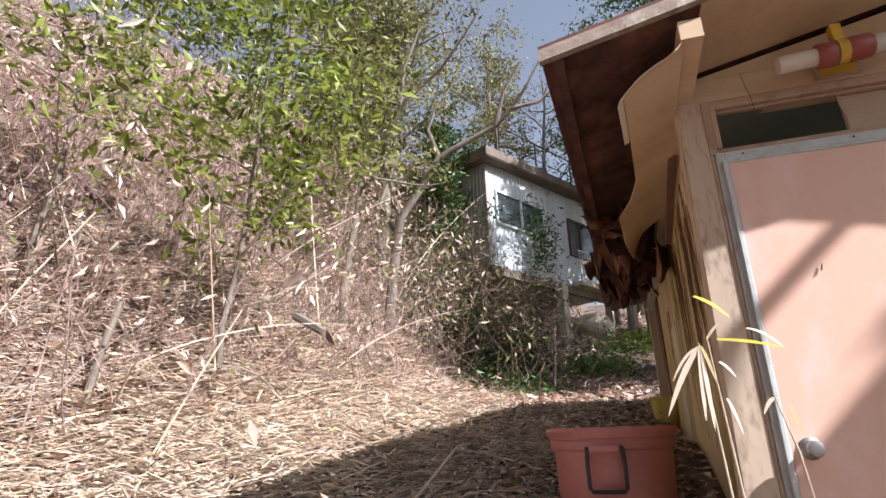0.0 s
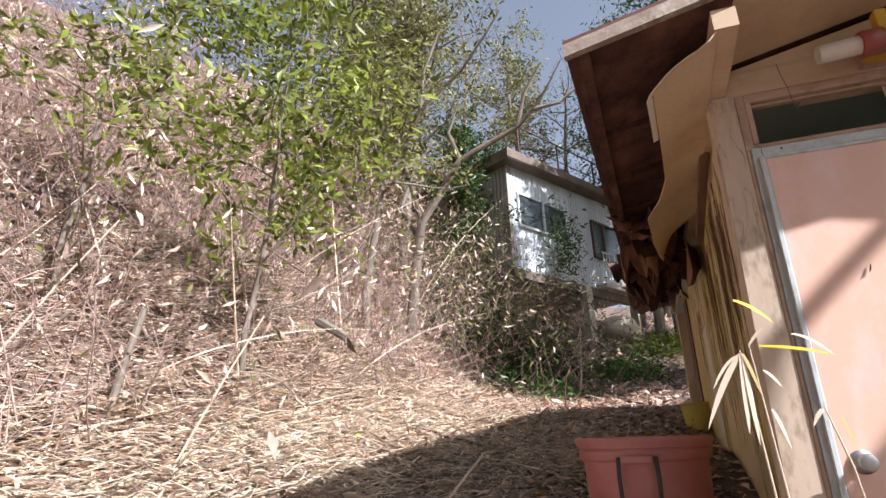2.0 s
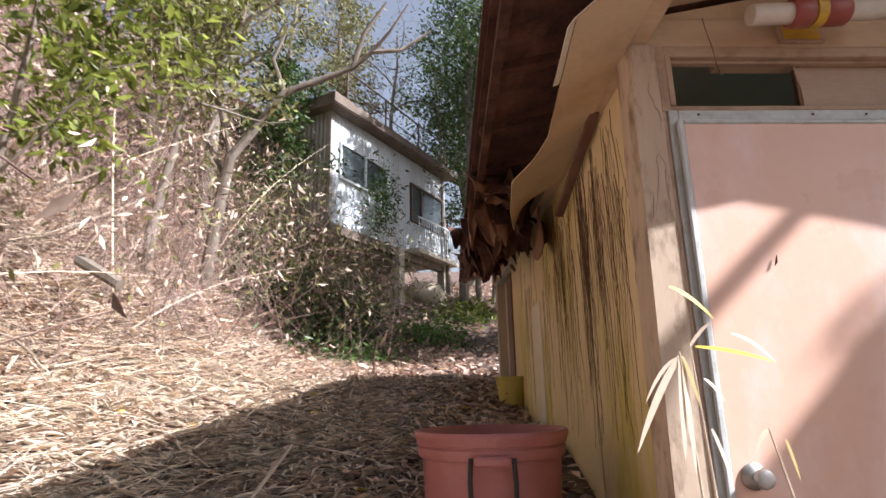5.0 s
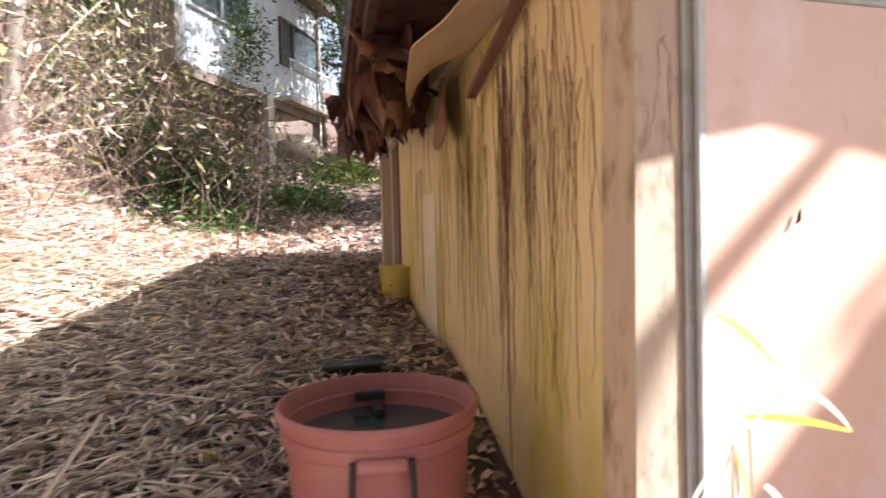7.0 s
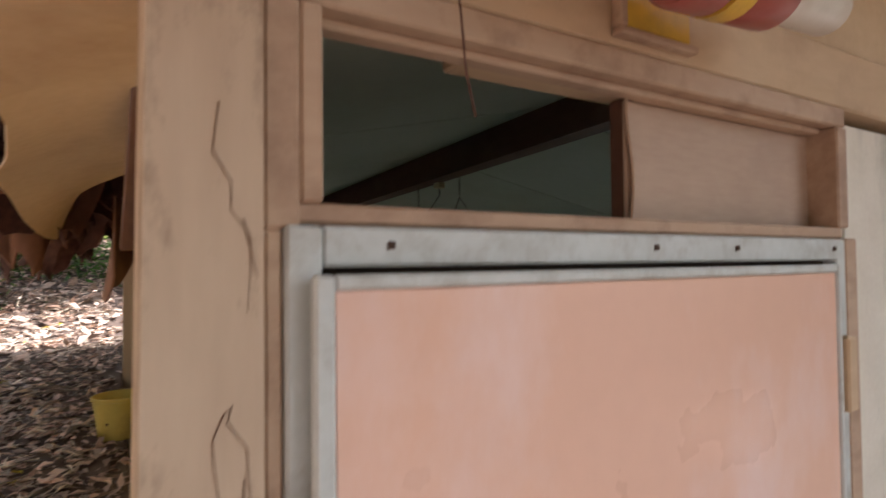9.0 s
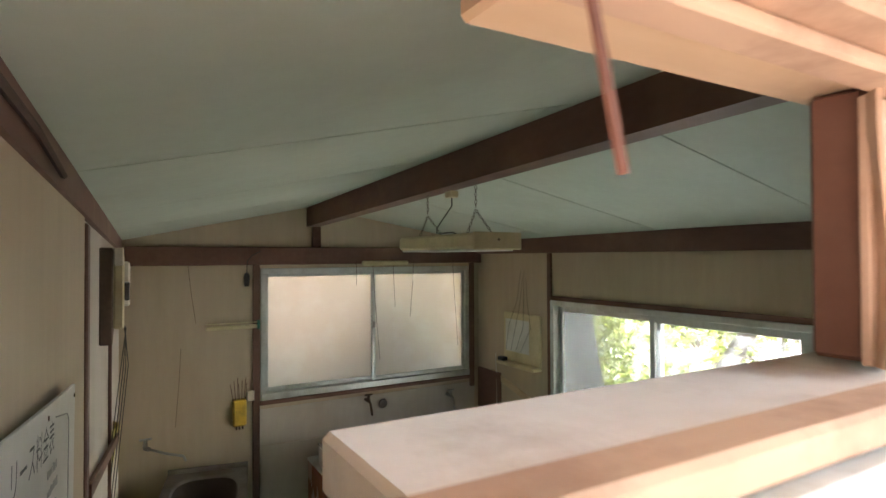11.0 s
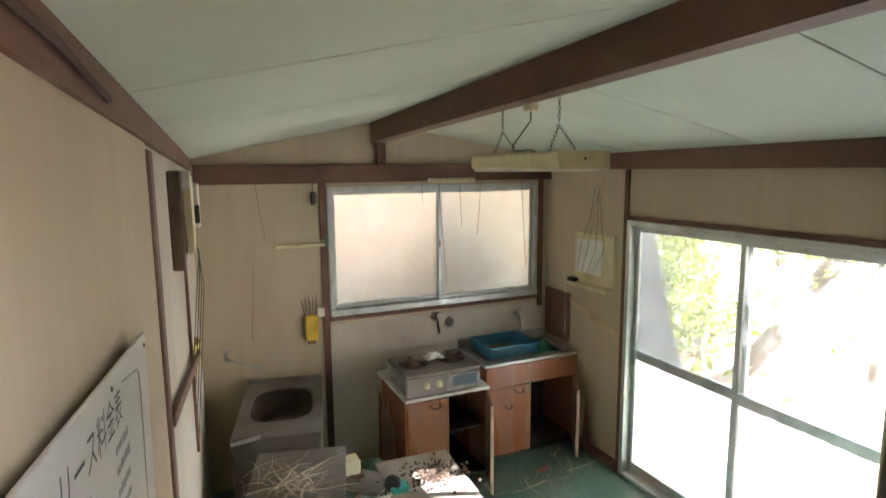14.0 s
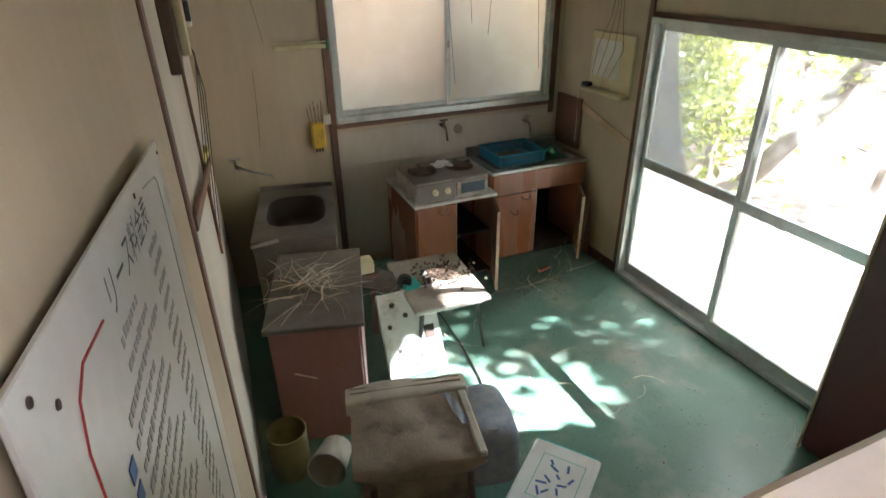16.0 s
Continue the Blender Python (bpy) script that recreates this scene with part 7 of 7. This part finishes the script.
# unseen row behind the camera, added to hold back sky light from the south
for bx_, by_, h_, sd_ in ((-6.5, -8.0, 8.5, 61), (-3.2, -7.2, 9.5, 62), (-0.2, -7.8, 9.0, 63), (2.8, -8.4, 9.0, 64), (-8.2, -4.6, 7.0, 65)):
    tree("evergreen_tree", (bx_, by_, 0), h_, 0.17, 2.7, 6500, 0.24, "leaf_dark", "unseen dark evergreen added to cut the sky light", sd_, limbs=16, crown_from=0.08, narrow=0.55)
tree("garden_bush", (5.6, 4.6, 0), 2.9, 0.05, 1.4, 6000, 0.1, "leaf_green", "leafy bush outside the sliding door", 24, limbs=12, crown_from=0.15)
tree("garden_bush", (6.3, 3.2, 0), 2.2, 0.05, 1.1, 900, 0.1, "leaf_green", "leafy bush outside the sliding door", 25, limbs=9, crown_from=0.2)
for bx_, by_, h_, n_, sd_ in ((6.9, 6.6, 3.0, 7000, 71), (8.2, 7.6, 3.4, 8000, 72), (7.9, 5.4, 2.4, 4000, 73)):
    tree("garden_bush", (bx_, by_, 0), h_, 0.05, 1.6, n_, 0.13, "leaf_green", "leafy bush outside the sliding door", sd_, limbs=13, crown_from=0.1, bare=True)
# out of view, added so that the door stays shaded near its foot
tree("shade_bush", (4.7, -1.65, 0), 4.05, 0.06, 1.15, 9000, 0.16, "leaf_green", "unseen dense bush added to shade the lower door", 81, limbs=16, crown_from=0.08, narrow=0.5)
lt = thing("leaning_tree", (6.1, 4.1, ground_z(6.1, 4.1)), "grey leaning trunk outside the sliding door", "tree trunk")
part("trunk", Shape().tube([(6.0, 4.4, -0.3), (6.0, 3.8, 0.6), (6.0, 3.35, 1.34), (6.05, 3.0, 2.2), (6.1, 2.8, 3.6)], [0.12, 0.1, 0.09, 0.08, 0.06], 10), "bark", lt, smooth=True)
tree("back_bush", (1.6, 6.2, 0), 3.0, 0.06, 1.3, 2600, 0.1, "leaf_olive", "bush behind the back window", 26, limbs=12, crown_from=0.2)
tree("back_bush", (3.2, 6.8, 0), 3.4, 0.06, 1.4, 2400, 0.1, "leaf_green", "bush behind the back window", 27, limbs=12, crown_from=0.2)


# dark thicket below the cabin, fern clumps
def clump(name, c, n, spread, size, material, label, narrow, height):
    x = c[0] + rng.normal(0, spread, n)
    y = c[1] + rng.normal(0, spread, n)
    z = ground_many(x, y) + np.abs(rng.normal(0, height, n))
    o = leaf_mesh(name, np.stack([x, y, z], 1), rng.uniform(0.6, 1.3, n) * size, material, 0.35, narrow, -0.1)
    return tagged(o, label, "undergrowth", kind="stuff")


clump("dark_thicket", (-2.0, 7.7), 2600, 0.4, 0.12, "leaf_dark", "dark low thicket at the foot of the cabin", 0.3, 0.4)
clump("dark_thicket", (-2.6, 7.5), 4200, 0.55, 0.13, "leaf_dark", "dark low thicket under the cabin", 0.3, 0.4)
clump("dark_thicket", (-3.0, 7.9), 4200, 0.6, 0.12, "leaf_dark", "withered thicket beside the cabin", 0.25, 0.6)
clump("garden_undergrowth", (9.2, 9.8), 12000, 1.6, 0.2, "leaf_green", "leafy undergrowth on the bank beyond the garden", 0.45, 0.75)
clump("garden_undergrowth", (5.4, 6.6), 6000, 1.1, 0.14, "leaf_green", "leafy undergrowth on the bank outside the sliding door", 0.45, 0.55)
clump("fern_patch", (-0.4, 7.8), 1000, 0.3, 0.13, "fern", "bright green fern patch on the slope", 0.22, 0.16)
clump("fern_patch", (-1.5, 6.6), 500, 0.35, 0.11, "fern", "green ground plants on the slope", 0.3, 0.12)
clump("fern_patch", (0.3, 9.4), 900, 0.3, 0.16, "leaf_green", "yellow-green plants beside the path", 0.25, 0.14)
x, y = rng.normal(-2.9, 0.9, 1500), rng.normal(8.1, 0.8, 1500)
o, ends = stem_mesh("thicket_stems", np.stack([x, y, ground_many(x, y)], 1), np.stack([rng.normal(0.2, 0.5, 1500), rng.normal(-0.3, 0.5, 1500), rng.uniform(0.4, 1.2, 1500)], 1), rng.uniform(0.4, 1.7, 1500), rng.normal(0, 0.4, 1500), rng.uniform(0.003, 0.008, 1500), "brush", 4)
tagged(o, "dead stems in the thicket below the cabin", "brush", kind="stuff")
P = ends[rng.integers(0, 1500, 7000)] + rng.normal(0, 0.25, (7000, 3))
tagged(leaf_mesh("thicket_straw", P[:700], rng.uniform(0.08, 0.2, 700), "straw", 0, 0.14, 0.5), "dead straw-coloured grass leaves below the cabin", "dry leaves", kind="stuff")
P = P[3500:]
tagged(leaf_mesh("thicket_leaves", P, rng.uniform(0.08, 0.2, len(P)), "leaf_olive", 0, 0.16, 0.5), "withered bamboo-grass leaves below the cabin", "dry leaves", kind="stuff")
# creeper on the cabin front
P = np.array([tuple(hp(1.3 + rng.normal(0, 0.3), 5.0 + rng.normal(0, 0.45), 0.25 + abs(rng.normal(0, 0.15)))) for q in range(700)])
tagged(leaf_mesh("cabin_shrub", P, rng.uniform(0.08, 0.16, len(P)), "leaf_dark", 0.2, 0.3), "dark shrub leaves before the cabin window", "leaves", kind="stuff")

P = np.array([2.2, 4.25, 1.42]) + rng.normal(0, 1, (700, 3)) * [0.16, 0.07, 0.2]
tagged(leaf_mesh("window_leaves", P, rng.uniform(0.06, 0.12, 700), "leaf_dark", 0.1, 0.45), "dark leaves pressing against the back window", "leaves", kind="stuff")
# dry reeds at the door
rd = thing("door_reed", (0.0, -0.402, ground_z(0.0, -0.402)), "half-dry bamboo grass growing before the door", "bamboo grass")
g0 = ground_z(0.0, -0.402)
for bx_, tx, tz in ((0.0, -0.024, 1.245), (0.03, 0.0, 1.26), (0.2, 0.14, 1.09)):
    part("stalk", Shape().tube([(bx_, -0.402, g0), (bx_ + 0.006, -0.402, 0.5), ((bx_ + tx) / 2, -0.402, 0.95), (tx, -0.402, tz)], [0.0045, 0.0035, 0.0028, 0.0016], 6), "straw", rd, "dry stalk", smooth=True)


def blade(a, b, sag, w, material):
    a, b = Vector(a), Vector(b)
    side = (b - a).cross(Vector((0.3, -1, 0.2))).normalized()

    def fn(u, v):
        p = a.lerp(b, u) + Vector((0, 0, sag * 4 * u * (1 - u)))
        return p + side * (w * (v - 0.5) * math.sin(math.pi * min(1, 0.12 + 0.88 * u)) ** 0.7)
    part("blade", Shape().sheet(fn, 10, 2), material, rd, smooth=True)


for (xa, za), (xb, zb), yy, sag, w, mt in (
        ((-0.024, 1.236), (-0.135, 1.047), -0.402, 0.015, 0.016, "straw"),
        ((-0.024, 1.236), (-0.04, 1.031), -0.402, 0.0, 0.014, "straw"),
        ((-0.019, 1.236), (-0.021, 1.004), -0.402, 0.0, 0.013, "straw"),
        ((-0.019, 1.236), (0.004, 1.132), -0.402, 0.01, 0.01, "reed"),
        ((-0.029, 1.233), (-0.109, 1.141), -0.402, 0.015, 0.008, "straw"),
        ((-0.002, 1.253), (0.05, 1.306), -0.402, 0.005, 0.008, "straw"),
        ((-0.009, 1.39), (0.079, 1.315), -0.360, 0.01, 0.011, "leaf_yellow"),
        ((0.032, 1.258), (0.203, 1.22), -0.360, 0.006, 0.009, "leaf_yellow"),
        ((0.115, 1.284), (0.201, 1.219), -0.360, 0.012, 0.008, "straw"),
        ((0.021, 1.19), (0.056, 1.143), -0.402, 0.006, 0.008, "straw"),
        ((0.143, 1.087), (0.104, 1.043), -0.402, 0.01, 0.011, "straw"),
        ((0.023, 1.091), (0.047, 0.994), -0.402, 0.01, 0.009, "straw"),
        ((0.171, 1.068), (0.185, 0.99), -0.402, 0.005, 0.008, "reed")):
    blade((xa, yy, za), (xb, yy - 0.005, zb), sag, w, mt)

# sticks and stakes on the slope
def stick(name, pts, r0, r1, material, label, category):
    n_ = len(pts)
    return single(name, Shape().tube(pts, [r0 + (r1 - r0) * k / (n_ - 1) for k in range(n_)], 7), material, pts[0], label, category, smooth=True)


def on(x, y, dz=0.0):
    return (x, y, ground_z(x, y) + dz)


stick("pale_cane", [on(-1.32, 0.3, 0.07), on(-1.22, 0.62, 0.17), on(-1.12, 0.98, 0.26)], 0.01, 0.007, "straw", "straight pale cane lying on the slope", "cane")
stick("fallen_branch", [on(-2.2, 2.6, 0.03), on(-1.9, 2.45, 0.04), on(-1.5, 2.35, 0.03), on(-1.15, 2.05, 0.03)], 0.022, 0.012, "rotten", "dark fallen branch among the leaves", "branch")
stick("stake", [on(-3.5, 0.75, -0.05), on(-3.47, 0.8, 0.35), on(-3.44, 0.86, 0.68)], 0.028, 0.022, "bark", "weathered leaning stake on the bank", "stake")
stick("leaning_cane", [on(-2.9, 0.7, 0.0), on(-2.75, 0.9, 0.5), on(-2.6, 1.05, 0.9)], 0.008, 0.005, "straw", "thin pale leaning cane on the bank", "cane")
stick("leaning_cane", [on(-3.9, 0.2, 0.0), on(-3.7, 0.4, 0.7), on(-3.5, 0.6, 1.3)], 0.008, 0.005, "straw", "thin pale leaning cane on the bank", "cane")
stick("upright_twig", [on(-1.13, 5.02, -0.03), on(-1.12, 5.0, 0.2), on(-1.08, 5.0, 0.42)], 0.012, 0.006, "rotten", "dark upright twig on the slope", "twig")
stick("cut_log", [on(-3.3, 2.9, 0.5), on(-2.9, 2.8, 0.62)], 0.05, 0.045, "bark", "short pale cut log caught in the brush", "log")
